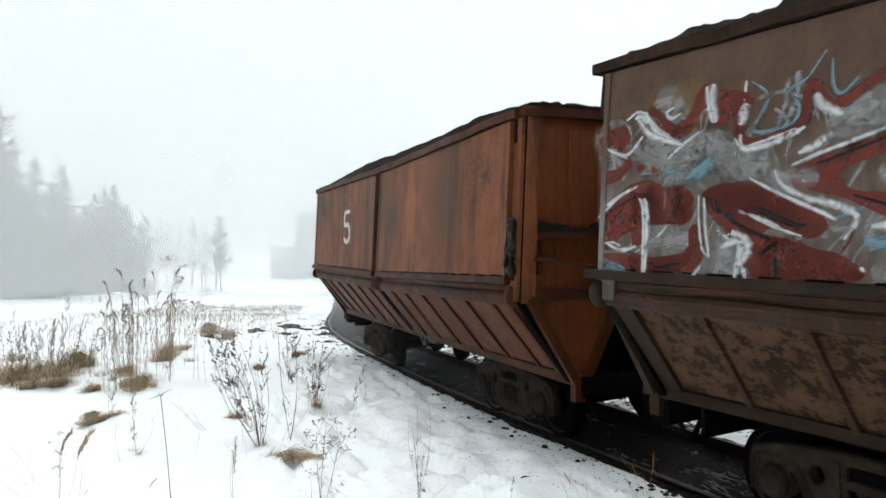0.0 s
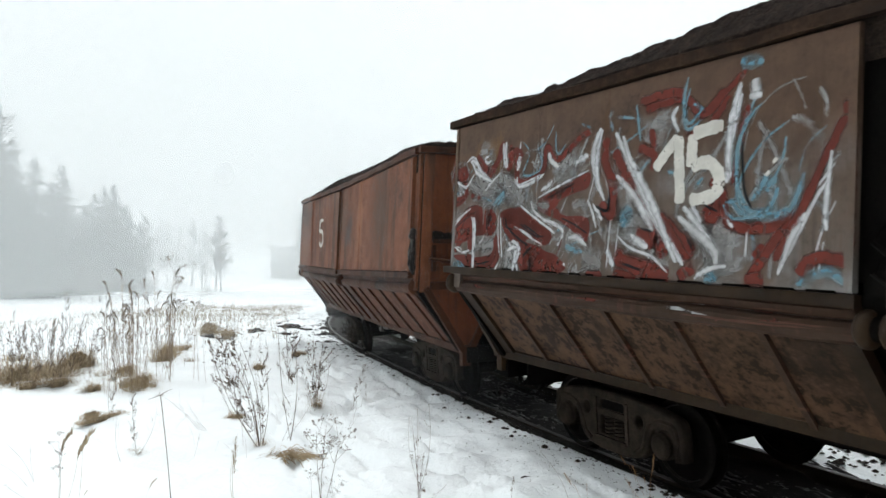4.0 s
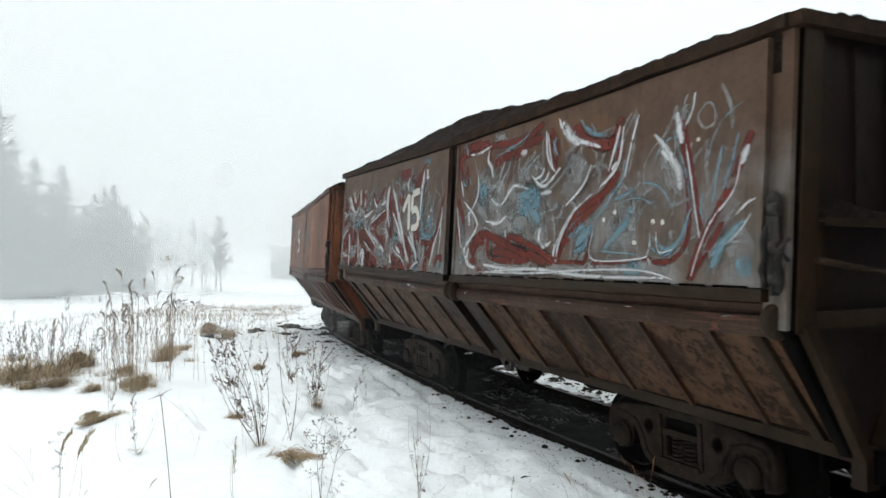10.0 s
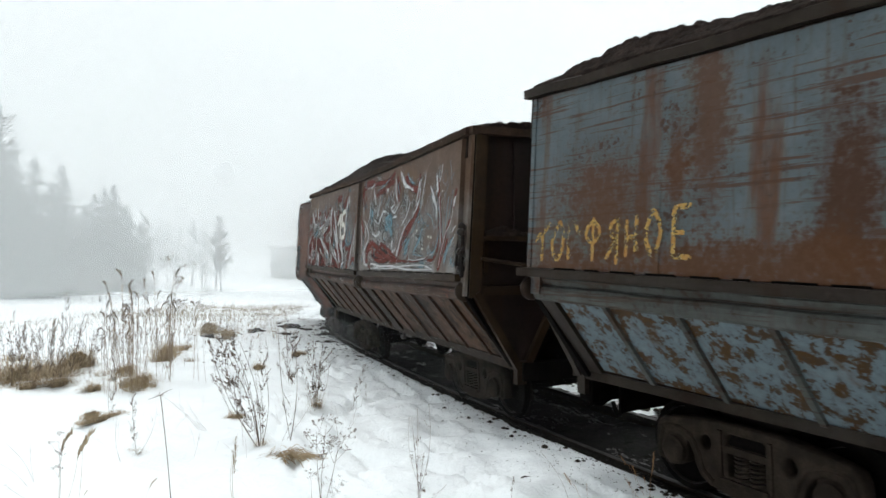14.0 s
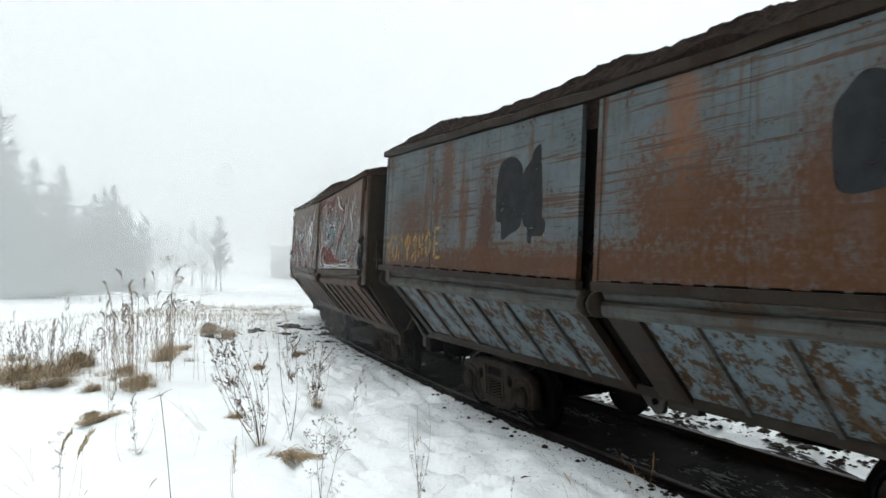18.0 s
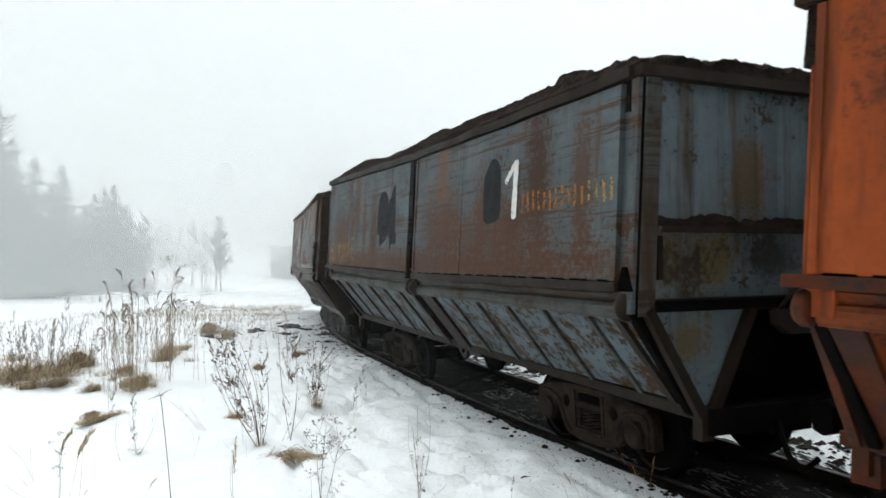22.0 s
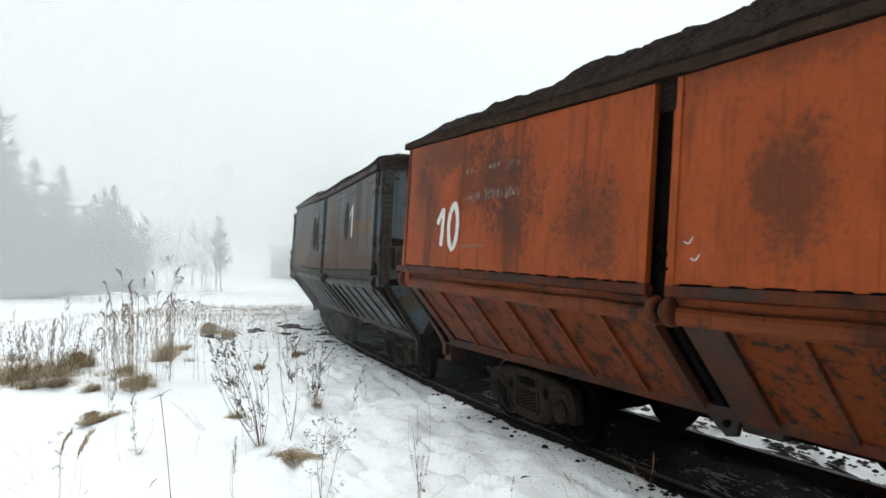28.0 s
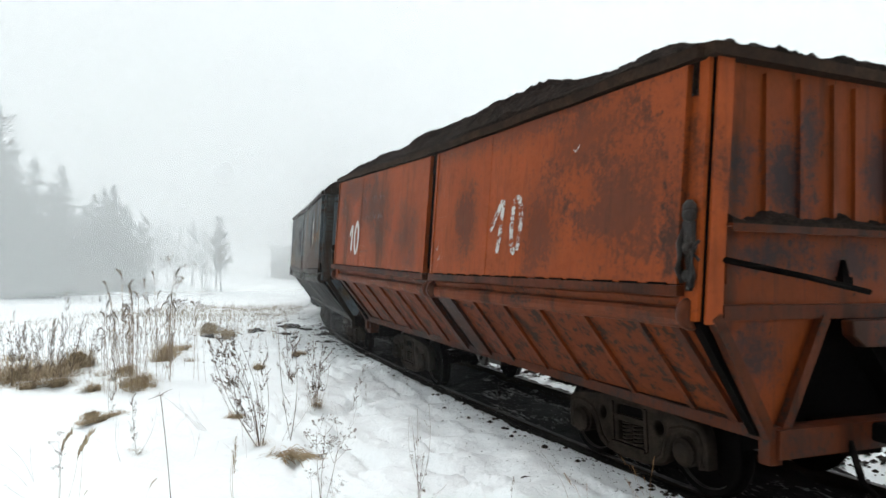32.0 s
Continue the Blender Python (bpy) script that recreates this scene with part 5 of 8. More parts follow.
    stroke(leaf, M_SKY, 0.045, (3.86, 3.84), (3.73, 3.73), (3.74, 3.63), (3.83, 3.48), (3.72, 3.44), (3.52, 3.48), (3.48, 3.59), (3.55, 3.71), (3.42, 3.78), (3.29, 3.94))
    stroke(leaf, M_SKY, 0.042, (3.25, 3.87), (3.24, 3.69), (3.18, 3.62), (3.07, 3.71))
    stroke(leaf, M_SKY, 0.116, (4.21, 3.31), (4.25, 3.22), (4.33, 3.15))
    stroke(leaf, M_SKY, 0.120, (3.01, 2.64), (2.89, 2.60), (2.74, 2.58))
    stroke(leaf, M_SKY, 0.039, (2.83, 3.88), (2.69, 3.82))
    stroke(leaf, M_SKY, 0.052, (4.67, 3.26), (4.46, 3.20))
    stroke(leaf, M_BLACKP, 0.019, (3.35, 3.16), (3.15, 3.21), (2.90, 3.28))
    stroke(leaf, M_BLACKP, 0.020, (3.77, 2.89), (3.59, 2.81), (3.46, 2.75), (3.39, 2.75))
    stroke(leaf, M_BLACKP, 0.018, (3.09, 2.93), (2.89, 2.86), (2.68, 2.76))
    stroke(leaf, M_BLACKP, 0.022, (4.14, 2.98), (4.10, 2.88), (3.91, 2.76), (3.66, 2.65))
    stroke(leaf, M_BLACKP, 0.018, (4.48, 3.01), (4.51, 2.90))
    stroke(leaf, M_BLACKP, 0.023, (4.73, 2.43), (4.45, 2.47))
    stroke(leaf, M_BLACKP, 0.032, (3.75, 2.54), (3.61, 2.63))
    stroke(leaf, M_BLACKP, 0.027, (3.62, 2.52), (3.61, 2.36))
    stroke(leaf, M_RED, 0.120, (2.45, 3.68), (2.45, 3.44), (2.33, 3.21), (2.35, 2.92), (2.50, 3.05))
    stroke(leaf, M_RED, 0.127, (2.33, 3.54), (2.15, 3.28), (1.97, 3.04), (1.80, 2.78), (1.64, 2.53))
    stroke(leaf, M_RED, 0.158, (1.74, 2.88), (1.52, 2.69), (1.35, 2.53))
    stroke(leaf, M_RED, 0.097, (1.94, 3.86), (1.68, 3.88), (1.47, 3.88))
    stroke(leaf, M_RED, 0.084, (1.47, 3.56), (1.28, 3.56), (1.14, 3.68), (1.04, 3.81))
    stroke(leaf, M_RED, 0.083, (1.87, 3.67), (1.81, 3.46), (1.84, 3.30))
    stroke(leaf, M_RED, 0.110, (2.01, 3.52), (1.81, 3.44))
    stroke(leaf, M_RED, 0.138, (1.17, 3.17), (1.09, 3.02), (1.16, 2.85), (1.24, 2.93))
    stroke(leaf, M_RED, 0.084, (1.06, 2.81), (0.87, 2.74), (0.69, 2.76))
    stroke(leaf, M_RED, 0.066, (0.98, 3.08), (0.92, 3.43), (0.86, 3.70))
    stroke(leaf, M_RED, 0.163, (2.28, 2.53), (2.00, 2.44), (1.73, 2.39), (1.61, 2.35))
    stroke(leaf, M_RED, 0.131, (2.28, 2.35), (1.99, 2.33))
    stroke(leaf, M_RED, 0.121, (2.68, 2.33), (2.44, 2.33))
    stroke(leaf, M_RED, 0.139, (2.00, 2.75), (1.86, 2.69), (1.80, 2.61))
    stroke(leaf, M_RED, 0.093, (1.49, 2.42), (1.43, 2.33))
    stroke(leaf, M_RED, 0.113, (0.84, 2.34), (0.68, 2.37))
    stroke(leaf, M_RED, 0.063, (0.77, 2.53), (0.69, 2.62))
    stroke(leaf, M_SILVER, 0.174, (2.44, 2.71), (2.14, 2.79), (2.14, 3.11))
    stroke(leaf, M_SILVER, 0.148, (1.32, 2.76), (1.16, 2.55), (1.24, 2.38))
    stroke(leaf, M_SILVER, 0.127, (1.62, 3.76), (1.81, 3.76))
    stroke(leaf, M_SILVER, 0.107, (1.86, 2.58), (1.61, 2.42))
    stroke(leaf, M_SPRAY, 0.086, (2.51, 3.77), (2.57, 3.52), (2.55, 3.27), (2.44, 3.07))
    stroke(leaf, M_SPRAY, 0.105, (2.22, 3.66), (2.11, 3.42), (1.97, 3.23), (1.80, 2.97), (1.61, 2.63), (1.52, 2.48))
    stroke(leaf, M_SPRAY, 0.061, (2.61, 3.05), (2.46, 2.88))
    stroke(leaf, M_SPRAY, 0.102, (2.29, 3.30), (2.14, 3.17), (2.00, 3.04), (1.87, 2.86), (1.80, 2.75))
    stroke(leaf, M_SPRAY, 0.044, (2.25, 2.73), (2.07, 2.61), (1.80, 2.53), (1.61, 2.39))
    stroke(leaf, M_SPRAY, 0.096, (2.07, 2.73), (1.93, 2.64), (1.85, 2.62))
    stroke(leaf, M_SPRAY, 0.106, (0.92, 3.80), (0.99, 3.58), (1.02, 3.39), (1.03, 3.11))
    stroke(leaf, M_SPRAY, 0.064, (1.56, 3.82), (1.61, 3.73), (1.54, 3.60))
    stroke(leaf, M_SPRAY, 0.113, (1.52, 2.87), (1.32, 2.73), (1.13, 2.58), (1.11, 2.48))
    stroke(leaf, M_SPRAY, 0.065, (1.38, 2.96), (1.27, 2.81))
    stroke(leaf, M_SPRAY, 0.090, (2.28, 2.44), (2.38, 2.59))
    stroke(leaf, M_SPRAY, 0.028, (0.83, 2.72), (0.84, 2.53))
    stroke(leaf, M_SPRAY, 0.043, (1.04, 2.84), (0.96, 2.76))
    stroke(leaf, M_SPRAY, 0.069, (1.32, 2.35), (1.18, 2.43), (1.01, 2.46))
    stroke(leaf, M_SPRAY, 0.091, (0.85, 3.76), (0.74, 3.76))
    stroke(leaf, M_SKY, 0.066, (2.40, 3.94), (2.37, 3.73))
    stroke(leaf, M_SKY, 0.046, (2.34, 3.86), (2.08, 3.81))
    stroke(leaf, M_SKY, 0.057, (2.06, 3.93), (2.03, 3.78), (1.99, 3.58))
    stroke(leaf, M_SKY, 0.057, (1.43, 3.95), (1.49, 3.78), (1.47, 3.62), (1.39, 3.61), (1.30, 3.67))
    stroke(leaf, M_SKY, 0.144, (2.18, 2.80), (2.11, 2.96))
    stroke(leaf, M_SKY, 0.052, (0.74, 3.69), (0.87, 3.58), (0.93, 3.38), (0.94, 3.15), (0.91, 3.04))
    stroke(leaf, M_SKY, 0.057, (1.04, 2.96), (0.94, 2.96), (0.89, 2.99))
    stroke(leaf, M_SKY, 0.051, (1.06, 2.94), (0.99, 2.84), (0.82, 2.83), (0.69, 2.89))
    stroke(leaf, M_SKY, 0.100, (0.80, 2.95), (0.71, 3.07), (0.69, 3.14))
    stroke(leaf, M_SKY, 0.083, (1.22, 2.33), (1.13, 2.37))
    stroke(leaf, M_SKY, 0.065, (1.35, 3.09), (1.27, 3.18))
    stroke(leaf, M_SKY, 0.064, (1.65, 3.27), (1.58, 3.24))
    stroke(leaf, M_SKY, 0.051, (1.28, 3.74), (1.39, 3.81))
    stroke(leaf, M_BLACKP, 0.027, (2.56, 3.02), (2.40, 2.97), (2.38, 3.10))
    stroke(leaf, M_BLACKP, 0.023, (1.40, 2.68), (1.35, 2.59))
    stroke(leaf, M_BLACKP, 0.020, (1.24, 2.95), (1.11, 2.89))
    stroke(leaf, M_BLACKP, 0.025, (2.21, 2.48), (1.93, 2.41))
    stroke(leaf, M_BLACKP, 0.022, (1.93, 2.78), (1.80, 2.75))
    stroke(leaf, M_BLACKP, 0.019, (0.90, 3.42), (0.87, 3.07), (0.80, 2.90))
    stroke(leaf, M_RED, 0.077, (0.59, 2.50), (0.42, 2.80), (0.24, 3.18), (0.09, 3.48))
    stroke(leaf, M_RED, 0.103, (0.41, 2.41), (0.27, 2.52), (0.04, 2.50))
    stroke(leaf, M_RED, 0.108, (0.11, 3.53), (0.04, 3.54))
    stroke(leaf, M_RED, 0.065, (1.31, 3.66), (0.89, 3.98))
    stroke(leaf, M_RED, 0.067, (0.04, 3.37), (0.04, 2.96), (0.04, 2.54))
    stroke(leaf, M_SPRAY, 0.060, (0.18, 3.26), (0.21, 2.88), (0.20, 2.71))
    stroke(leaf, M_SPRAY, 0.066, (0.93, 3.89), (1.01, 3.57), (1.00, 3.15))
    stroke(leaf, M_SPRAY, 0.043, (0.48, 2.54), (0.31, 2.89), (0.21, 3.05))
    stroke(leaf, M_SKY, 0.097, (0.92, 3.05), (0.79, 2.86), (0.49, 2.87), (0.38, 3.13))
    stroke(leaf, M_SKY, 0.134, (0.68, 3.02), (0.60, 3.12))
    stroke(leaf, M_SKY, 0.102, (0.41, 2.33), (0.20, 2.43), (0.04, 2.34))
    stroke(leaf, M_SILVER, 0.340, (4.84, 3.60), (4.52, 3.32), (4.04, 3.30))
    stroke(leaf, M_SILVER, 0.300, (4.99, 2.69), (4.79, 2.59))
    stroke(leaf, M_SILVER, 0.260, (5.40, 3.76), (5.23, 3.32))
    stroke(leaf, M_SILVER, 0.280, (4.11, 2.59), (4.00, 2.37))
    stroke(leaf, M_SILVER, 0.250, (4.79, 3.86), (4.43, 3.70))
    stroke(leaf, M_SILVER, 0.300, (3.79, 3.17), (3.99, 3.41))
    stroke(leaf, M_RED, 0.075, (5.43, 3.74), (5.23, 3.57), (5.08, 3.36), (5.27, 3.26))
    stroke(leaf, M_RED, 0.110, (5.40, 2.80), (5.26, 2.88), (5.06, 3.09), (4.82, 3.13))
    stroke(leaf, M_RED, 0.100, (5.33, 2.59), (5.09, 2.79), (4.80, 2.82))
    stroke(leaf, M_RED, 0.090, (4.78, 2.34), (4.53, 2.33), (4.34, 2.45), (4.29, 2.59))
    stroke(leaf, M_RED, 0.060, (5.31, 2.33), (4.77, 2.33))
    stroke(leaf, M_RED, 0.060, (4.78, 3.69), (4.62, 3.50), (4.41, 3.58))
    stroke(leaf, M_SPRAY, 0.080, (4.99, 3.77), (4.84, 3.59), (4.50, 3.45))
    stroke(leaf, M_SPRAY, 0.050, (5.40, 3.54), (5.10, 3.43), (4.91, 3.58))
    stroke(leaf, M_SPRAY, 0.040, (5.46, 2.85), (5.16, 3.06), (4.95, 3.14))
    stroke(leaf, M_SPRAY, 0.050, (5.30, 2.64), (5.12, 2.58), (4.94, 2.61))
    stroke(leaf, M_SPRAY, 0.050, (4.59, 2.35), (4.39, 2.33), (4.26, 2.45))
    stroke(leaf, M_SPRAY, 0.090, (4.08, 2.59), (3.91, 2.63), (3.95, 2.33))
    stroke(leaf, M_SKY, 0.060, (5.41, 2.39), (5.21, 2.46), (5.04, 2.38), (4.92, 2.33))
    stroke(leaf, M_SKY, 0.050, (5.37, 2.33), (5.15, 2.34), (5.06, 2.33))
    stroke(leaf, M_SKY, 0.050, (5.44, 3.44), (5.26, 3.34))
    stroke(leaf, M_SKY, 0.160, (4.38, 3.18), (4.19, 3.26))
    stroke(leaf, M_SILVER, 0.340, (1.93, 2.90), (2.07, 2.65))
    stroke(leaf, M_SILVER, 0.340, (1.25, 2.55), (0.98, 2.63))
    stroke(leaf, M_SILVER, 0.300, (1.77, 3.75), (1.87, 3.54))
    stroke(leaf, M_SILVER, 0.320, (0.88, 2.43), (1.07, 2.84))
    stroke(leaf, M_SILVER, 0.260, (2.75, 2.50), (2.46, 2.45))
    stroke(leaf, M_SILVER, 0.250, (3.29, 3.46), (2.89, 3.53))
    stroke(leaf, M_RED, 0.100, (2.01, 3.94), (1.56, 3.94), (1.29, 3.71), (1.07, 3.87))
    stroke(leaf, M_RED, 0.100, (1.67, 2.82), (1.45, 2.55), (1.34, 2.38))
    stroke(leaf, M_RED, 0.090, (1.06, 3.00), (0.98, 2.79), (0.65, 2.74), (0.47, 2.88))
    stroke(leaf, M_RED, 0.090, (0.80, 2.36), (0.61, 2.63), (0.43, 2.84))
    stroke(leaf, M_RED, 0.100, (2.26, 2.50), (1.94, 2.46), (1.60, 2.33))
    stroke(leaf, M_SPRAY, 0.120, (2.32, 3.71), (2.11, 3.38), (1.85, 2.97), (1.64, 2.69), (1.44, 2.46))
    stroke(leaf, M_SPRAY, 0.110, (2.53, 3.79), (2.63, 3.54), (2.53, 3.17))
    stroke(leaf, M_SPRAY, 0.100, (1.46, 2.95), (1.21, 2.68), (1.10, 2.47))
    stroke(leaf, M_SPRAY, 0.080, (0.93, 3.88), (1.01, 3.57), (1.02, 3.16))
    stroke(leaf, M_SPRAY, 0.070, (0.56, 2.40), (0.46, 2.66), (0.36, 2.84))
    stroke(leaf, M_SPRAY, 0.120, (0.81, 3.89), (0.78, 3.73))
    stroke(leaf, M_SKY, 0.120, (0.94, 4.05), (0.73, 4.01))
    stroke(leaf, M_SKY, 0.060, (1.46, 4.05), (1.50, 3.84), (1.44, 3.65), (1.30, 3.75))
    stroke(leaf, M_SKY, 0.060, (0.80, 3.65), (0.94, 3.40), (0.93, 3.03), (0.86, 2.87))
    stroke(leaf, M_SKY, 0.090, (0.99, 2.98), (0.86, 2.85), (0.65, 2.89), (0.58, 3.04))
    stroke(leaf, M_SKY, 0.140, (2.21, 2.85), (2.09, 2.99))
    stroke(leaf, M_SKY, 0.100, (1.20, 2.42), (1.10, 2.34))
    stroke(leaf, M_CREAM, 0.045, (0.62, 3.25), (0.60, 3.23))
    stroke(leaf, M_CREAM, 0.045, (0.68, 3.16), (0.66, 3.14))


def graffiti_rear(leaf):
    stroke(leaf, M_RED, 0.135, (-0.47, 3.51), (-0.44, 3.91), (-0.74, 4.00), (-1.23, 3.95))
    stroke(leaf, M_RED, 0.099, (-0.61, 3.76), (-0.61, 3.45))
    stroke(leaf, M_RED, 0.111, (-1.39, 3.69), (-1.66, 3.74), (-1.97, 3.75), (-2.24, 3.83), (-2.49, 3.85))
    stroke(leaf, M_RED, 0.091, (-1.24, 3.93), (-1.24, 3.72))
    stroke(leaf, M_RED, 0.100, (-0.36, 3.33), (-0.54, 3.04), (-0.62, 2.84))
    stroke(leaf, M_RED, 0.070, (-0.37, 2.93), (-0.48, 2.69))
    stroke(leaf, M_RED, 0.196, (-0.81, 2.58), (-0.96, 2.72), (-1.20, 2.78))
    stroke(leaf, M_RED, 0.130, (-0.81, 2.46), (-0.97, 2.49))
    stroke(leaf, M_RED, 0.082, (-1.25, 2.78), (-1.59, 2.72), (-1.79, 2.68), (-1.83, 2.77), (-2.15, 2.71), (-2.44, 2.62), (-2.83, 2.48))
    stroke(leaf, M_RED, 0.079, (-1.29, 2.78), (-1.32, 2.57), (-1.64, 2.49), (-2.05, 2.47), (-2.32, 2.51), (-2.35, 2.59))
    stroke(leaf, M_RED, 0.188, (-1.47, 2.60), (-1.87, 2.57), (-2.25, 2.58))
    stroke(leaf, M_RED, 0.120, (-2.41, 2.52), (-2.62, 2.51), (-2.81, 2.48))
    stroke(leaf, M_RED, 0.070, (-2.65, 3.84), (-2.69, 3.64), (-2.80, 3.46))
    stroke(leaf, M_RED, 0.063, (-1.02, 2.38), (-1.17, 2.34))
    stroke(leaf, M_SILVER, 0.309, (-0.95, 3.52), (-1.33, 3.39), (-1.67, 3.41))
    stroke(leaf, M_SILVER, 0.312, (-1.51, 2.97), (-1.90, 2.91), (-2.25, 2.92))
    stroke(leaf, M_SILVER, 0.235, (-1.97, 3.46), (-2.24, 3.47), (-2.49, 3.54))
    stroke(leaf, M_SILVER, 0.209, (-0.96, 3.15), (-1.25, 3.02))
    stroke(leaf, M_SILVER, 0.217, (-2.38, 2.73), (-2.67, 2.80))
    stroke(leaf, M_SILVER, 0.130, (-1.37, 4.04), (-1.66, 3.97))
    stroke(leaf, M_SILVER, 0.156, (-1.25, 2.36), (-1.91, 2.35), (-2.38, 2.36))
    stroke(leaf, M_SPRAY, 0.051, (-0.69, 3.90), (-1.00, 3.89), (-1.28, 3.94))
    stroke(leaf, M_SPRAY, 0.082, (-1.23, 3.89), (-1.21, 3.76), (-1.33, 3.63), (-1.35, 3.53))
    stroke(leaf, M_SPRAY, 0.051, (-0.73, 3.10), (-0.96, 3.34), (-0.95, 3.59))
    stroke(leaf, M_SPRAY, 0.090, (-0.70, 3.14), (-0.76, 2.95))
    stroke(leaf, M_SPRAY, 0.064, (-1.33, 3.26), (-1.59, 3.16), (-1.79, 3.30), (-1.93, 3.37), (-2.24, 3.30))
    stroke(leaf, M_SPRAY, 0.073, (-1.20, 2.99), (-1.51, 2.94), (-1.75, 3.02))
    stroke(leaf, M_SPRAY, 0.050, (-2.37, 3.39), (-2.52, 3.43), (-2.55, 3.50))
    stroke(leaf, M_SPRAY, 0.044, (-2.40, 3.33), (-2.58, 3.36), (-2.66, 3.45))
    stroke(leaf, M_SPRAY, 0.080, (-1.21, 2.43), (-1.60, 2.40), (-1.98, 2.37), (-2.32, 2.40))
    stroke(leaf, M_SPRAY, 0.083, (-0.76, 2.65), (-0.71, 2.46), (-0.97, 2.39))
    stroke(leaf, M_SPRAY, 0.077, (-2.53, 2.84), (-2.50, 2.73), (-2.61, 2.64), (-2.75, 2.69))
    stroke(leaf, M_SPRAY, 0.070, (-2.51, 3.22), (-2.72, 3.23))
    stroke(leaf, M_SPRAY, 0.043, (-2.60, 3.88), (-2.66, 3.67), (-2.72, 3.50), (-2.80, 3.42))
    stroke(leaf, M_SPRAY, 0.055, (-0.33, 3.21), (-0.45, 2.85), (-0.51, 2.65))
    stroke(leaf, M_SPRAY, 0.101, (-2.04, 3.73), (-2.17, 3.74))
    stroke(leaf, M_SPRAY, 0.045, (-1.73, 2.86), (-1.75, 2.76))
    stroke(leaf, M_SPRAY, 0.053, (-2.81, 2.53), (-2.82, 2.66))
    stroke(leaf, M_SPRAY, 0.054, (-0.41, 3.64), (-0.53, 3.35))
    stroke(leaf, M_SKY, 0.069, (-0.52, 4.08), (-0.61, 3.91))
    stroke(leaf, M_SKY, 0.069, (-0.38, 3.72), (-0.56, 3.50), (-0.61, 3.63))
    stroke(leaf, M_SKY, 0.210, (-1.08, 3.43), (-1.22, 3.34))
    stroke(leaf, M_SKY, 0.258, (-2.08, 3.23), (-2.37, 3.22), (-2.43, 3.07))
    stroke(leaf, M_SKY, 0.176, (-2.04, 3.08), (-2.25, 3.03))
    stroke(leaf, M_SKY, 0.078, (-1.55, 3.18), (-1.64, 3.19))
    stroke(leaf, M_SKY, 0.066, (-2.00, 2.89), (-2.09, 2.85))
    stroke(leaf, M_SKY, 0.043, (-1.44, 3.78), (-1.74, 3.83), (-2.04, 3.88), (-2.27, 3.97))
    stroke(leaf, M_SKY, 0.064, (-2.77, 3.81), (-2.74, 3.71), (-2.82, 3.61))
    stroke(leaf, M_SKY, 0.100, (-0.49, 2.54), (-0.56, 2.48))
    stroke(leaf, M_BLACKP, 0.027, (-1.41, 2.67), (-1.43, 2.55), (-1.68, 2.54))
    stroke(leaf, M_BLACKP, 0.023, (-1.90, 2.68), (-2.25, 2.62))
    stroke(leaf, M_RED, 0.068, (-2.71, 3.86), (-2.82, 3.66), (-2.76, 3.52))
    stroke(leaf, M_RED, 0.115, (-3.08, 3.86), (-3.30, 3.70), (-3.64, 3.59), (-3.80, 3.66), (-3.85, 3.77))
    stroke(leaf, M_RED, 0.047, (-3.80, 3.42), (-3.67, 3.30))
    stroke(leaf, M_RED, 0.087, (-3.86, 3.31), (-3.70, 3.16), (-3.42, 3.05), (-3.06, 2.86), (-2.87, 2.61), (-2.81, 2.48))
    stroke(leaf, M_RED, 0.049, (-2.81, 2.47), (-3.20, 2.47), (-3.38, 2.48), (-3.46, 2.74))
    stroke(leaf, M_RED, 0.043, (-3.49, 2.46), (-3.87, 2.47), (-4.26, 2.50), (-4.35, 2.50))
    stroke(leaf, M_RED, 0.051, (-4.35, 2.47), (-4.56, 2.48), (-4.72, 2.58), (-4.78, 2.75), (-4.76, 2.98), (-4.72, 3.21), (-4.65, 3.57))
    stroke(leaf, M_RED, 0.076, (-5.38, 3.44), (-5.29, 3.25), (-5.19, 3.05), (-5.06, 2.85), (-4.91, 2.63), (-4.82, 2.41), (-4.79, 2.33))
    stroke(leaf, M_SILVER, 0.257, (-3.30, 3.52), (-2.99, 3.19))
    stroke(leaf, M_SILVER, 0.250, (-3.86, 2.92), (-4.16, 2.84))
    stroke(leaf, M_SILVER, 0.116, (-4.67, 3.62), (-4.67, 3.77))
    stroke(leaf, M_SILVER, 0.195, (-4.52, 2.41), (-3.87, 2.33), (-2.67, 2.33))
    stroke(leaf, M_SILVER, 0.204, (-5.20, 2.52), (-5.39, 2.67))
    stroke(leaf, M_SILVER, 0.088, (-4.42, 3.37), (-4.55, 3.17), (-4.66, 3.02))
    stroke(leaf, M_SPRAY, 0.054, (-2.57, 3.91), (-2.61, 3.65), (-2.72, 3.47))
    stroke(leaf, M_SPRAY, 0.139, (-2.88, 3.95), (-3.05, 3.77), (-3.21, 3.67))
    stroke(leaf, M_SPRAY, 0.059, (-3.85, 3.74), (-3.80, 3.58), (-3.70, 3.33))
    stroke(leaf, M_SPRAY, 0.099, (-3.86, 3.41), (-3.75, 3.33))
    stroke(leaf, M_SPRAY, 0.037, (-3.48, 3.15), (-3.13, 2.97), (-2.90, 2.72), (-2.81, 2.54))
    stroke(leaf, M_SPRAY, 0.025, (-3.49, 2.77), (-3.49, 2.50), (-4.16, 2.50), (-4.30, 2.56), (-4.32, 2.74))
    stroke(leaf, M_SPRAY, 0.024, (-4.39, 2.74), (-4.43, 2.56), (-4.60, 2.58))
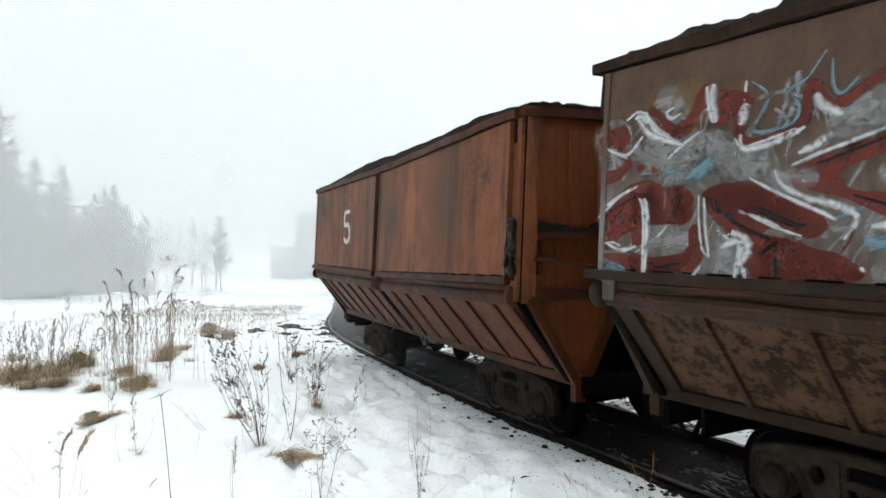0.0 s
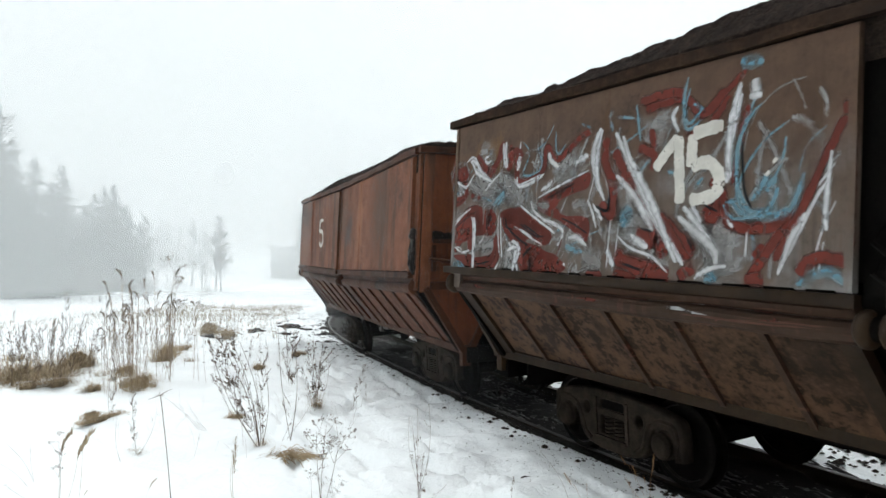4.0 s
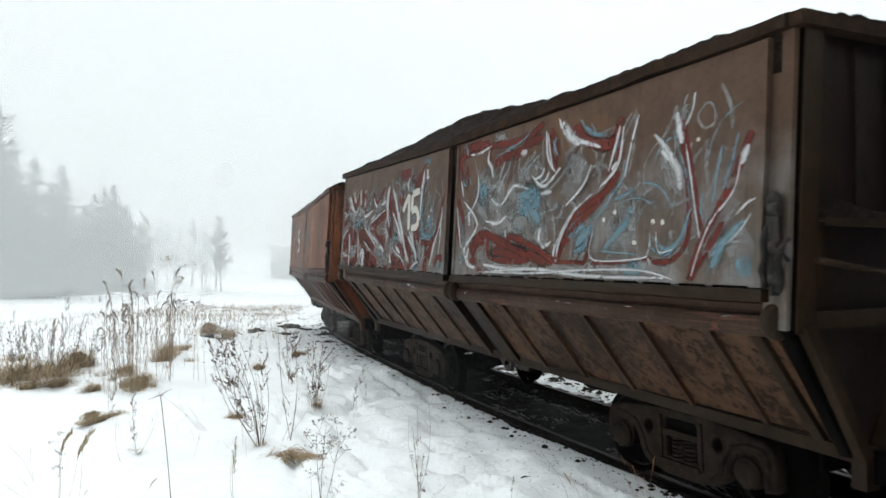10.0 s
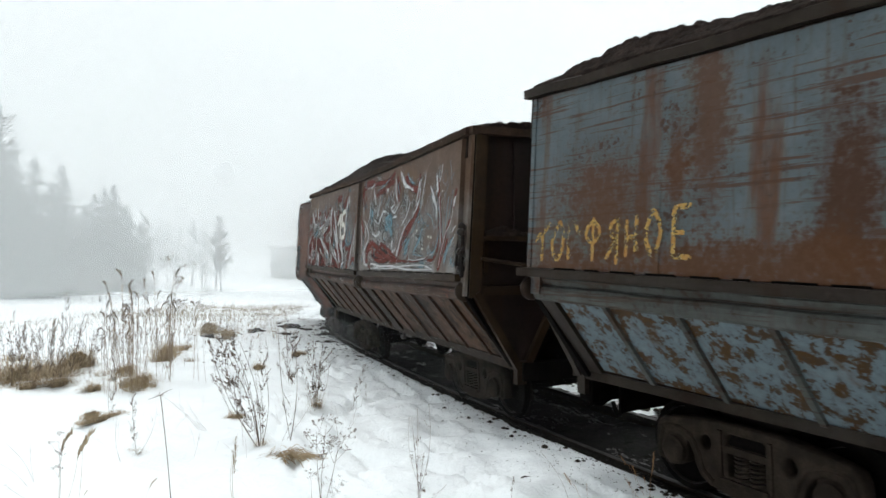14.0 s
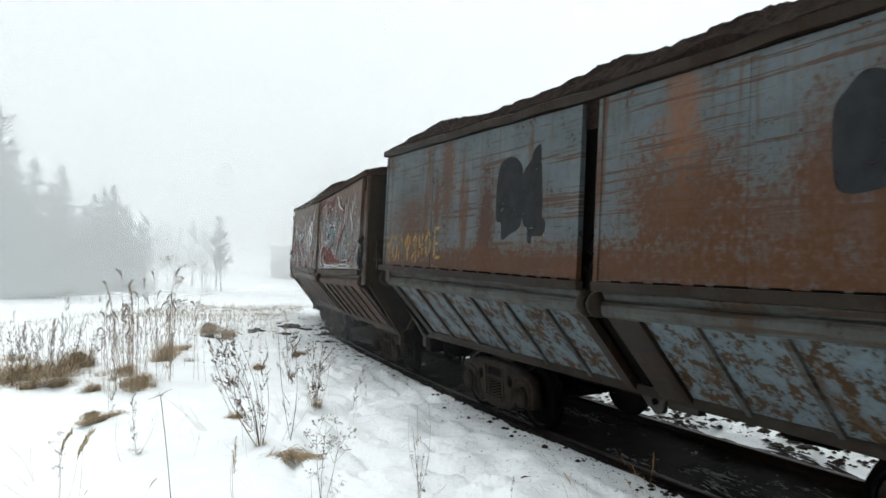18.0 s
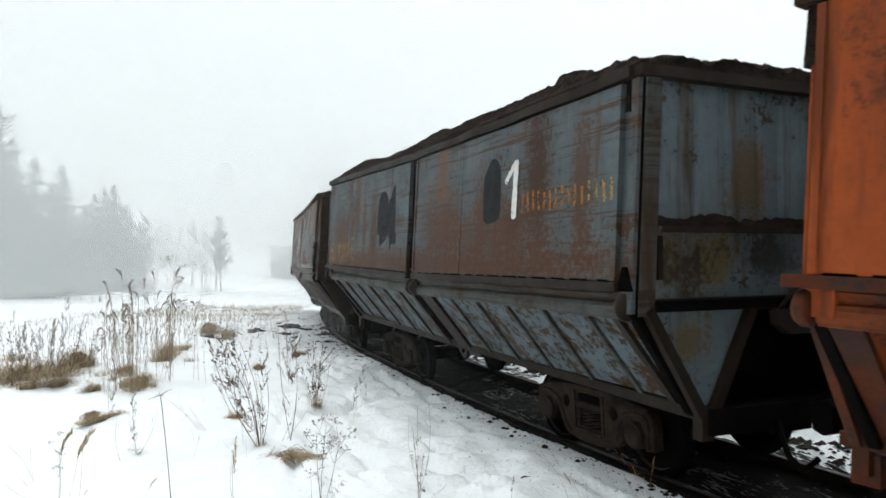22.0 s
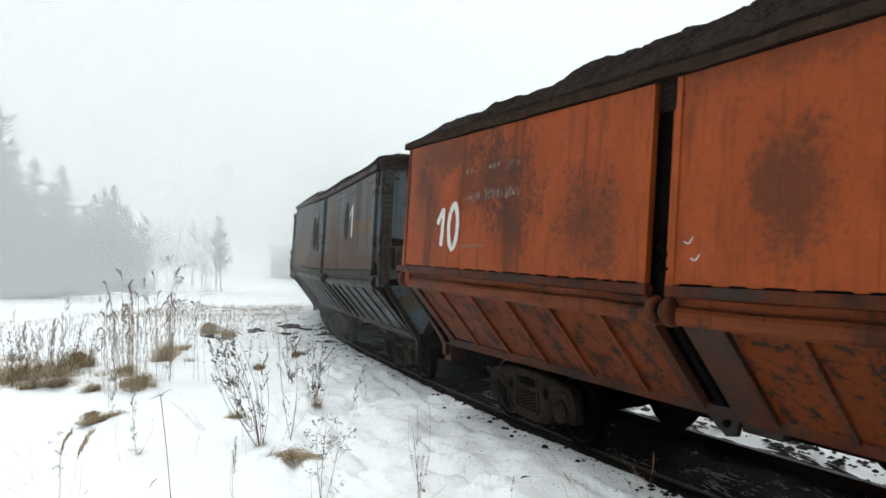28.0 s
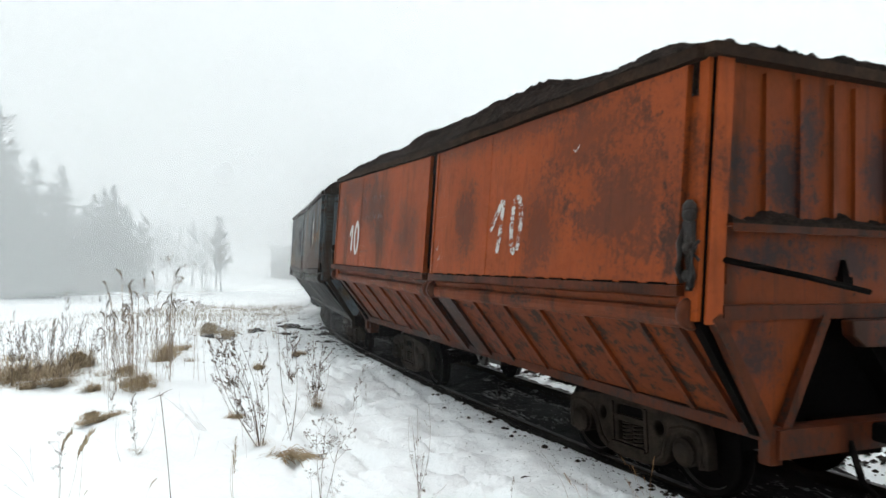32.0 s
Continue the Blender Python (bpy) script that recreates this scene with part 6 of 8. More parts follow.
    stroke(leaf, M_SPRAY, 0.034, (-4.71, 3.44), (-4.79, 3.12), (-4.84, 2.89), (-4.90, 2.66))
    stroke(leaf, M_SPRAY, 0.027, (-5.29, 3.30), (-5.23, 3.02), (-5.02, 2.80), (-4.90, 2.58), (-4.82, 2.36))
    stroke(leaf, M_SPRAY, 0.098, (-4.59, 3.72), (-4.67, 3.45))
    stroke(leaf, M_SPRAY, 0.078, (-5.35, 3.34), (-5.29, 3.20))
    stroke(leaf, M_SPRAY, 0.048, (-4.30, 2.50), (-4.37, 2.44))
    stroke(leaf, M_SPRAY, 0.035, (-1.08, 2.34), (-2.30, 2.34), (-3.32, 2.39), (-4.17, 2.40), (-4.61, 2.33))
    stroke(leaf, M_SPRAY, 0.071, (-4.33, 3.58), (-4.51, 3.41), (-4.59, 3.28))
    stroke(leaf, M_SPRAY, 0.031, (-5.47, 2.95), (-5.36, 2.91), (-5.26, 2.83))
    stroke(leaf, M_SPRAY, 0.042, (-3.42, 3.43), (-3.30, 3.24), (-3.00, 3.05))
    stroke(leaf, M_SKY, 0.097, (-2.80, 3.10), (-2.83, 3.02))
    stroke(leaf, M_SKY, 0.063, (-3.20, 3.92), (-3.41, 3.75), (-3.69, 3.68))
    stroke(leaf, M_SKY, 0.046, (-3.91, 3.40), (-3.93, 3.27), (-3.76, 3.09), (-3.60, 2.94), (-3.43, 2.88))
    stroke(leaf, M_SKY, 0.058, (-4.11, 3.16), (-3.96, 3.08), (-3.81, 3.06))
    stroke(leaf, M_SKY, 0.119, (-3.07, 2.72), (-3.31, 2.81), (-3.37, 2.64), (-3.19, 2.57))
    stroke(leaf, M_SKY, 0.031, (-3.55, 2.58), (-4.16, 2.54))
    stroke(leaf, M_SKY, 0.035, (-4.30, 2.71), (-4.35, 2.59), (-4.52, 2.53), (-4.64, 2.61))
    stroke(leaf, M_SKY, 0.029, (-4.55, 3.58), (-4.72, 3.21), (-4.78, 2.92))
    stroke(leaf, M_SKY, 0.028, (-4.97, 2.77), (-4.89, 2.89), (-4.91, 3.02))
    stroke(leaf, M_SKY, 0.043, (-5.10, 3.38), (-5.05, 3.15), (-5.02, 2.85))
    stroke(leaf, M_SKY, 0.042, (-5.25, 3.44), (-5.19, 3.21), (-5.12, 3.03))
    stroke(leaf, M_SKY, 0.138, (-4.02, 2.40), (-4.14, 2.40))
    stroke(leaf, M_SKY, 0.106, (-5.33, 2.78), (-5.20, 2.68), (-5.03, 2.52))
    stroke(leaf, M_SKY, 0.178, (-5.27, 2.47), (-5.41, 2.42))
    stroke(leaf, M_CREAM, 0.040, (-3.64, 2.88), (-3.68, 2.87))
    stroke(leaf, M_CREAM, 0.039, (-3.81, 2.95), (-3.84, 2.92))
    stroke(leaf, M_CREAM, 0.038, (-4.09, 2.65), (-4.14, 2.64))
    stroke(leaf, M_CREAM, 0.042, (-4.34, 2.84), (-4.36, 2.80))
    stroke(leaf, M_CREAM, 0.042, (-4.46, 2.83), (-4.48, 2.79))
    stroke(leaf, M_CREAM, 0.034, (-4.85, 3.47), (-4.85, 3.44))
    stroke(leaf, M_SILVER, 0.025, (-4.92, 3.74), (-4.83, 3.65), (-4.90, 3.54), (-5.01, 3.57), (-4.99, 3.70), (-4.92, 3.74))
    stroke(leaf, M_SILVER, 0.340, (-0.93, 3.48), (-1.65, 3.04), (-2.33, 3.10))
    stroke(leaf, M_SILVER, 0.340, (-1.74, 3.33), (-2.60, 2.87))
    stroke(leaf, M_SILVER, 0.300, (-3.24, 3.52), (-3.11, 3.29))
    stroke(leaf, M_SILVER, 0.300, (-3.72, 2.68), (-4.16, 2.71))
    stroke(leaf, M_SILVER, 0.240, (-1.02, 2.50), (-2.38, 2.39))
    stroke(leaf, M_SILVER, 0.200, (-4.47, 3.37), (-4.61, 3.11))
    stroke(leaf, M_RED, 0.120, (-0.89, 2.56), (-1.11, 2.82), (-1.79, 2.67), (-2.62, 2.47))
    stroke(leaf, M_RED, 0.120, (-1.36, 2.59), (-2.37, 2.52))
    stroke(leaf, M_RED, 0.090, (-0.32, 3.62), (-0.43, 3.88), (-1.19, 3.93), (-2.09, 3.90), (-2.52, 4.01))
    stroke(leaf, M_RED, 0.070, (-2.69, 3.92), (-2.67, 3.66), (-2.84, 3.42))
    stroke(leaf, M_RED, 0.110, (-3.15, 3.86), (-3.36, 3.67), (-3.74, 3.60), (-3.87, 3.82))
    stroke(leaf, M_RED, 0.100, (-3.88, 3.55), (-3.70, 3.18), (-3.27, 2.88), (-2.93, 2.60), (-2.86, 2.47))
    stroke(leaf, M_RED, 0.060, (-4.66, 3.65), (-4.77, 3.28), (-4.86, 2.90), (-4.91, 2.72))
    stroke(leaf, M_RED, 0.060, (-5.13, 2.78), (-4.95, 2.53), (-4.80, 2.33))
    stroke(leaf, M_SPRAY, 0.080, (-2.81, 4.00), (-3.01, 3.78), (-3.56, 3.59))
    stroke(leaf, M_SPRAY, 0.050, (-3.90, 3.73), (-3.84, 3.38), (-3.58, 3.19))
    stroke(leaf, M_SPRAY, 0.070, (-0.56, 3.28), (-0.98, 2.95), (-0.62, 2.63), (-0.84, 2.40))
    stroke(leaf, M_SPRAY, 0.060, (-2.30, 3.44), (-2.57, 3.30), (-2.88, 3.47))
    stroke(leaf, M_SPRAY, 0.050, (-3.19, 3.03), (-2.92, 2.70), (-2.86, 2.47))
    stroke(leaf, M_SPRAY, 0.110, (-4.42, 3.42), (-4.61, 3.27), (-4.68, 3.07))
    stroke(leaf, M_SPRAY, 0.060, (-1.16, 2.33), (-2.38, 2.39), (-3.43, 2.33), (-4.51, 2.34))
    stroke(leaf, M_SKY, 0.280, (-2.04, 3.24), (-2.51, 2.93))
    stroke(leaf, M_SKY, 0.200, (-0.99, 3.47), (-1.13, 3.26))
    stroke(leaf, M_SKY, 0.200, (-3.22, 2.64), (-3.47, 2.82))
    stroke(leaf, M_SKY, 0.120, (-3.67, 2.59), (-3.95, 2.80), (-4.05, 2.97))
    stroke(leaf, M_SKY, 0.180, (-3.99, 2.37), (-4.22, 2.42))
    stroke(leaf, M_SKY, 0.070, (-4.33, 2.70), (-4.50, 2.58), (-4.67, 2.65), (-4.79, 2.91))
    stroke(leaf, M_SKY, 0.100, (-5.03, 2.43), (-5.13, 2.60))


def wisps(leaf, x0, x1, seed, n):
    """Thin flowing sprays between the large shapes."""
    rng = random.Random(seed)
    for i in range(n):
        x, z = rng.uniform(x0 + 0.15, x1 - 0.15), FOOT + 0.06 + 1.25 * rng.random() ** 1.2
        ang, curl, ln = rng.gauss(1.9, 0.5), rng.gauss(0, 1.0), rng.uniform(0.25, 0.8)
        pts = [(x, z)]
        for k in range(4):
            x, z = x + math.cos(ang) * ln / 4, z + math.sin(ang) * ln / 4
            ang += curl * 0.25
            if not (x0 + 0.1 < x < x1 - 0.1 and FOOT + 0.04 < z < TOP - 0.25):
                break
            pts.append((x, z))
        if len(pts) > 2:
            mat = rng.choices((M_SILVER, M_SKY, M_SPRAY), (7, 2, 1))[0]
            stroke(leaf, mat, rng.uniform(0.015, 0.05), *pts, lift=0.0014 + 0.001 * rng.random())


def pipe_smears(wagon):
    """Overspray of the graffiti on the round pipe under the doors."""
    rng = random.Random(15)
    for mat, n, text in ((M_RED, 16, "red overspray on the pipe"), (M_SPRAY, 9, "white overspray on the pipe"), (M_SILVER, 18, "silver overspray on the pipe")):
        bm = fresh()
        uv = bm.loops.layers.uv.verify()
        for i in range(n):
            x, ln = rng.choice((rng.uniform(-5.2, -0.5), rng.uniform(0.3, 5.2))), rng.uniform(0.05, 0.35)
            a0, a1, slant = rng.uniform(5, 40), rng.uniform(45, 85), rng.uniform(-0.12, 0.12)
            prev = None
            for k in range(5):
                a = radians(a0 + (a1 - a0) * k / 4)
                rad = 0.094 + 0.001 * rng.random()
                row = [bm.verts.new((xx + slant * k / 4, 1.915 + rad * math.cos(a), 2.012 + rad * math.sin(a))) for xx in (x, x + ln)]
                if prev:
                    f = bm.faces.new((prev[0], prev[1], row[1], row[0]))
                    for lp, q in zip(f.loops, (0.05, 0.95, 0.95, 0.05)):
                        lp[uv].uv = (k, q)
                prev = row
        tagged(part("overspray", bm, mat, wagon, text), kind="stuff")


def numbers_fifteen(leaf):
    stroke(leaf, M_CREAM, 0.112, (1.80, 3.30), (1.66, 3.44), (1.54, 3.55))
    stroke(leaf, M_CREAM, 0.112, (1.54, 3.56), (1.52, 3.28), (1.50, 2.98))
    stroke(leaf, M_CREAM, 0.112, (1.08, 3.58), (1.24, 3.57), (1.38, 3.55))
    stroke(leaf, M_CREAM, 0.112, (1.38, 3.55), (1.39, 3.42), (1.39, 3.28))
    stroke(leaf, M_CREAM, 0.112, (1.39, 3.28), (1.22, 3.30), (1.11, 3.18), (1.15, 3.03), (1.40, 3.00))


def numbers_ten(front, rear):
    stroke(rear, M_WORN, 0.09, (-2.15, 2.85), (-2.30, 3.05), (-2.44, 3.21))
    stroke(rear, M_WORN, 0.09, (-2.46, 3.22), (-2.42, 2.90), (-2.36, 2.57))
    stroke(rear, M_WORN, 0.09, (-2.72, 3.14), (-2.69, 2.87), (-2.72, 2.64), (-2.80, 2.58))
    stroke(rear, M_WORN, 0.09, (-2.72, 3.16), (-2.82, 3.21), (-2.89, 3.07), (-2.89, 2.81), (-2.83, 2.60))
    stroke(front, M_WHITE, 0.10, (4.25, 3.00), (4.16, 3.11), (4.09, 3.20))
    stroke(front, M_WHITE, 0.105, (4.07, 3.22), (4.08, 2.94), (4.10, 2.68))
    stroke(front, M_WHITE, 0.105, (3.86, 3.16), (3.74, 3.245), (3.645, 3.04), (3.66, 2.78), (3.76, 2.65), (3.86, 2.76), (3.895, 2.98), (3.86, 3.16))
    # faded scribbles that cannot be read
    rng = random.Random(3)
    for x0, x1, z0, tall in ((3.50, 3.18, 3.64, 0.08), (2.90, 2.62, 3.64, 0.10), (2.50, 2.20, 3.62, 0.10), (3.45, 3.06, 3.26, 0.13), (2.98, 2.60, 3.25, 0.16), (2.48, 2.1, 3.24, 0.14), (3.52, 2.93, 2.65, 0.04)):
        x = x0
        while x > x1:
            stroke(front, M_SILVER, 0.018, (x, z0 + rng.uniform(0, 0.3) * tall), (x - 0.03, z0 + rng.uniform(0.6, 1.0) * tall), (x - 0.055, z0 + rng.uniform(0.3, 0.8) * tall), (x - 0.04, z0))
            x -= rng.uniform(0.075, 0.13)
    for x, z in ((-0.42, 2.66), (-0.5, 2.52), (-3.90, 3.62)):
        stroke(rear, M_SPRAY, 0.022, (x, z), (x - 0.05, z - 0.02), (x - 0.10, z + 0.04))


def letters_and_one(front, rear):
    y = M_YELLOW
    w = 0.05
    for run_ in (((5.26, 2.67), (5.20, 2.75), (5.15, 2.76), (5.02, 2.87)), ((5.15, 2.77), (5.15, 2.62), (5.15, 2.47)),
                 ((4.86, 2.89), (4.93, 2.79), (4.99, 2.64), (4.91, 2.49), (4.83, 2.59), (4.82, 2.76), (4.87, 2.89)),
                 ((4.73, 2.49), (4.73, 2.65), (4.73, 2.81), (4.67, 2.89), (4.61, 2.80), (4.56, 2.72)),
                 ((4.38, 2.90), (4.38, 2.70), (4.38, 2.47)), ((4.38, 2.86), (4.47, 2.78), (4.46, 2.70), (4.38, 2.66), (4.30, 2.71), (4.30, 2.80), (4.38, 2.86)),
                 ((4.04, 2.88), (4.06, 2.68), (4.06, 2.45)), ((4.04, 2.87), (4.14, 2.82), (4.12, 2.72), (4.05, 2.70)), ((4.07, 2.69), (4.14, 2.58), (4.20, 2.50)),
                 ((3.94, 2.86), (3.94, 2.70), (3.94, 2.52)), ((3.82, 2.90), (3.82, 2.72), (3.82, 2.52)), ((3.93, 2.70), (3.82, 2.70)),
                 ((3.63, 2.94), (3.54, 2.76), (3.62, 2.54), (3.71, 2.72), (3.63, 2.94)),
                 ((3.40, 2.94), (3.40, 2.74), (3.40, 2.52)), ((3.40, 2.94), (3.21, 2.95)), ((3.40, 2.73), (3.28, 2.73)), ((3.40, 2.53), (3.21, 2.52))):
        stroke(front, y, w, *run_)
    patch(front, M_BLACKP, (1.61, 3.67), (1.36, 3.73), (1.15, 3.63), (1.10, 3.47), (1.08, 3.14), (1.12, 2.89), (1.34, 2.80), (1.53, 2.74), (1.56, 2.94), (1.68, 3.00), (1.69, 3.41))
    patch(front, M_BLACKP, (1.10, 3.50), (0.95, 3.63), (0.89, 3.74), (0.76, 3.80), (0.73, 3.62), (0.68, 3.18), (0.68, 2.99), (0.61, 2.91), (0.65, 2.77), (0.87, 2.76), (0.88, 2.68), (0.96, 2.71), (0.98, 2.86), (1.06, 2.91), (1.12, 3.22))
    patch(rear, M_BLACKP, (-2.81, 3.63), (-2.94, 3.74), (-3.10, 3.69), (-3.18, 3.52), (-3.19, 3.07), (-3.12, 2.97), (-2.80, 2.95), (-2.73, 3.17), (-2.73, 3.51))
    stroke(front, y, 0.07, (0.62, 2.76), (0.62, 2.84))
    stroke(rear, M_WHITE, 0.085, (-3.32, 3.40), (-3.42, 3.50), (-3.57, 3.63))
    stroke(rear, M_WHITE, 0.125, (-3.57, 3.65), (-3.56, 3.32), (-3.55, 2.96))
    # a worn number that cannot be read
    rng = random.Random(9)
    for i in range(15):
        x = -3.74 - 0.118 * i
        stroke(rear, M_OCHRE if i < 11 else y, 0.05, (x, 3.24 + rng.uniform(-0.02, 0.02)), (x - 0.01, 3.14), (x + rng.uniform(-0.03, 0.03), 3.03 + rng.uniform(-0.02, 0.02)))


def number_five(front):
    stroke(front, M_WHITE, 0.09, (1.86, 3.54), (2.30, 3.55))
    stroke(front, M_WHITE, 0.13, (2.32, 3.56), (2.34, 3.40), (2.34, 3.26))
    stroke(front, M_WHITE, 0.11, (2.34, 3.26), (2.0, 3.26), (1.86, 3.10), (1.90, 2.94), (2.12, 2.90), (2.34, 2.98))


M_OCHRE = stroke_paint("orange_brush_paint", (0.330, 0.150, 0.035), (0.180, 0.075, 0.022), 9, 0.14, 0.4)
M_BLACKP = stroke_paint("matt_black_paint", (0.009, 0.010, 0.012), (0.015, 0.016, 0.018), 5, 0.06, 0.1)
TRAIN = []
for name, mats, offset, lean, seed in (
        ("rust-brown steel hopper wagon heaped with black peat, number five", (M_W5, M_W5L, M_W5F, M_W5F, M_W5E), 36.904, 0.045, 5),
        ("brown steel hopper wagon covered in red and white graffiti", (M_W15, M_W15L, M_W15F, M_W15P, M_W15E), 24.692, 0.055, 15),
        ("blue-grey steel hopper wagon streaked with rust", (M_W1, M_W1L, M_W1F, M_W1P, M_W1E), 12.358, 0.050, 1),
        ("bright orange steel hopper wagon with sooty patches", (M_W10, M_W10L, M_W10F, M_W10P, M_W10E), 0.0, 0.074, 10)):
    wagon, bogies, (rear_leaf, front_leaf) = build_wagon(name, mats, seed)
    if seed == 15:
        graffiti_front(front_leaf)
        graffiti_corner(front_leaf)
        graffiti_rear(rear_leaf)
        wisps(front_leaf, 0.01, 5.43, 51, 110)
        wisps(rear_leaf, -5.50, -0.265, 52, 120)
        numbers_fifteen(front_leaf)
        pipe_smears(wagon)
    elif seed == 10:
        numbers_ten(front_leaf, rear_leaf)
    elif seed == 1:
        letters_and_one(front_leaf, rear_leaf)
    else:
        number_five(front_leaf)
    finish_paint({M_RED: ("graffiti_red", "dull red sprayed shapes"), M_SPRAY: ("graffiti_white", "white sprayed highlights"), M_SKY: ("graffiti_blue", "light blue sprayed outlines"), M_SILVER: ("graffiti_silver", "silver sprayed haze"),
                  M_CREAM: ("painted_number", "cream hand-painted number"), M_WHITE: ("painted_number", "white hand-painted number"), M_WORN: ("painted_number", "worn white hand-painted number"), M_YELLOW: ("lettering", "yellow brushed lettering"), M_OCHRE: ("worn_mark", "worn orange mark that cannot be read"), M_BLACKP: ("overpainting", "matt black paint strokes")})
    load = peat_load(seed, "dark peat heaped above the rim of a wagon", {5: 0.95, 15: 0.95, 1: 1.15, 10: 1.25}[seed])
    raise_front(wagon)
    TRAIN.append((wagon, load, bogies, offset, lean))


# ---- snow and soil along the line ----
def snow_streaks():
    """Trodden snow left in scraps on the mud."""
    rng = random.Random(4)
    bm = fresh()
    for i in range(9000):
        s = rng.uniform(-9, 30)
        band = rng.random()
        if band < 0.45:
            left = rng.gauss(0.12, 0.2)
        elif band < 0.6:
            left = rng.gauss(-0.45, 0.12)
        else:
            left = -1.05 - abs(rng.gauss(0, 0.25))
        if lattice(np.array([s * 0.9]), np.array([left * 2.0]), 19)[0] < (0.22 if left > -0.8 else 0.05):
            continue
        x, y = on_line(s, left)
        r = min(rng.expovariate(90) + 0.004, 0.045)
        z = float(rise(s)) + CANT * left + (-0.148 if left > -0.7 else -0.135)
        a = np.interp(s, S, HEAD)
        n = 9
        c = bm.verts.new((float(x), float(y), z + 0.016))
        ring = []
        for k in range(n):
            g, q = k * math.tau / n, r * rng.uniform(0.45, 1.2)
            u, v = math.cos(g) * q * 6.0, math.sin(g) * q * 0.5
            ring.append(bm.verts.new((float(x) + u * math.sin(a) + v * math.cos(a), float(y) + u * math.cos(a) - v * math.sin(a), z - 0.012)))
        for k in range(n):
            bm.faces.new((c, ring[(k + 1) % n], ring[k]))
    bmesh.ops.recalc_face_normals(bm, faces=bm.faces)
    tagged(part("snow_scraps", bm, M_DIRTY), "thin dirty snow left in scraps on the mud", "snow", kind="stuff")


M_DIRTY = plain("dirty_snow", (0.24, 0.235, 0.23), (0.035, 0.03, 0.027), 12, 0.85, 0.5, 0, None, 0.03)
M_SOIL = plain("dark_soil", (0.028, 0.023, 0.019), (0.07, 0.058, 0.048), 9, 0.95, 0.6)
def dead_plant(name, a, b, c):
    """Dry stalks and leaves whose tint changes from one to the next."""
    m, nt, p = material(name)
    geo, info = nt.nodes.new("ShaderNodeNewGeometry"), nt.nodes.new("ShaderNodeObjectInfo")
    n = noise_node(nt, 14)
    base = blend(nt, geo.outputs["Random Per Island"], a, b)
    base = blend(nt, calc(nt, "MULTIPLY", steps(nt, n, 0.4, 0.7), 0.6), base, c)
    base = blend(nt, calc(nt, "MULTIPLY", info.outputs["Random"], 0.35), base, c)
    nt.links.new(base, p.inputs["Base Color"])
    p.inputs["Roughness"].default_value, p.inputs["Specular IOR Level"].default_value = 0.9, 0.1
    return m


M_STRAW = dead_plant("dry_straw", (0.42, 0.33, 0.20), (0.22, 0.155, 0.09), (0.14, 0.10, 0.06))
M_OAT = dead_plant("dry_oat_ears", (0.52, 0.43, 0.30), (0.34, 0.26, 0.17), (0.28, 0.21, 0.14))
M_REED = dead_plant("dry_reed", (0.40, 0.32, 0.235), (0.23, 0.17, 0.125), (0.17, 0.125, 0.095))
M_PLUME = dead_plant("reed_plume", (0.22, 0.175, 0.135), (0.12, 0.09, 0.07), (0.10, 0.075, 0.058))
M_BROWN = dead_plant("dead_brown_grass", (0.50, 0.40, 0.26), (0.25, 0.185, 0.115), (0.33, 0.245, 0.155))
M_STALK = dead_plant("dead_grey_stalk", (0.21, 0.165, 0.125), (0.10, 0.075, 0.058), (0.13, 0.10, 0.075))
M_SEED = dead_plant("dead_seed_heads", (0.20, 0.155, 0.118), (0.085, 0.063, 0.048), (0.12, 0.09, 0.07))
M_GINGER = dead_plant("ginger_dry_grass", (0.44, 0.26, 0.12), (0.26, 0.14, 0.065), (0.18, 0.10, 0.05))
M_TURF = plain("matted_turf", (0.20, 0.145, 0.082), (0.075, 0.054, 0.034), 14, 0.95, 0.9, 0, None, 0.04)
M_SPRUCE = plain("spruce_needles", (0.022, 0.034, 0.026), (0.035, 0.05, 0.038), 2, 0.9, 0.2)
M_BARK = plain("grey_bark", (0.09, 0.08, 0.072), (0.14, 0.13, 0.12), 3, 0.9, 0.4)
M_TWIG = plain("bare_twigs", (0.07, 0.058, 0.052), (0.10, 0.085, 0.075), 3, 0.9, 0.2)
M_BRICK = plain("grey_plaster", (0.20, 0.19, 0.18), (0.27, 0.26, 0.25), 0.8, 0.9, 0.3)
M_PANE = plain("dark_window", (0.03, 0.035, 0.04), (0.05, 0.055, 0.06), 0.5, 0.25, 0.0)
M_TAR = plain("tarred_roof", (0.06, 0.06, 0.06), (0.09, 0.09, 0.09), 1, 0.9, 0.3)


def dusted_snow():
    """Snow black with peat dust beyond the line."""
    o = strip("peat_dust", -14, 40, 0.15, [(-1.5, -0.42), (-1.65, -0.35), (-1.85, -0.34), (-2.1, -0.355), (-2.3, -0.50)], M_DUST, 0.15, 61, 0.035)
    tagged(o, "trodden snow blackened with peat dust", "snow", kind="structure")


def dust_material():
    m, nt, p = material("snow_black_with_peat_dust")
    n, fine = noise_node(nt, 2.6, 8, 0.75), noise_node(nt, 11, 8, 0.7)
    f = steps(nt, calc(nt, "ADD", calc(nt, "MULTIPLY", n, 0.6), calc(nt, "MULTIPLY", fine, 0.4)), 0.46, 0.53)
    nt.links.new(blend(nt, f, (0.016, 0.013, 0.011), (0.60, 0.60, 0.60)), p.inputs["Base Color"])
    p.inputs["Roughness"].default_value, p.inputs["Specular IOR Level"].default_value = 0.9, 0.05
    relief(nt, p, fine, 0.6, 0.05)
    return m


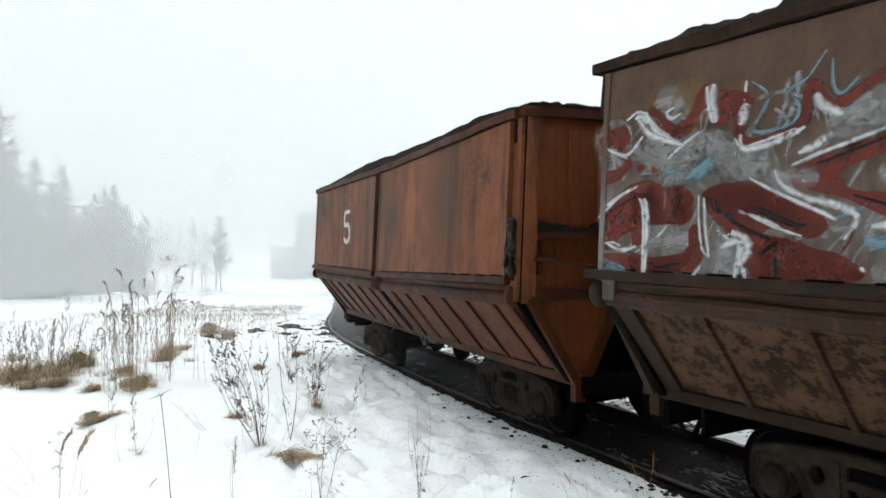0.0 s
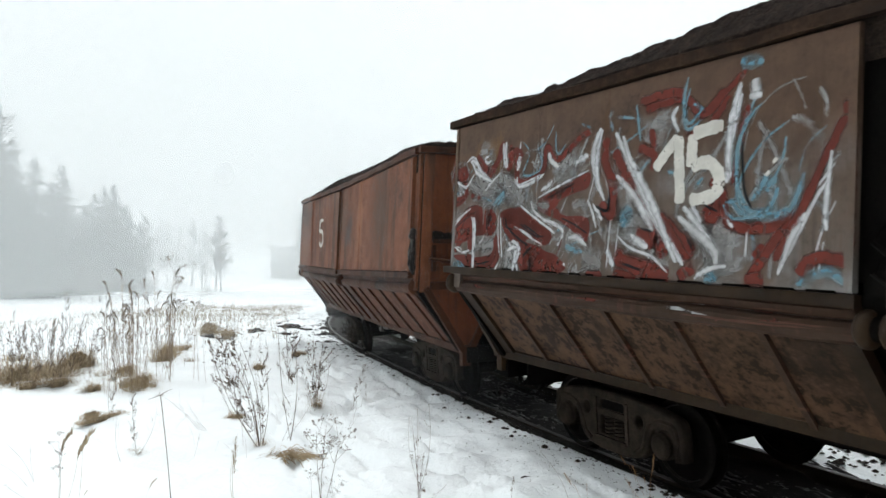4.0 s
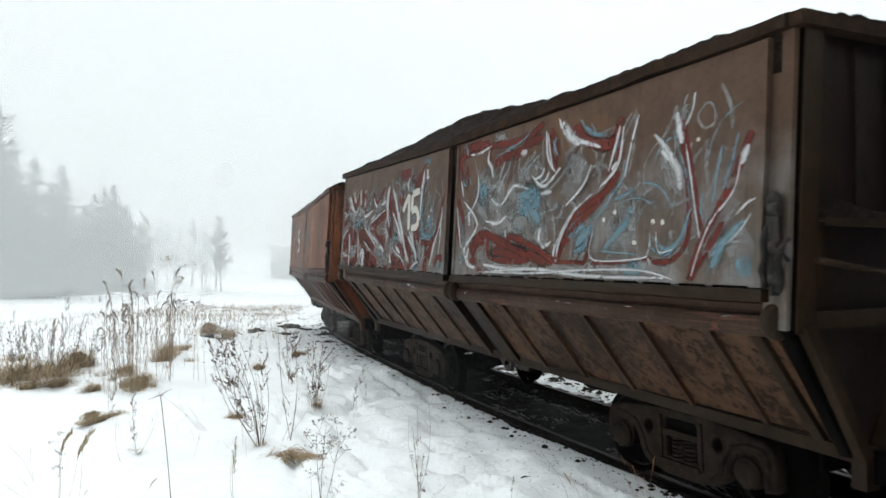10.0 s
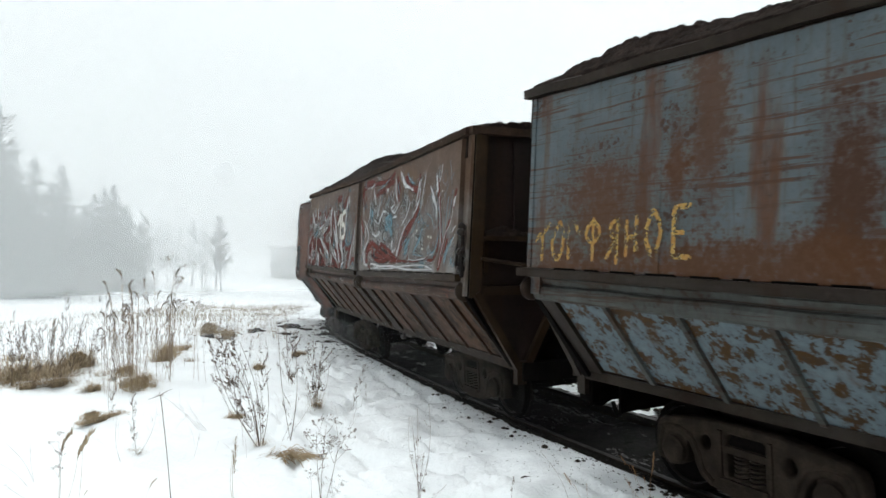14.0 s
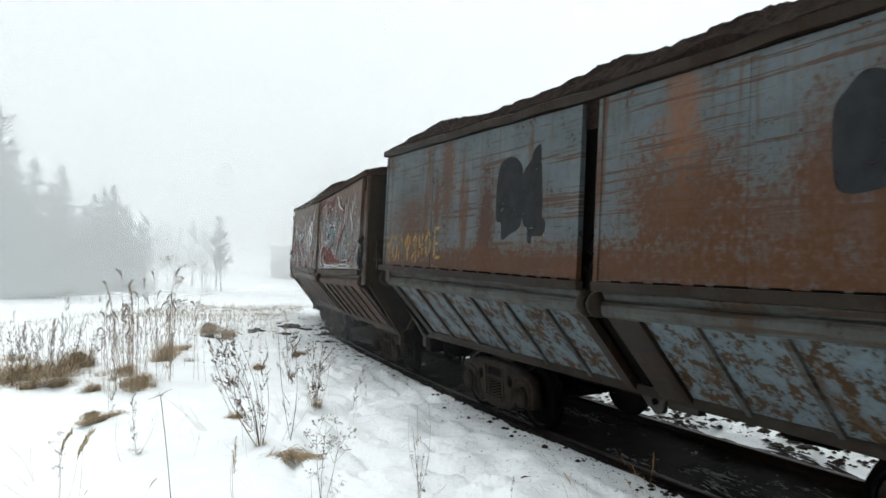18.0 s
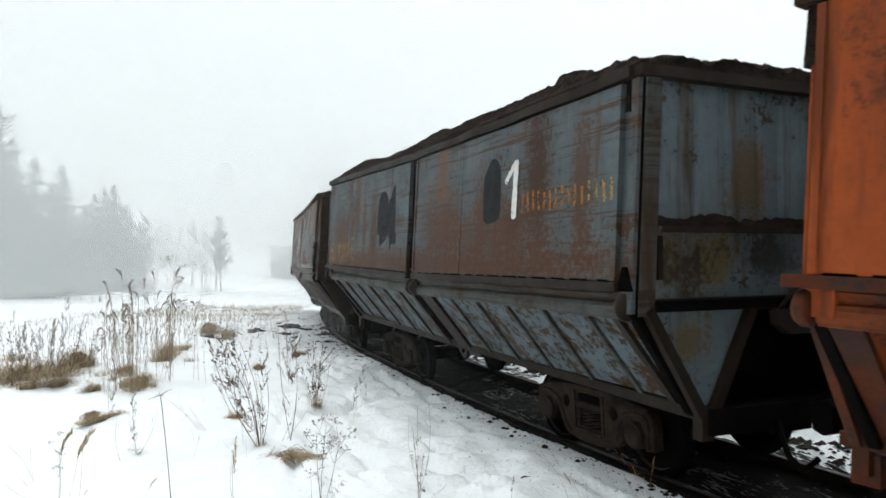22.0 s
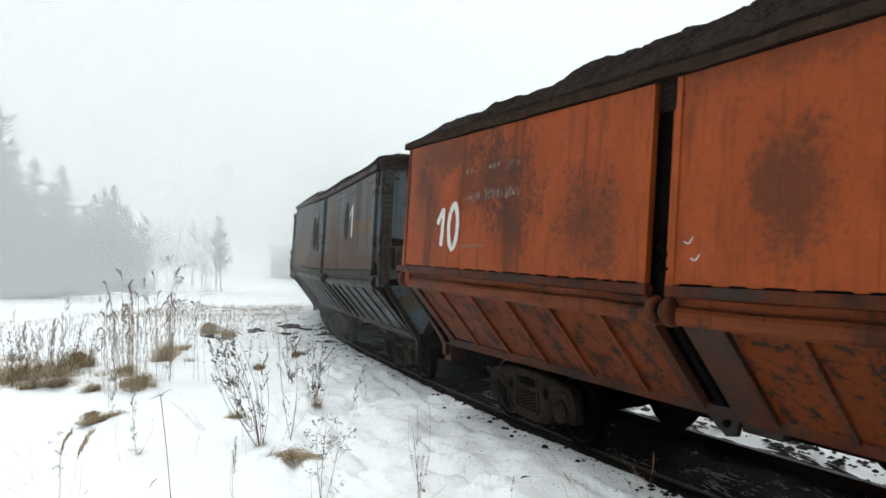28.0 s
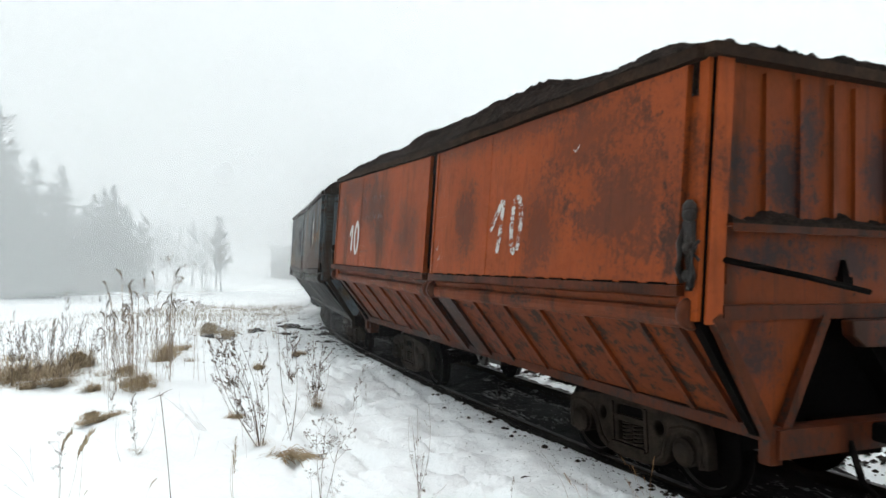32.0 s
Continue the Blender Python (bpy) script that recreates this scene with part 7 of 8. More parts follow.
M_DUST = dust_material()


def lump(bm, c, r, rng, flat=0.6):
    """A small ragged clod."""
    v = [bm.verts.new((c[0] + dx * r * rng.uniform(0.6, 1.2), c[1] + dy * r * rng.uniform(0.6, 1.2), c[2] + dz * r * flat * rng.uniform(0.7, 1.2)))
         for dx, dy, dz in ((1, 0, 0), (0.3, 0.9, 0.1), (-0.8, 0.6, 0), (-0.8, -0.6, 0.1), (0.3, -0.9, 0), (0.1, 0.1, 0.9), (0, 0, -0.6))]
    for i in range(5):
        bm.faces.new((v[i], v[(i + 1) % 5], v[5]))
        bm.faces.new((v[(i + 1) % 5], v[i], v[6]))


def scatter_soil():
    rng = random.Random(12)
    spots = []
    for i in range(620):
        s = rng.uniform(-9, 26)
        left = 0.92 + abs(rng.gauss(0, 0.2)) + (0.5 * rng.random() ** 3 if rng.random() < 0.4 else 0)
        x, y = on_line(s, left)
        spots.append((float(x), float(y), min(rng.expovariate(60) + 0.007, 0.055)))
    for i in range(800):
        s = rng.uniform(12, 32)
        x, y = on_line(s, 1.1 + abs(rng.gauss(0, 1.5)))
        spots.append((float(x), float(y), min(rng.expovariate(55) + 0.006, 0.075)))
    for i in range(2400):
        s = rng.uniform(-8, 26)
        x, y = on_line(s, -1.85 - abs(rng.gauss(0, 0.6)))
        spots.append((float(x), float(y), min(rng.expovariate(32) + 0.012, 0.11)))
    for i in range(2600):
        s = rng.uniform(-9, 24)
        left = 1.0 + abs(rng.gauss(0, 0.65))
        x, y = on_line(s, left)
        spots.append((float(x), float(y), rng.uniform(0.004, 0.013)))
    zs = ground_z([p[0] for p in spots], [p[1] for p in spots])
    bm = fresh()
    for (x, y, r), z in zip(spots, zs):
        lump(bm, (x, y, z + r * 0.15), r, rng)
    tagged(part("soil_crumbs", bm, M_SOIL), "black crumbs of peat strewn on the snow", "soil", kind="stuff")
    # earth heaps that show through the snow of the bank
    for x, y, r in ((-6.6, 24.6, 0.5), (-5.4, 23.6, 0.35), (-4.9, 22.9, 0.4), (-6.0, 27.0, 0.6), (-4.4, 26.5, 0.45), (-3.5, 21.5, 0.3), (0.95, 7.95, 0.09), (-7.6, 22.6, 0.5), (1.85, 7.3, 0.07), (-2.2, 13.0, 0.10), (-0.05, 11.7, 0.07), (-5.2, 25.6, 0.5), (-4.0, 24.2, 0.4)):
        bm = fresh()
        z = float(ground_z(x, y)[0])
        bmesh.ops.create_icosphere(bm, subdivisions=4, radius=1.0)
        co = np.array([v.co for v in bm.verts])
        q = 1 + 0.45 * lattice(co[:, 0] * 2.2 + 3 * x, co[:, 1] * 2.2 + y, 41) + 0.35 * lattice(co[:, 0] * 5.5 + x, co[:, 1] * 5.5 + co[:, 2] * 3, 42)
        for v, k in zip(bm.verts, q):
            v.co = (x + 0.62 * r * v.co.x * k, y + 0.3 * r * v.co.y * k, z - 0.02 + 0.2 * r * v.co.z * k)
        tagged(part("earth_clod", bm, M_SOIL), "clod of dark frozen earth on the snow", "earth", "earth clods")


# ---- dead plants ----
def blade(bm, base, lean, length, width, droop, n=4):
    """A narrow leaf that bends over."""
    b, d = Vector(base), Vector((math.cos(lean), math.sin(lean), 0))
    side = Vector((-d.y, d.x, 0)) * width / 2
    prev = None
    for i in range(n + 1):
        a = i / n
        p = b + d * (length * droop * a ** 1.6) + Vector((0, 0, length * (a - 0.45 * droop * a * a * (1 + a * droop))))
        w = side * (1 - a * 0.85)
        row = (bm.verts.new(p - w), bm.verts.new(p + w))
        if prev:
            bm.faces.new((prev[0], prev[1], row[1], row[0]))
        prev = row


def grass_mesh(name, mat, n, r, h, droop, width, seed):
    rng = random.Random(seed)
    bm = fresh()
    for i in range(n):
        a, d = rng.uniform(0, math.tau), r * math.sqrt(rng.random())
        blade(bm, (d * math.cos(a), d * math.sin(a), -0.03), a + rng.gauss(0, 1.2), h * rng.uniform(0.25, 1.15), width * rng.uniform(0.6, 1.3), min(1.0, droop * rng.uniform(0.3, 1.7)))
    me = bpy.data.meshes.new(name)
    bm.to_mesh(me)
    bm.free()
    me.materials.append(mat)
    return me


def sprig(bm, a, b, r0, r1, bend=0.05, rng=random, n=4, sides=4):
    a, b = Vector(a), Vector(b)
    off = Vector((rng.uniform(-1, 1), rng.uniform(-1, 1), 0)) * bend * (b - a).length
    pts = [a.lerp(b, k / n) + off * math.sin(math.pi * k / n) for k in range(n + 1)]
    tube(bm, pts, [r0 + (r1 - r0) * k / n for k in range(n + 1)], sides)
    return pts


def crumbs(bm, at, n, spread, r, rng):
    for i in range(n):
        c = Vector(at) + Vector((rng.gauss(0, 1), rng.gauss(0, 1), rng.gauss(0, 0.7))) * spread
        lump(bm, c, r * rng.uniform(0.6, 1.3), rng, 1.0)


def plant(kind, h, seed):
    """A dead stem and its head, as two bmeshes: herb, umbel, spike, reed or bare."""
    rng = random.Random(seed)
    st, hd = fresh(), fresh()
    tilt = Vector((rng.gauss(0, 0.05), rng.gauss(0, 0.05), 1))
    tip = tilt * h
    k = 0.0028 if h < 1.1 else 0.0046
    if kind == "herb":
        sprig(st, (0, 0, -0.04), tip, k * 1.2, k * 0.5, 0.07, rng, 6)
        for i in range(int(10 + 8 * h)):
            a = rng.uniform(0.2, 0.97)
            p = Vector((0, 0, 0)).lerp(tip, a)
            g = rng.uniform(0, math.tau)
            ln = h * rng.uniform(0.08, 0.34) * (1.15 - a * 0.75)
            q = p + Vector((math.cos(g) * 0.45, math.sin(g) * 0.45, rng.uniform(0.5, 1.0))) * ln
            sprig(st, p, q, k * 0.5, k * 0.3, 0.14, rng, 3, 3)
            for m in range(6):
                if rng.random() < 0.7:
                    blade(hd, p.lerp(q, 0.3 + 0.14 * m), rng.uniform(0, math.tau), rng.uniform(0.015, 0.042), 0.009, rng.uniform(0.2, 1.0), 2)
                    crumbs(hd, p.lerp(q, 0.3 + 0.14 * m), 1, 0.006, 0.0068, rng)
        for i in range(int(9 * h)):
            # withered leaves bunched along the stem
            c = Vector((0, 0, 0)).lerp(tip, rng.uniform(0.08, 0.95))
            for m in range(rng.randrange(1, 5)):
                blade(hd, c, rng.uniform(0, math.tau), rng.uniform(0.02, 0.055), 0.011, rng.uniform(0.5, 1.3), 3)
        crumbs(hd, tip, 9, 0.022, 0.006, rng)
    elif kind == "wand":
        # a thin bare stem with a few short side shoots
        sprig(st, (0, 0, -0.04), tip, k, k * 0.45, 0.09, rng, 6)
        for i in range(rng.randrange(2, 6)):
            p = Vector((0, 0, 0)).lerp(tip, rng.uniform(0.45, 0.95))
            g = rng.uniform(0, math.tau)
            q = p + Vector((math.cos(g) * 0.5, math.sin(g) * 0.5, 0.8)) * h * rng.uniform(0.06, 0.2)
            sprig(st, p, q, k * 0.5, k * 0.35, 0.1, rng, 2, 3)
            crumbs(hd, q, 3, 0.008, 0.0045, rng)
        crumbs(hd, tip, 4, 0.01, 0.0045, rng)
    elif kind == "umbel":
        sprig(st, (0, 0, -0.04), tip, k * 1.2, k * 0.6, 0.03, rng, 5)
        for i in range(6):
            a = rng.uniform(0.45, 1.0)
            p = Vector((0, 0, 0)).lerp(tip, a)
            g = rng.uniform(0, math.tau)
            q = p + Vector((math.cos(g) * 0.5, math.sin(g) * 0.5, 0.8)) * h * 0.3 * rng.uniform(0.5, 1)
            sprig(st, p, q, k * 0.6, k * 0.4, 0.05, rng, 3, 3)
            for m in range(7):
                e = q + Vector((rng.gauss(0, 0.03), rng.gauss(0, 0.03), rng.uniform(0.015, 0.045)))
                sprig(st, q, e, k * 0.3, k * 0.25, 0, rng, 1, 3)
                crumbs(hd, e, 3, 0.006, 0.0065, rng)
    elif kind == "spike":
        sprig(st, (0, 0, -0.04), tip, k, k * 0.5, 0.06, rng, 6)
        for i in range(26):
            a = 0.62 + 0.38 * i / 26
            p = Vector((0, 0, 0)).lerp(tip, a)
            blade(hd, p, rng.uniform(0, math.tau), 0.085 * h * rng.uniform(0.7, 1.3), 0.011, rng.uniform(0.3, 0.9), 2)
    elif kind == "dock":
        # a branching stem hung with limp curled leaves
        sprig(st, (0, 0, -0.04), tip, k * 1.5, k * 0.6, 0.05, rng, 6)
        for i in range(9):
            a = rng.uniform(0.2, 0.85)
            p = Vector((0, 0, 0)).lerp(tip, a)
            g = rng.uniform(0, math.tau)
            q = p + Vector((math.cos(g) * 0.8, math.sin(g) * 0.8, rng.uniform(0.1, 0.5))) * h * rng.uniform(0.05, 0.16)
            sprig(st, p, q, k * 0.6, k * 0.4, 0.15, rng, 3, 3)
            for m in range(7):
                c = p.lerp(q, rng.uniform(0.4, 1.0)) + Vector((0, 0, -rng.uniform(0.0, 0.05)))
                d = Vector((rng.gauss(0, 0.01), rng.gauss(0, 0.01), -rng.uniform(0.02, 0.045)))
                side = Vector((rng.uniform(-1, 1), rng.uniform(-1, 1), 0.3)) * 0.006
                hd.faces.new([hd.verts.new(v) for v in (c, c + d * 0.5 + side, c + d, c + d * 0.5 - side)])
    elif kind == "oat":
        sprig(st, (0, 0, -0.04), tip, k * 1.1, k * 0.6, 0.05, rng, 6)
        g = rng.choice((0.2, 2.9))
        d = Vector((math.cos(g), math.sin(g), 0))
        pts = [tip + d * 0.16 * h * q * q + Vector((0, 0, (0.40 * q - 0.08 * q * q) * h)) for q in (0, 0.25, 0.5, 0.75, 1.0)]
        tube(st, pts, [k * 0.6, k * 0.5, k * 0.45, k * 0.4, k * 0.3], 4)
        for i in range(24):
            q = (i + rng.random()) / 24
            c = tip + d * 0.16 * h * q * q + Vector((0, 0, (0.40 * q - 0.08 * q * q - 0.1) * h))
            blade(hd, c, g + rng.choice((-0.5, 0.5)) + rng.gauss(0, 0.3), 0.13 * rng.uniform(0.7, 1.2), 0.032, rng.uniform(0.2, 0.6), 3)
    elif kind == "reed":
        sprig(st, (0, 0, -0.04), tip, k, k * 0.5, 0.04, rng, 6)
        for i in range(20):
            a = rng.uniform(0.15, 0.92)
            blade(st, Vector((0, 0, 0)).lerp(tip, a), rng.uniform(0, math.tau), h * rng.uniform(0.06, 0.20), 0.011, rng.uniform(0.5, 1.25), 4)
        g = rng.choice((0.0, 2.8)) + rng.uniform(-0.6, 0.6)
        d = Vector((math.cos(g), math.sin(g), 0))

        def along(q):
            return tip + d * 0.10 * q * q + Vector((0, 0, 0.24 * q - 0.07 * q * q - 0.14))
        tube(hd, [along(q) for q in (0, 0.3, 0.6, 1.0)], [k * 0.5, k * 0.45, k * 0.4, k * 0.3], 4)
        for i in range(64):
            q = rng.random() ** 0.8
            blade(hd, along(q), g + rng.gauss(0, 0.8), 0.17 * rng.uniform(0.3, 1.1) * (1.15 - 0.7 * q), 0.0085, rng.uniform(0.3, 1.0), 3)
    else:
        sprig(st, (0, 0, -0.04), tip, k * 1.3, k * 0.9, 0.02, rng, 6)
        p = tip
        for i in range(3):
            g = rng.uniform(0, math.tau)
            sprig(st, p, p + Vector((math.cos(g) * 0.10, math.sin(g) * 0.10, rng.uniform(-0.05, 0.05))) * h, k, k * 0.4, 0.1, rng, 3, 3)
            crumbs(hd, p, 2, 0.008, 0.006, rng)
    return st, hd


def mesh_of(name, bm, mat):
    me = bpy.data.meshes.new(name)
    bm.to_mesh(me)
    bm.free()
    me.materials.append(mat)
    return me


KINDS = {}
LOOK = {"wand": (M_STALK, M_SEED, "thin dead stalk leaning out of the snow", 0.8), "herb": (M_STALK, M_SEED, "dead branching weed with dark seed heads in the snow", 0.8), "umbel": (M_STALK, M_SEED, "dead umbel weed standing in the snow", 0.75), "spike": (M_STRAW, M_STRAW, "dry straw-coloured grass spike", 0.7),
        "reed": (M_REED, M_PLUME, "tall dry reed with a drooping plume", 1.75), "dock": (M_STALK, M_SEED, "dead branching weed hung with limp curled leaves", 0.9), "bare": (M_STALK, M_SEED, "bare broken stalk in the snow", 0.8), "oat": (M_STRAW, M_OAT, "dry straw-coloured grass with a heavy ear", 0.9), "ginger": (M_GINGER, M_GINGER, "ginger dry grass spike beside the rail", 0.5)}


def weed(kind, x, y, h, turn=0.0, lean=0.0, parent=None, variant=0):
    """Stands one dead plant on the snow."""
    v = variant % 4
    if (kind, v) not in KINDS:
        a, b, _, full = LOOK[kind]
        st, hd = plant("spike" if kind == "ginger" else kind, full, hash_of(kind) + 11 * v)
        KINDS[kind, v] = mesh_of("stem", st, a), mesh_of("seed_head", hd, b)
    stem, head = KINDS[kind, v]
    full = LOOK[kind][3]
    name = {"reed": "reed", "spike": "grass_spike", "oat": "grass_spike", "ginger": "grass_spike"}.get(kind, "dead_weed")
    o = new(name, stem)
    c = new("plume" if kind == "reed" else "seed_head", head)
    c.parent = o
    c["kind"] = "stuff"
    z = float(ground_z(x, y)[0])
    o.matrix_world = pose(x, y, z, 0, lean, 0) @ pose(0, 0, 0, 0, 0, turn) @ Matrix.Scale(h / full, 4)
    if parent:
        o.parent = parent
        o.matrix_world = pose(x, y, z, 0, lean, 0) @ pose(0, 0, 0, 0, 0, turn) @ Matrix.Scale(h / full, 4)
    else:
        tagged(o, LOOK[kind][2], "weed" if name == "dead_weed" else "grass", "dead plants in the snow")
    return o


def hash_of(text):
    return sum(ord(c) * (i + 3) for i, c in enumerate(text))


def tussock(x, y, r, h, mat_name, turn):
    if mat_name not in TUFTS:
        mat, n, droop, wd = {"straw": (M_STRAW, 210, 0.75, 0.007), "brown": (M_BROWN, 260, 0.55, 0.006), "flat": (M_STRAW, 190, 0.98, 0.009)}[mat_name]
        TUFTS[mat_name] = grass_mesh("grass_tussock", mat, n, 0.16, 0.42, droop, wd, hash_of(mat_name))
    o = new("grass_tussock", TUFTS[mat_name])
    z = float(ground_z(x, y)[0])
    o.matrix_world = pose(x, y, z - 0.02, 0, 0, turn) @ Matrix.Diagonal((r / 0.16, r / 0.16, h / 0.42, 1))
    tagged(o, {"straw": "tussock of dry straw-coloured grass in the snow", "brown": "dense clump of dead brown grass", "flat": "flattened tuft of yellowed grass on the snow"}[mat_name], "grass", "grass tussocks")


TUFTS = {}


def nest(x, y, half, h):
    """A flattened bundle of dead grass bent over to both sides."""
    rng = random.Random(int(1000 * (x + y + 40)))
    bm = fresh()
    for i in range(190):
        u = rng.uniform(-1, 1)
        g = (0 if rng.random() < 0.5 else math.pi) + rng.gauss(0, 0.5)
        b = Vector((u * half * 0.75, rng.gauss(0, 0.22) * half, -0.01 + rng.random() * h * 0.35))
        ln, arch = half * rng.uniform(0.35, 1.0), h * rng.uniform(0.1, 0.75) * (1.1 - abs(u))
        d = Vector((math.cos(g), math.sin(g), 0))
        prev = None
        for k in range(5):
            a = k / 4
            p = b + d * ln * a + Vector((0, 0, arch * math.sin(math.pi * min(1.0, a * 1.1)) - 0.1 * h * a))
            wd = Vector((-d.y, d.x, 0.6)) * 0.004
            row = (bm.verts.new(p - wd), bm.verts.new(p + wd))
            if prev:
                bm.faces.new((prev[0], prev[1], row[1], row[0]))
            prev = row
    o = part("grass_tussock", bm, M_BROWN)
    o.matrix_world = pose(x, y, float(ground_z(x, y)[0]))
    tagged(o, "flattened bundle of yellowed grass on the snow", "grass", "grass tussocks")


def turf_bank(x, y, half, h, grass, turn):
    """A ledge where brown turf shows through the snow, with short dead grass on it."""
    rng = random.Random(int(1000 * (x + y + 90)))
    bm = fresh()
    bmesh.ops.create_icosphere(bm, subdivisions=4, radius=1.0)
    co = np.array([v.co for v in bm.verts])
    q = 1 + 0.30 * lattice(co[:, 0] * 2.5 + 3 * x, co[:, 1] * 2.2 + y, 43) + 0.22 * lattice(co[:, 0] * 7 + x, co[:, 1] * 6 + co[:, 2] * 4, 44)
    for v, k in zip(bm.verts, q):
        v.co = (min(half, 0.34) * v.co.x * k, max(0.10, 0.4 * h) * v.co.y * k, 0.5 * h * v.co.z * k)
    bank = part("turf_bank", bm, M_TURF)
    bank.matrix_world = pose(x, y, float(ground_z(x, y)[0]), 0, 0, turn)
    bm = fresh()
    for i in range(int(160 + 420 * half)):
        u = rng.uniform(-1, 1)
        v = rng.uniform(-1, 1)
        z = 0.55 * h * math.sqrt(max(0.0, 1 - u * u * 0.8 - v * v * 0.3))
        blade(bm, (u * min(half, 0.42), v * max(0.12, 0.45 * h), z * rng.uniform(0.0, 0.8)), rng.uniform(0, math.tau), grass * rng.uniform(0.5, 1.8) + 0.07, 0.006, rng.uniform(0.4, 1.4), 3)
    part("grass_fringe", bm, M_BROWN, bank, "short dead grass")["kind"] = "stuff"
    tagged(bank, "ledge of brown turf breaking through the snow", "turf", "turf ledges")


def plants():
    rng = random.Random(31)
    for x, y, half, h, grass, turn in (
        (-8.65, 14.24, 0.69, 0.39, 0.23, 98), (-8.30, 14.92, 0.86, 0.31, 0.17, 93), (-8.53, 16.24, 0.24, 0.60, 0.39, 62), (-7.94, 13.37, 0.24, 0.11, 0.13, 93),
        (-7.58, 13.77, 0.27, 0.13, 0.16, 76), (-6.59, 13.19, 0.11, 0.11, 0.13, 24), (-5.89, 13.52, 0.73, 0.28, 0.17, 88), (-6.90, 15.17, 0.66, 0.20, 0.12, 96),
        (-7.28, 18.47, 1.12, 0.36, 0.24, 100), (-7.25, 19.58, 0.69, 0.16, 0.13, 92), (-8.19, 24.54, 1.48, 0.24, 0.20, 89), (-8.29, 24.83, 0.40, 0.48, 0.16, 83),
        (-7.26, 23.36, 1.21, 0.26, 0.23, 90), (-5.14, 10.52, 0.62, 0.04, 0.03, 71), (-5.44, 10.80, 0.15, 0.16, 0.05, 85), (-4.18, 15.91, 0.11, 0.13, 0.10, 49),
        (-3.67, 17.77, 0.17, 0.09, 0.09, 32), (-3.22, 10.81, 0.14, 0.10, 0.05, 77)):
        turf_bank(x, y, half, h, grass, turn)
    for kind, x, y, r, h in (("brown", -8.87, 14.34, 0.35, 0.53), ("brown", -8.93, 15.04, 0.40, 0.59), ("brown", -8.84, 15.51, 0.38, 0.65), ("brown", -8.61, 15.66, 0.31, 0.58), ("brown", -8.96, 14.21, 0.32, 0.50),
        ("brown", -8.37, 14.32, 0.32, 0.40), ("brown", -8.36, 13.79, 0.28, 0.33), ("brown", -7.82, 13.92, 0.25, 0.34), ("brown", -8.40, 16.33, 0.19, 0.73), ("brown", -8.45, 16.21, 0.20, 0.60),
        ("brown", -8.29, 16.21, 0.13, 0.57), ("brown", -8.43, 15.80, 0.15, 0.59), ("straw", -7.88, 13.64, 0.18, 0.18), ("straw", -7.62, 13.76, 0.17, 0.18), ("straw", -8.08, 15.26, 0.16, 0.20),
        ("straw", -8.04, 13.35, 0.15, 0.15), ("straw", -6.70, 13.27, 0.13, 0.20), ("brown", -5.68, 12.81, 0.15, 0.36), ("brown", -5.49, 12.71, 0.16, 0.31), ("brown", -5.88, 13.03, 0.13, 0.34),
        ("brown", -5.49, 12.99, 0.12, 0.27), ("brown", -6.61, 14.62, 0.16, 0.30), ("brown", -6.89, 17.05, 0.21, 0.63), ("brown", -6.81, 17.21, 0.18, 0.58), ("brown", -7.00, 18.06, 0.18, 0.50),
        ("straw", -5.29, 10.47, 0.07, 0.23), ("straw", -5.31, 10.37, 0.06, 0.13), ("straw", -7.97, 24.08, 0.24, 0.67), ("straw", -7.91, 23.49, 0.21, 0.57), ("brown", -6.89, 22.48, 0.20, 0.50),
        ("straw", -7.13, 22.64, 0.26, 0.25), ("brown", -4.17, 15.82, 0.08, 0.24), ("brown", -10.53, 17.08, 0.23, 0.32), ("brown", -7.29, 14.91, 0.11, 0.17), ("straw", -6.69, 14.27, 0.11, 0.16),
        ("brown", -2.07, 11.43, 0.07, 0.28), ("straw", -3.83, 8.69, 0.06, 0.10), ("brown", -2.43, 9.26, 0.06, 0.12), ("straw", -6.08, 16.72, 0.10, 0.22)):
        tussock(x, y, 1.2 * r, (1.0 if x < -7.5 else 1.15) * h if kind == "brown" else h, kind, rng.uniform(0, 360))
    nest(-1.93, 8.71, 0.29, 0.16)
    clump = tagged(new("reed_clump", None), "clump of tall dry reeds with drooping plumes", "reeds")
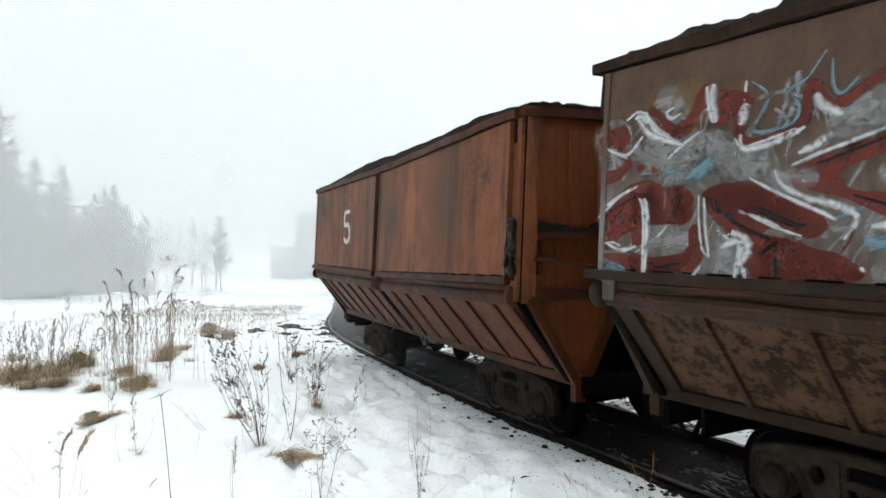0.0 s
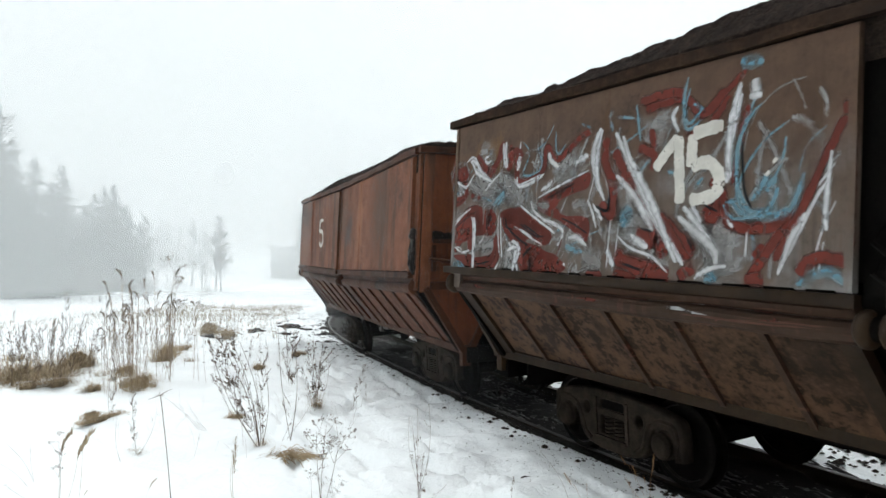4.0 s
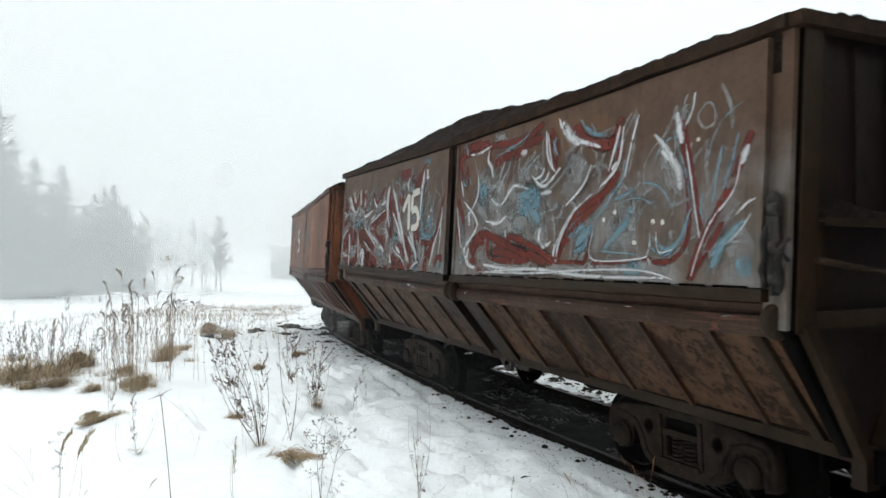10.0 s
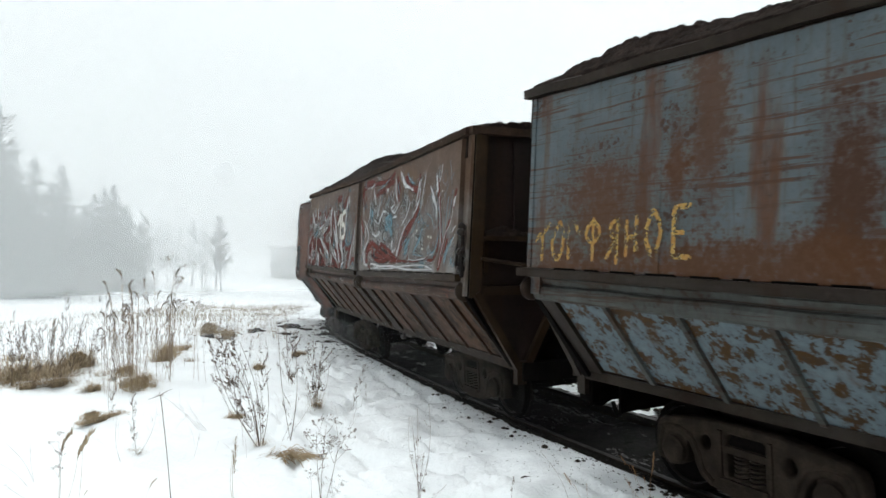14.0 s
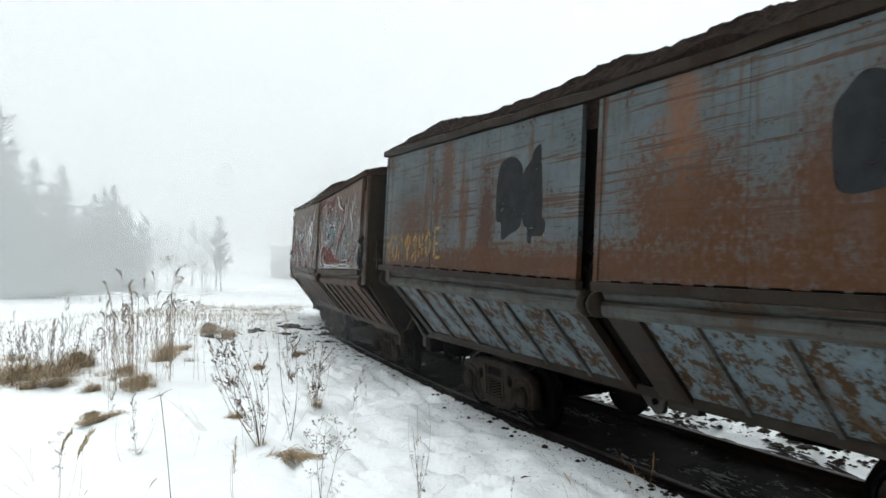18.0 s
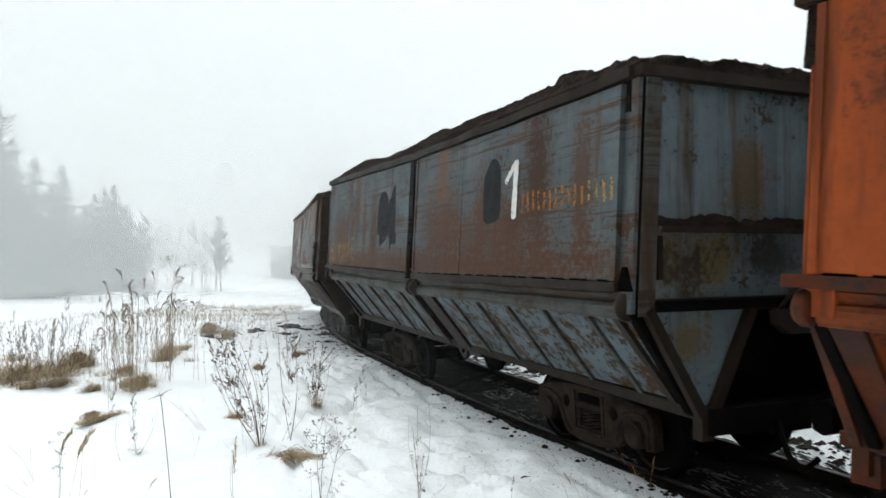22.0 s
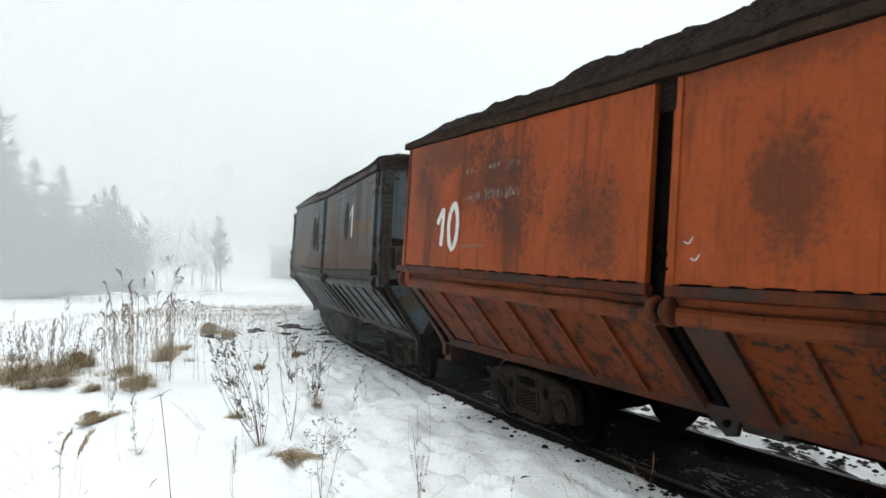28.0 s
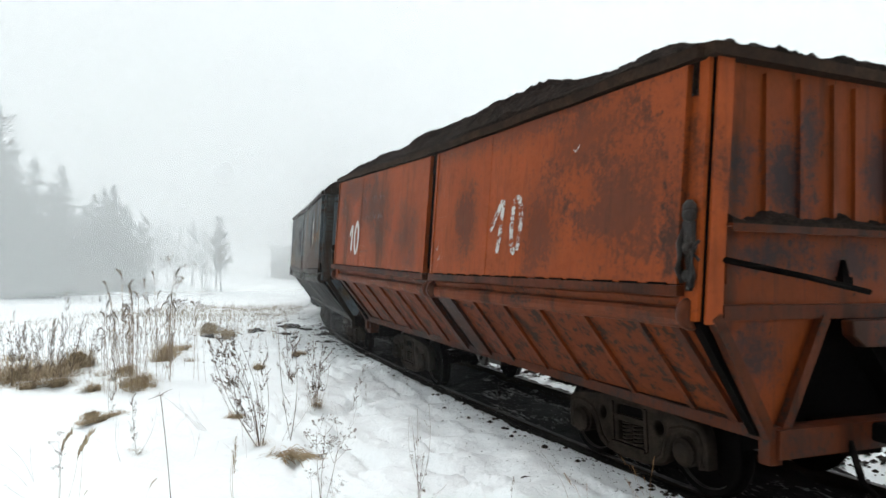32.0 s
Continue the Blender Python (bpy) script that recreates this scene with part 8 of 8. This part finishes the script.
    for kind, x, y, h, lean in (("reed", -6.92, 15.10, 2.19, -2), ("reed", -6.70, 14.74, 1.95, -12), ("reed", -6.60, 14.67, 1.81, 3), ("reed", -7.07, 15.28, 1.71, -5), ("reed", -6.79, 15.19, 1.97, -2),
        ("reed", -6.55, 14.87, 1.71, 2), ("reed", -7.19, 15.34, 1.18, -5), ("reed", -6.32, 14.25, 1.43, -6), ("reed", -7.16, 15.83, 1.41, 3), ("reed", -6.93, 17.05, 2.14, -3),
        ("reed", -6.85, 16.73, 1.96, -5), ("reed", -6.70, 16.69, 1.66, 0), ("reed", -6.90, 16.58, 1.55, -4), ("reed", -6.38, 16.03, 1.40, 2), ("reed", -7.14, 16.91, 1.58, -3),
        ("reed", -6.55, 15.04, 1.22, -3), ("reed", -6.27, 16.22, 2.09, 4), ("umbel", -6.35, 16.22, 2.10, 1), ("umbel", -8.22, 22.13, 1.91, 21), ("umbel", -7.62, 20.22, 1.13, 6),
        ("umbel", -7.36, 15.26, 0.74, 2), ("umbel", -7.42, 15.71, 0.76, 5), ("herb", -10.83, 20.16, 1.48, -2), ("herb", -10.76, 19.79, 0.92, -7), ("herb", -10.71, 20.17, 0.61, 6),
        ("reed", -10.10, 16.44, 1.22, -3), ("herb", -10.13, 16.83, 0.95, 4), ("herb", -10.63, 16.93, 1.10, -3), ("wand", -10.43, 17.09, 0.90, 5), ("herb", -9.57, 16.92, 0.89, 4),
        ("herb", -9.60, 16.61, 0.75, -8), ("herb", -9.38, 16.95, 0.84, 11), ("herb", -9.24, 16.57, 1.07, 4), ("herb", -9.90, 16.89, 0.57, 17), ("herb", -8.64, 16.71, 1.08, 4),
        ("wand", -8.88, 17.59, 0.86, 5), ("herb", -9.70, 16.33, 0.71, -22), ("herb", -9.78, 15.82, 0.58, 10), ("herb", -6.25, 15.58, 0.71, 12), ("herb", -6.24, 15.94, 0.78, 9),
        ("herb", -4.99, 10.48, 0.86, 2), ("herb", -4.91, 10.41, 0.46, -5), ("wand", -3.86, 8.35, 0.56, -9), ("spike", -4.96, 10.53, 0.68, 2), ("herb", -3.79, 8.63, 0.75, 1),
        ("wand", -3.78, 8.67, 0.61, 17), ("herb", -3.79, 8.61, 0.36, -9), ("bare", -2.68, 6.89, 1.16, -2), ("wand", -3.50, 10.00, 0.65, -40), ("wand", -3.43, 9.94, 0.57, -43),
        ("wand", -3.36, 9.94, 0.51, -40), ("herb", -3.38, 9.90, 0.20, -34), ("oat", -3.76, 6.92, 0.61, 14), ("oat", -3.62, 6.90, 0.65, 8), ("oat", -3.83, 6.95, 0.61, 1),
        ("umbel", -3.83, 6.95, 0.65, 1), ("oat", -2.94, 6.87, 0.24, 16), ("oat", -3.52, 6.81, 0.16, 10), ("wand", -4.48, 7.51, 0.41, -46), ("wand", -4.47, 7.61, 0.52, -29),
        ("wand", -4.47, 7.63, 0.42, -6), ("wand", -4.37, 7.23, 0.29, -57), ("wand", -4.33, 7.21, 0.23, -60), ("spike", -2.03, 6.79, 0.68, 0), ("spike", -1.99, 6.71, 0.57, -4),
        ("herb", -2.45, 9.21, 1.53, -27), ("herb", -2.44, 9.21, 1.52, -21), ("wand", -2.45, 9.23, 1.39, -17), ("herb", -2.43, 9.22, 1.47, -10), ("wand", -2.43, 9.26, 1.38, -5),
        ("herb", -2.41, 9.26, 1.11, 3), ("wand", -2.40, 9.26, 1.05, -10), ("herb", -2.45, 9.21, 1.09, -22), ("wand", -2.65, 9.23, 0.69, -14), ("herb", -2.39, 9.30, 0.73, -8),
        ("herb", -2.42, 9.22, 0.74, -25), ("wand", -2.12, 9.43, 0.75, 27), ("wand", -2.17, 9.42, 0.64, 17), ("herb", -2.07, 9.40, 1.45, 0), ("wand", -2.06, 9.44, 1.51, -5),
        ("herb", -3.03, 13.75, 1.15, 1), ("herb", -2.98, 13.73, 0.69, -15), ("wand", -2.92, 13.66, 0.64, 10), ("herb", -3.09, 13.83, 0.46, -23), ("herb", -2.08, 11.29, 1.26, 0),
        ("herb", -2.06, 11.34, 1.16, 7), ("herb", -2.12, 11.34, 1.05, -4), ("herb", -2.04, 11.41, 0.89, 12), ("herb", -2.07, 11.30, 0.80, 3), ("herb", -2.15, 11.37, 0.67, -9),
        ("herb", -2.05, 11.57, 0.53, 5), ("herb", -2.13, 11.51, 0.34, -8), ("wand", -1.99, 11.37, 0.37, 18), ("wand", -2.13, 11.15, 0.38, -18), ("wand", -2.12, 11.26, 0.39, -47),
        ("wand", -1.36, 10.09, 0.30, 27), ("wand", -1.37, 10.08, 0.20, -35), ("herb", -1.35, 10.43, 0.55, 5), ("herb", -1.59, 12.41, 0.79, 18), ("wand", -1.38, 11.86, 0.34, 25),
        ("bare", -1.36, 10.06, 0.25, 34), ("herb", -1.37, 12.47, 0.30, -4), ("umbel", -1.20, 6.86, 0.82, 5), ("umbel", -1.19, 6.85, 0.77, -7), ("umbel", -1.17, 6.84, 0.79, 12),
        ("umbel", -1.31, 6.94, 0.32, 0), ("umbel", -1.13, 6.85, 0.31, 21), ("umbel", -1.13, 7.18, 0.32, -2), ("umbel", -1.21, 6.87, 0.36, -2), ("dock", -0.23, 6.84, 0.88, -3),
        ("wand", -0.26, 7.41, 0.90, 11), ("wand", -0.27, 7.52, 0.84, 3), ("wand", -0.28, 7.61, 0.68, -13), ("dock", -0.22, 6.84, 0.58, 4), ("dock", -0.18, 6.86, 0.33, 42),
        ("herb", -7.54, 22.23, 0.72, -4), ("herb", -7.17, 22.22, 0.85, 6), ("herb", -6.99, 22.49, 0.77, 7), ("herb", -6.69, 22.24, 0.67, 5), ("wand", -4.92, 16.94, 0.66, 8),
        ("herb", -4.63, 16.62, 0.69, 6), ("herb", -4.25, 16.11, 0.52, 3), ("herb", -4.35, 17.41, 0.57, -7), ("wand", -4.12, 13.10, 0.54, -11), ("wand", -3.84, 12.37, 0.71, -23),
        ("herb", -3.34, 11.03, 0.72, -22), ("wand", -3.31, 11.24, 0.74, -11), ("wand", -4.72, 13.92, 0.79, -2), ("herb", -1.16, 15.26, 0.28, 27), ("wand", -0.68, 13.15, 0.32, 4),
        ("herb", 0.67, 6.86, 0.33, 0), ("wand", 1.23, 6.72, 0.59, -24), ("ginger", 1.34, 6.71, 0.34, -29), ("ginger", 1.43, 6.88, 0.19, 0), ("ginger", 2.15, 7.78, 0.32, -32),
        ("ginger", 2.49, 8.39, 0.34, 7), ("ginger", 2.11, 7.31, 0.35, -20), ("ginger", 2.14, 7.22, 0.41, 2), ("ginger", 2.02, 7.20, 0.24, -32), ("ginger", 1.92, 7.05, 0.20, -13),
        ("ginger", 2.14, 7.31, 0.21, -11), ("bare", 0.80, 8.20, 0.18, 66), ("wand", -6.39, 12.65, 0.42, -14), ("umbel", -5.77, 15.53, 0.63, 6), ("wand", -11.77, 22.42, 0.73, 7),
        ("herb", -8.45, 23.53, 0.60, 18)):
        weed(kind, x, y, h, rng.uniform(-50, 50) if kind in ("reed", "oat") else rng.uniform(0, 360), lean, clump if kind == "reed" and x > -8 else None, rng.randrange(4))
    for i in range(46):
        near = i % 5 < 3
        weed("reed", rng.gauss(-5.85 if near else -5.55, 0.22), rng.gauss(12.9 if near else 14.0, 0.3), rng.uniform(0.9, 1.75), rng.uniform(-50, 50), rng.gauss(0, 6), clump, i)
    # twigs that stand in the brown clumps of the bank
    for i in range(44):
        weed("herb" if i % 4 else "wand", rng.uniform(-9.0, -7.2), rng.uniform(13.1, 15.2), rng.uniform(0.5, 1.15), rng.uniform(0, 360), rng.gauss(0, 10), None, i)
    # thin scattered stalks farther up the field
    for i in range(34):
        weed("wand" if i % 3 else "herb", rng.uniform(-9.0, -3.0), rng.uniform(13.5, 22), rng.uniform(0.2, 0.55), rng.uniform(0, 360), rng.gauss(0, 12), None, i)
    for i in range(26):
        weed("wand", rng.uniform(-4.3, -1.2), rng.uniform(8.6, 12.2), rng.uniform(0.12, 0.35), rng.uniform(0, 360), rng.gauss(0, 22), None, i)


def far_grass():
    """A pale belt of dry grass across the far field."""
    rng = random.Random(8)
    bm = fresh()
    for i in range(5200):
        if rng.random() < 0.75:
            x, y = rng.uniform(-15.5, -5.5), rng.uniform(30, 46)
        else:
            x, y = rng.uniform(-16, -5), rng.uniform(22, 34)
        s, left = line_place(x, y)
        if left[0] < 2.6:
            continue
        blade(bm, (x, y, 0), rng.uniform(0, math.tau), 0.16 + 0.45 * rng.random() ** 1.6, 0.018, rng.uniform(0.3, 1.0), 2)
    v = [q for q in bm.verts]
    zs = ground_z([q.co.x for q in v], [q.co.y for q in v])
    for q, z in zip(v, zs):
        q.co.z += float(z)
    tagged(part("dry_grass", bm, M_STRAW), "pale dry grass over the far snow field", "grass", kind="stuff")


# ---- trees in the mist ----
def spruce(h, seed):
    rng = random.Random(seed)
    tr, cr = fresh(), fresh()
    tube(tr, [(0, 0, -0.3), (0.02 * h, 0, h * 0.5), (0, 0, h)], [0.016 * h, 0.010 * h, 0.002 * h], 7)
    z = 0.06 * h
    while z < h * 0.99:
        f = 1 - z / h
        reach = h * 0.27 * f ** 0.7 * rng.uniform(0.75, 1.15) + 0.08
        for k in range(rng.randrange(8, 13)):
            g = rng.uniform(0, math.tau)
            ln = reach * rng.uniform(0.45, 1.2)
            zb = z + h * rng.uniform(-0.07, 0.07) * f
            d = Vector((math.cos(g), math.sin(g), 0))
            n = max(3, int(ln / 0.20))
            for m in range(n):
                a = (m + 0.6) / n
                p = d * ln * a + Vector((0, 0, zb - 0.34 * ln * a + 0.16 * ln * a * a))
                for side in (-1, 1):
                    e = (d * 0.4 + Vector((-d.y, d.x, 0)) * side * rng.uniform(0.5, 1.0) + Vector((0, 0, rng.uniform(-0.75, 0.05)))) * (0.17 + 0.24 * ln * (1 - 0.6 * a)) * rng.uniform(0.6, 1.1)
                    wd = d * (0.05 + 0.05 * rng.random())
                    cr.faces.new((cr.verts.new(p - wd), cr.verts.new(p + wd), cr.verts.new(p + e + wd * 0.3)))
        z += h * rng.uniform(0.012, 0.022)
    return mesh_of("trunk", tr, M_BARK), mesh_of("crown", cr, M_SPRUCE)


def bare_tree(h, seed, wide=0.3, twigs=1.0):
    rng = random.Random(seed)
    tr, cr = fresh(), fresh()
    pts = sprig(tr, (0, 0, -0.3), (rng.gauss(0, 0.03) * h, rng.gauss(0, 0.03) * h, h), 0.013 * h, 0.002 * h, 0.02, rng, 7, 6)
    for i in range(int(75 * twigs)):
        a = rng.uniform(0.18, 0.96)
        p = Vector((0, 0, 0)).lerp(pts[-1], a)
        g = rng.uniform(0, math.tau)
        ln = h * wide * (1.05 - a) * rng.uniform(0.6, 1.2) + 0.04 * h
        q = p + Vector((math.cos(g) * 0.7, math.sin(g) * 0.7, rng.uniform(0.5, 0.95))) * ln
        sprig(cr, p, q, 0.0026 * h, 0.0014 * h, 0.10, rng, 3, 4)
        for m in range(9):
            c = p.lerp(q, rng.uniform(0.25, 1))
            g2 = g + rng.gauss(0, 1.0)
            e = c + Vector((math.cos(g2) * 0.6, math.sin(g2) * 0.6, rng.uniform(0.1, 0.9))) * ln * rng.uniform(0.2, 0.45)
            sprig(cr, c, e, 0.0016 * h, 0.0010 * h, 0.1, rng, 2, 3)
            for u in range(3):
                t0 = c.lerp(e, rng.uniform(0.3, 1))
                sprig(cr, t0, t0 + Vector((rng.gauss(0, 0.5), rng.gauss(0, 0.5), rng.uniform(-0.3, 0.6))) * ln * 0.20, 0.0013 * h, 0.0009 * h, 0.1, rng, 1, 3)
    return mesh_of("trunk", tr, M_BARK), mesh_of("branches", cr, M_TWIG)


def stand(name, meshes, x, y, size, turn, label, category, group):
    z = float(ground_z(x, y)[0])
    root = tagged(new(name, None), label, category, group)
    root.matrix_world = pose(x, y, z, 0, 0, turn) @ Matrix.Scale(size, 4)
    for me in meshes:
        o = new(me.name.split(".")[0], me)
        o.parent = root
    return root


def forest():
    rng = random.Random(77)
    kinds = [spruce(10.0, 100 + i) for i in range(4)]

    def tree_at(px, top, dist):
        # px: sideways share of the distance, top: height over the eye as a share of it
        x, y = px * dist, dist
        z = float(ground_z(x, y)[0])
        h = EYE[2] + top * dist - z
        stand("spruce", rng.choice(kinds), x, y, h / 10.0, rng.uniform(0, 360), "dark spruce tree fading into the mist", "tree", "spruces")
    for px, top, dist in ((-0.615, 0.135, 44), (-0.585, 0.125, 47), (-0.560, 0.09, 43), (-0.635, 0.10, 41), (-0.66, 0.14, 46), (-0.70, 0.12, 45), (-0.545, 0.115, 50), (-0.60, 0.06, 39), (-0.575, 0.05, 40), (-0.53, 0.055, 46),
                          (-0.512, 0.06, 50), (-0.50, 0.075, 52), (-0.485, 0.085, 53), (-0.470, 0.088, 52), (-0.452, 0.06, 55), (-0.495, 0.03, 48), (-0.46, 0.03, 50), (-0.52, 0.02, 45), (-0.64, 0.04, 40), (-0.68, 0.05, 40), (-0.62, 0.02, 38)):
        tree_at(px, top, dist)
    bare = [bare_tree(6.0, 300 + i, 0.25) for i in range(3)]
    for px, top, dist, k in ((-0.36, 0.038, 66, 0), (-0.345, 0.034, 68, 1), (-0.318, 0.040, 62, 2), (-0.326, 0.025, 64, 0), (-0.41, 0.035, 64, 1), (-0.425, 0.045, 62, 2), (-0.395, 0.028, 68, 0), (-0.38, 0.02, 70, 1), (-0.435, 0.03, 58, 0)):
        dist *= 0.92
        x, y = px * dist, dist
        z = float(ground_z(x, y)[0])
        stand("birch", bare[k], x, y, (EYE[2] + top * dist - z) / 6.0, rng.uniform(0, 360), "bare birch tree in thick mist", "tree", "bare trees")
    tall = bare_tree(12.0, 400, 0.22, 1.4)
    for px, top, dist in ((-0.628, 0.20, 50), (-0.645, 0.17, 51)):
        x, y = px * dist, dist
        z = float(ground_z(x, y)[0])
        stand("birch", tall, x, y, (EYE[2] + top * dist - z) / 12.0, rng.uniform(0, 360), "tall bare birch among the spruces in mist", "tree", "bare trees")
    shrub = [bare_tree(1.6, 500 + i, 0.75, 0.9) for i in range(3)]
    for i in range(44):
        d = rng.uniform(42, 66) if i < 30 else rng.uniform(40, 46)
        px = rng.uniform(-0.68, -0.42) if i < 30 else rng.uniform(-0.68, -0.44)
        x, y = px * d, d
        stand("shrub", rng.choice(shrub), x, y, rng.uniform(0.5, 1.15), rng.uniform(0, 360), "leafless shrub at the edge of the wood", "shrub", "shrubs")


def works_building():
    """A grey works building far off in the mist: a tower block with a low annexe."""
    b = tagged(new("works_building", None), "grey industrial building almost lost in the mist", "building")
    x0, y0 = -19.0, 84.0
    z0 = float(ground_z(x0 + 3, y0)[0])

    def wing(xa, xb, ya, yb, h, rows, cols):
        bm = fresh()
        box(bm, xa, xb, ya, yb, z0 - 0.5, z0 + h)
        part("wall", bm, M_BRICK, b)
        bm = fresh()
        box(bm, xa - 0.2, xb + 0.2, ya - 0.2, yb + 0.2, z0 + h + 0.004, z0 + h + 0.25)
        part("roof", bm, M_TAR, b)
        for r in range(rows):
            for c in range(cols):
                cx, cz = xa + (xb - xa) * (c + 0.5) / cols, z0 + 1.0 + (h - 1.2) * r / max(rows, 1)
                bm = fresh()
                box(bm, cx - 0.5, cx + 0.5, ya - 0.03, ya + 0.02, cz, cz + 1.3)
                win = part("window", bm, M_PANE, b)
                bm = fresh()
                box(bm, cx - 0.58, cx + 0.58, ya - 0.12, ya - 0.03, cz - 0.1, cz - 0.01)
                part("sill", bm, M_BRICK, win)
    wing(x0 - 1.7, x0 + 1.1, y0, y0 + 8, 3.6, 1, 2)
    wing(x0 + 1.1, x0 + 12.0, y0 + 1.0, y0 + 12, 7.6, 2, 5)
    wing(x0 + 12.0, x0 + 20.0, y0 + 2.0, y0 + 12, 5.0, 1, 4)


def sleepers():
    bm = fresh()
    box(bm, -0.11, 0.11, -1.3, 1.3, -0.30, -0.165)
    bmesh.ops.bevel(bm, geom=list(bm.edges), offset=0.012, segments=1, affect="EDGES")
    me = mesh_of("sleeper", bm, M_WOOD)
    track = tagged(new("sleepers", None), "old black wooden sleepers sunk in the mud", "sleepers", kind="structure")
    for i in range(70):
        s = -14 + 0.58 * i
        x, y = on_line(s)
        o = new("sleeper", me)
        o.parent = track
        o.matrix_world = pose(float(x), float(y), float(rise(s)), 0, 0, 90 - math.degrees(float(np.interp(s, S, HEAD)))) @ pose(0, 0, 0, math.degrees(CANT))


snow_streaks()
dusted_snow()
scatter_soil()
plants()
far_grass()
forest()
works_building()
sleepers()


def motions():
    """The train creeps off along the bend; the bogies follow the rails and the wheels roll."""
    times = [0.5 * i for i in range(65)]
    for wagon, load, bogies, offset, lean in TRAIN:
        rows = [(t, body_pose(run(t) + offset, lean=lean)) for t in times]
        walk(wagon, rows)
        walk(load, rows)
        for b, sets in bogies:
            at = b.location.x
            turned = []
            for t in times[::2]:
                s = run(t) + offset
                fx, fy = on_line(s + 3.459)
                bx, by = on_line(s - 3.459)
                body = math.atan2(fx - bx, fy - by)
                own = float(np.interp(s + at, S, HEAD))
                turned.append((t, leaning(lean).inverted() @ pose(at, 0, 0, 0, 0, math.degrees(body - own))))
            walk(b, turned)
            for wheels, u in sets:
                walk(wheels, [(t, pose(u, 0, 0.475, 0, math.degrees(run(t) / 0.475))) for t in times])


motions()
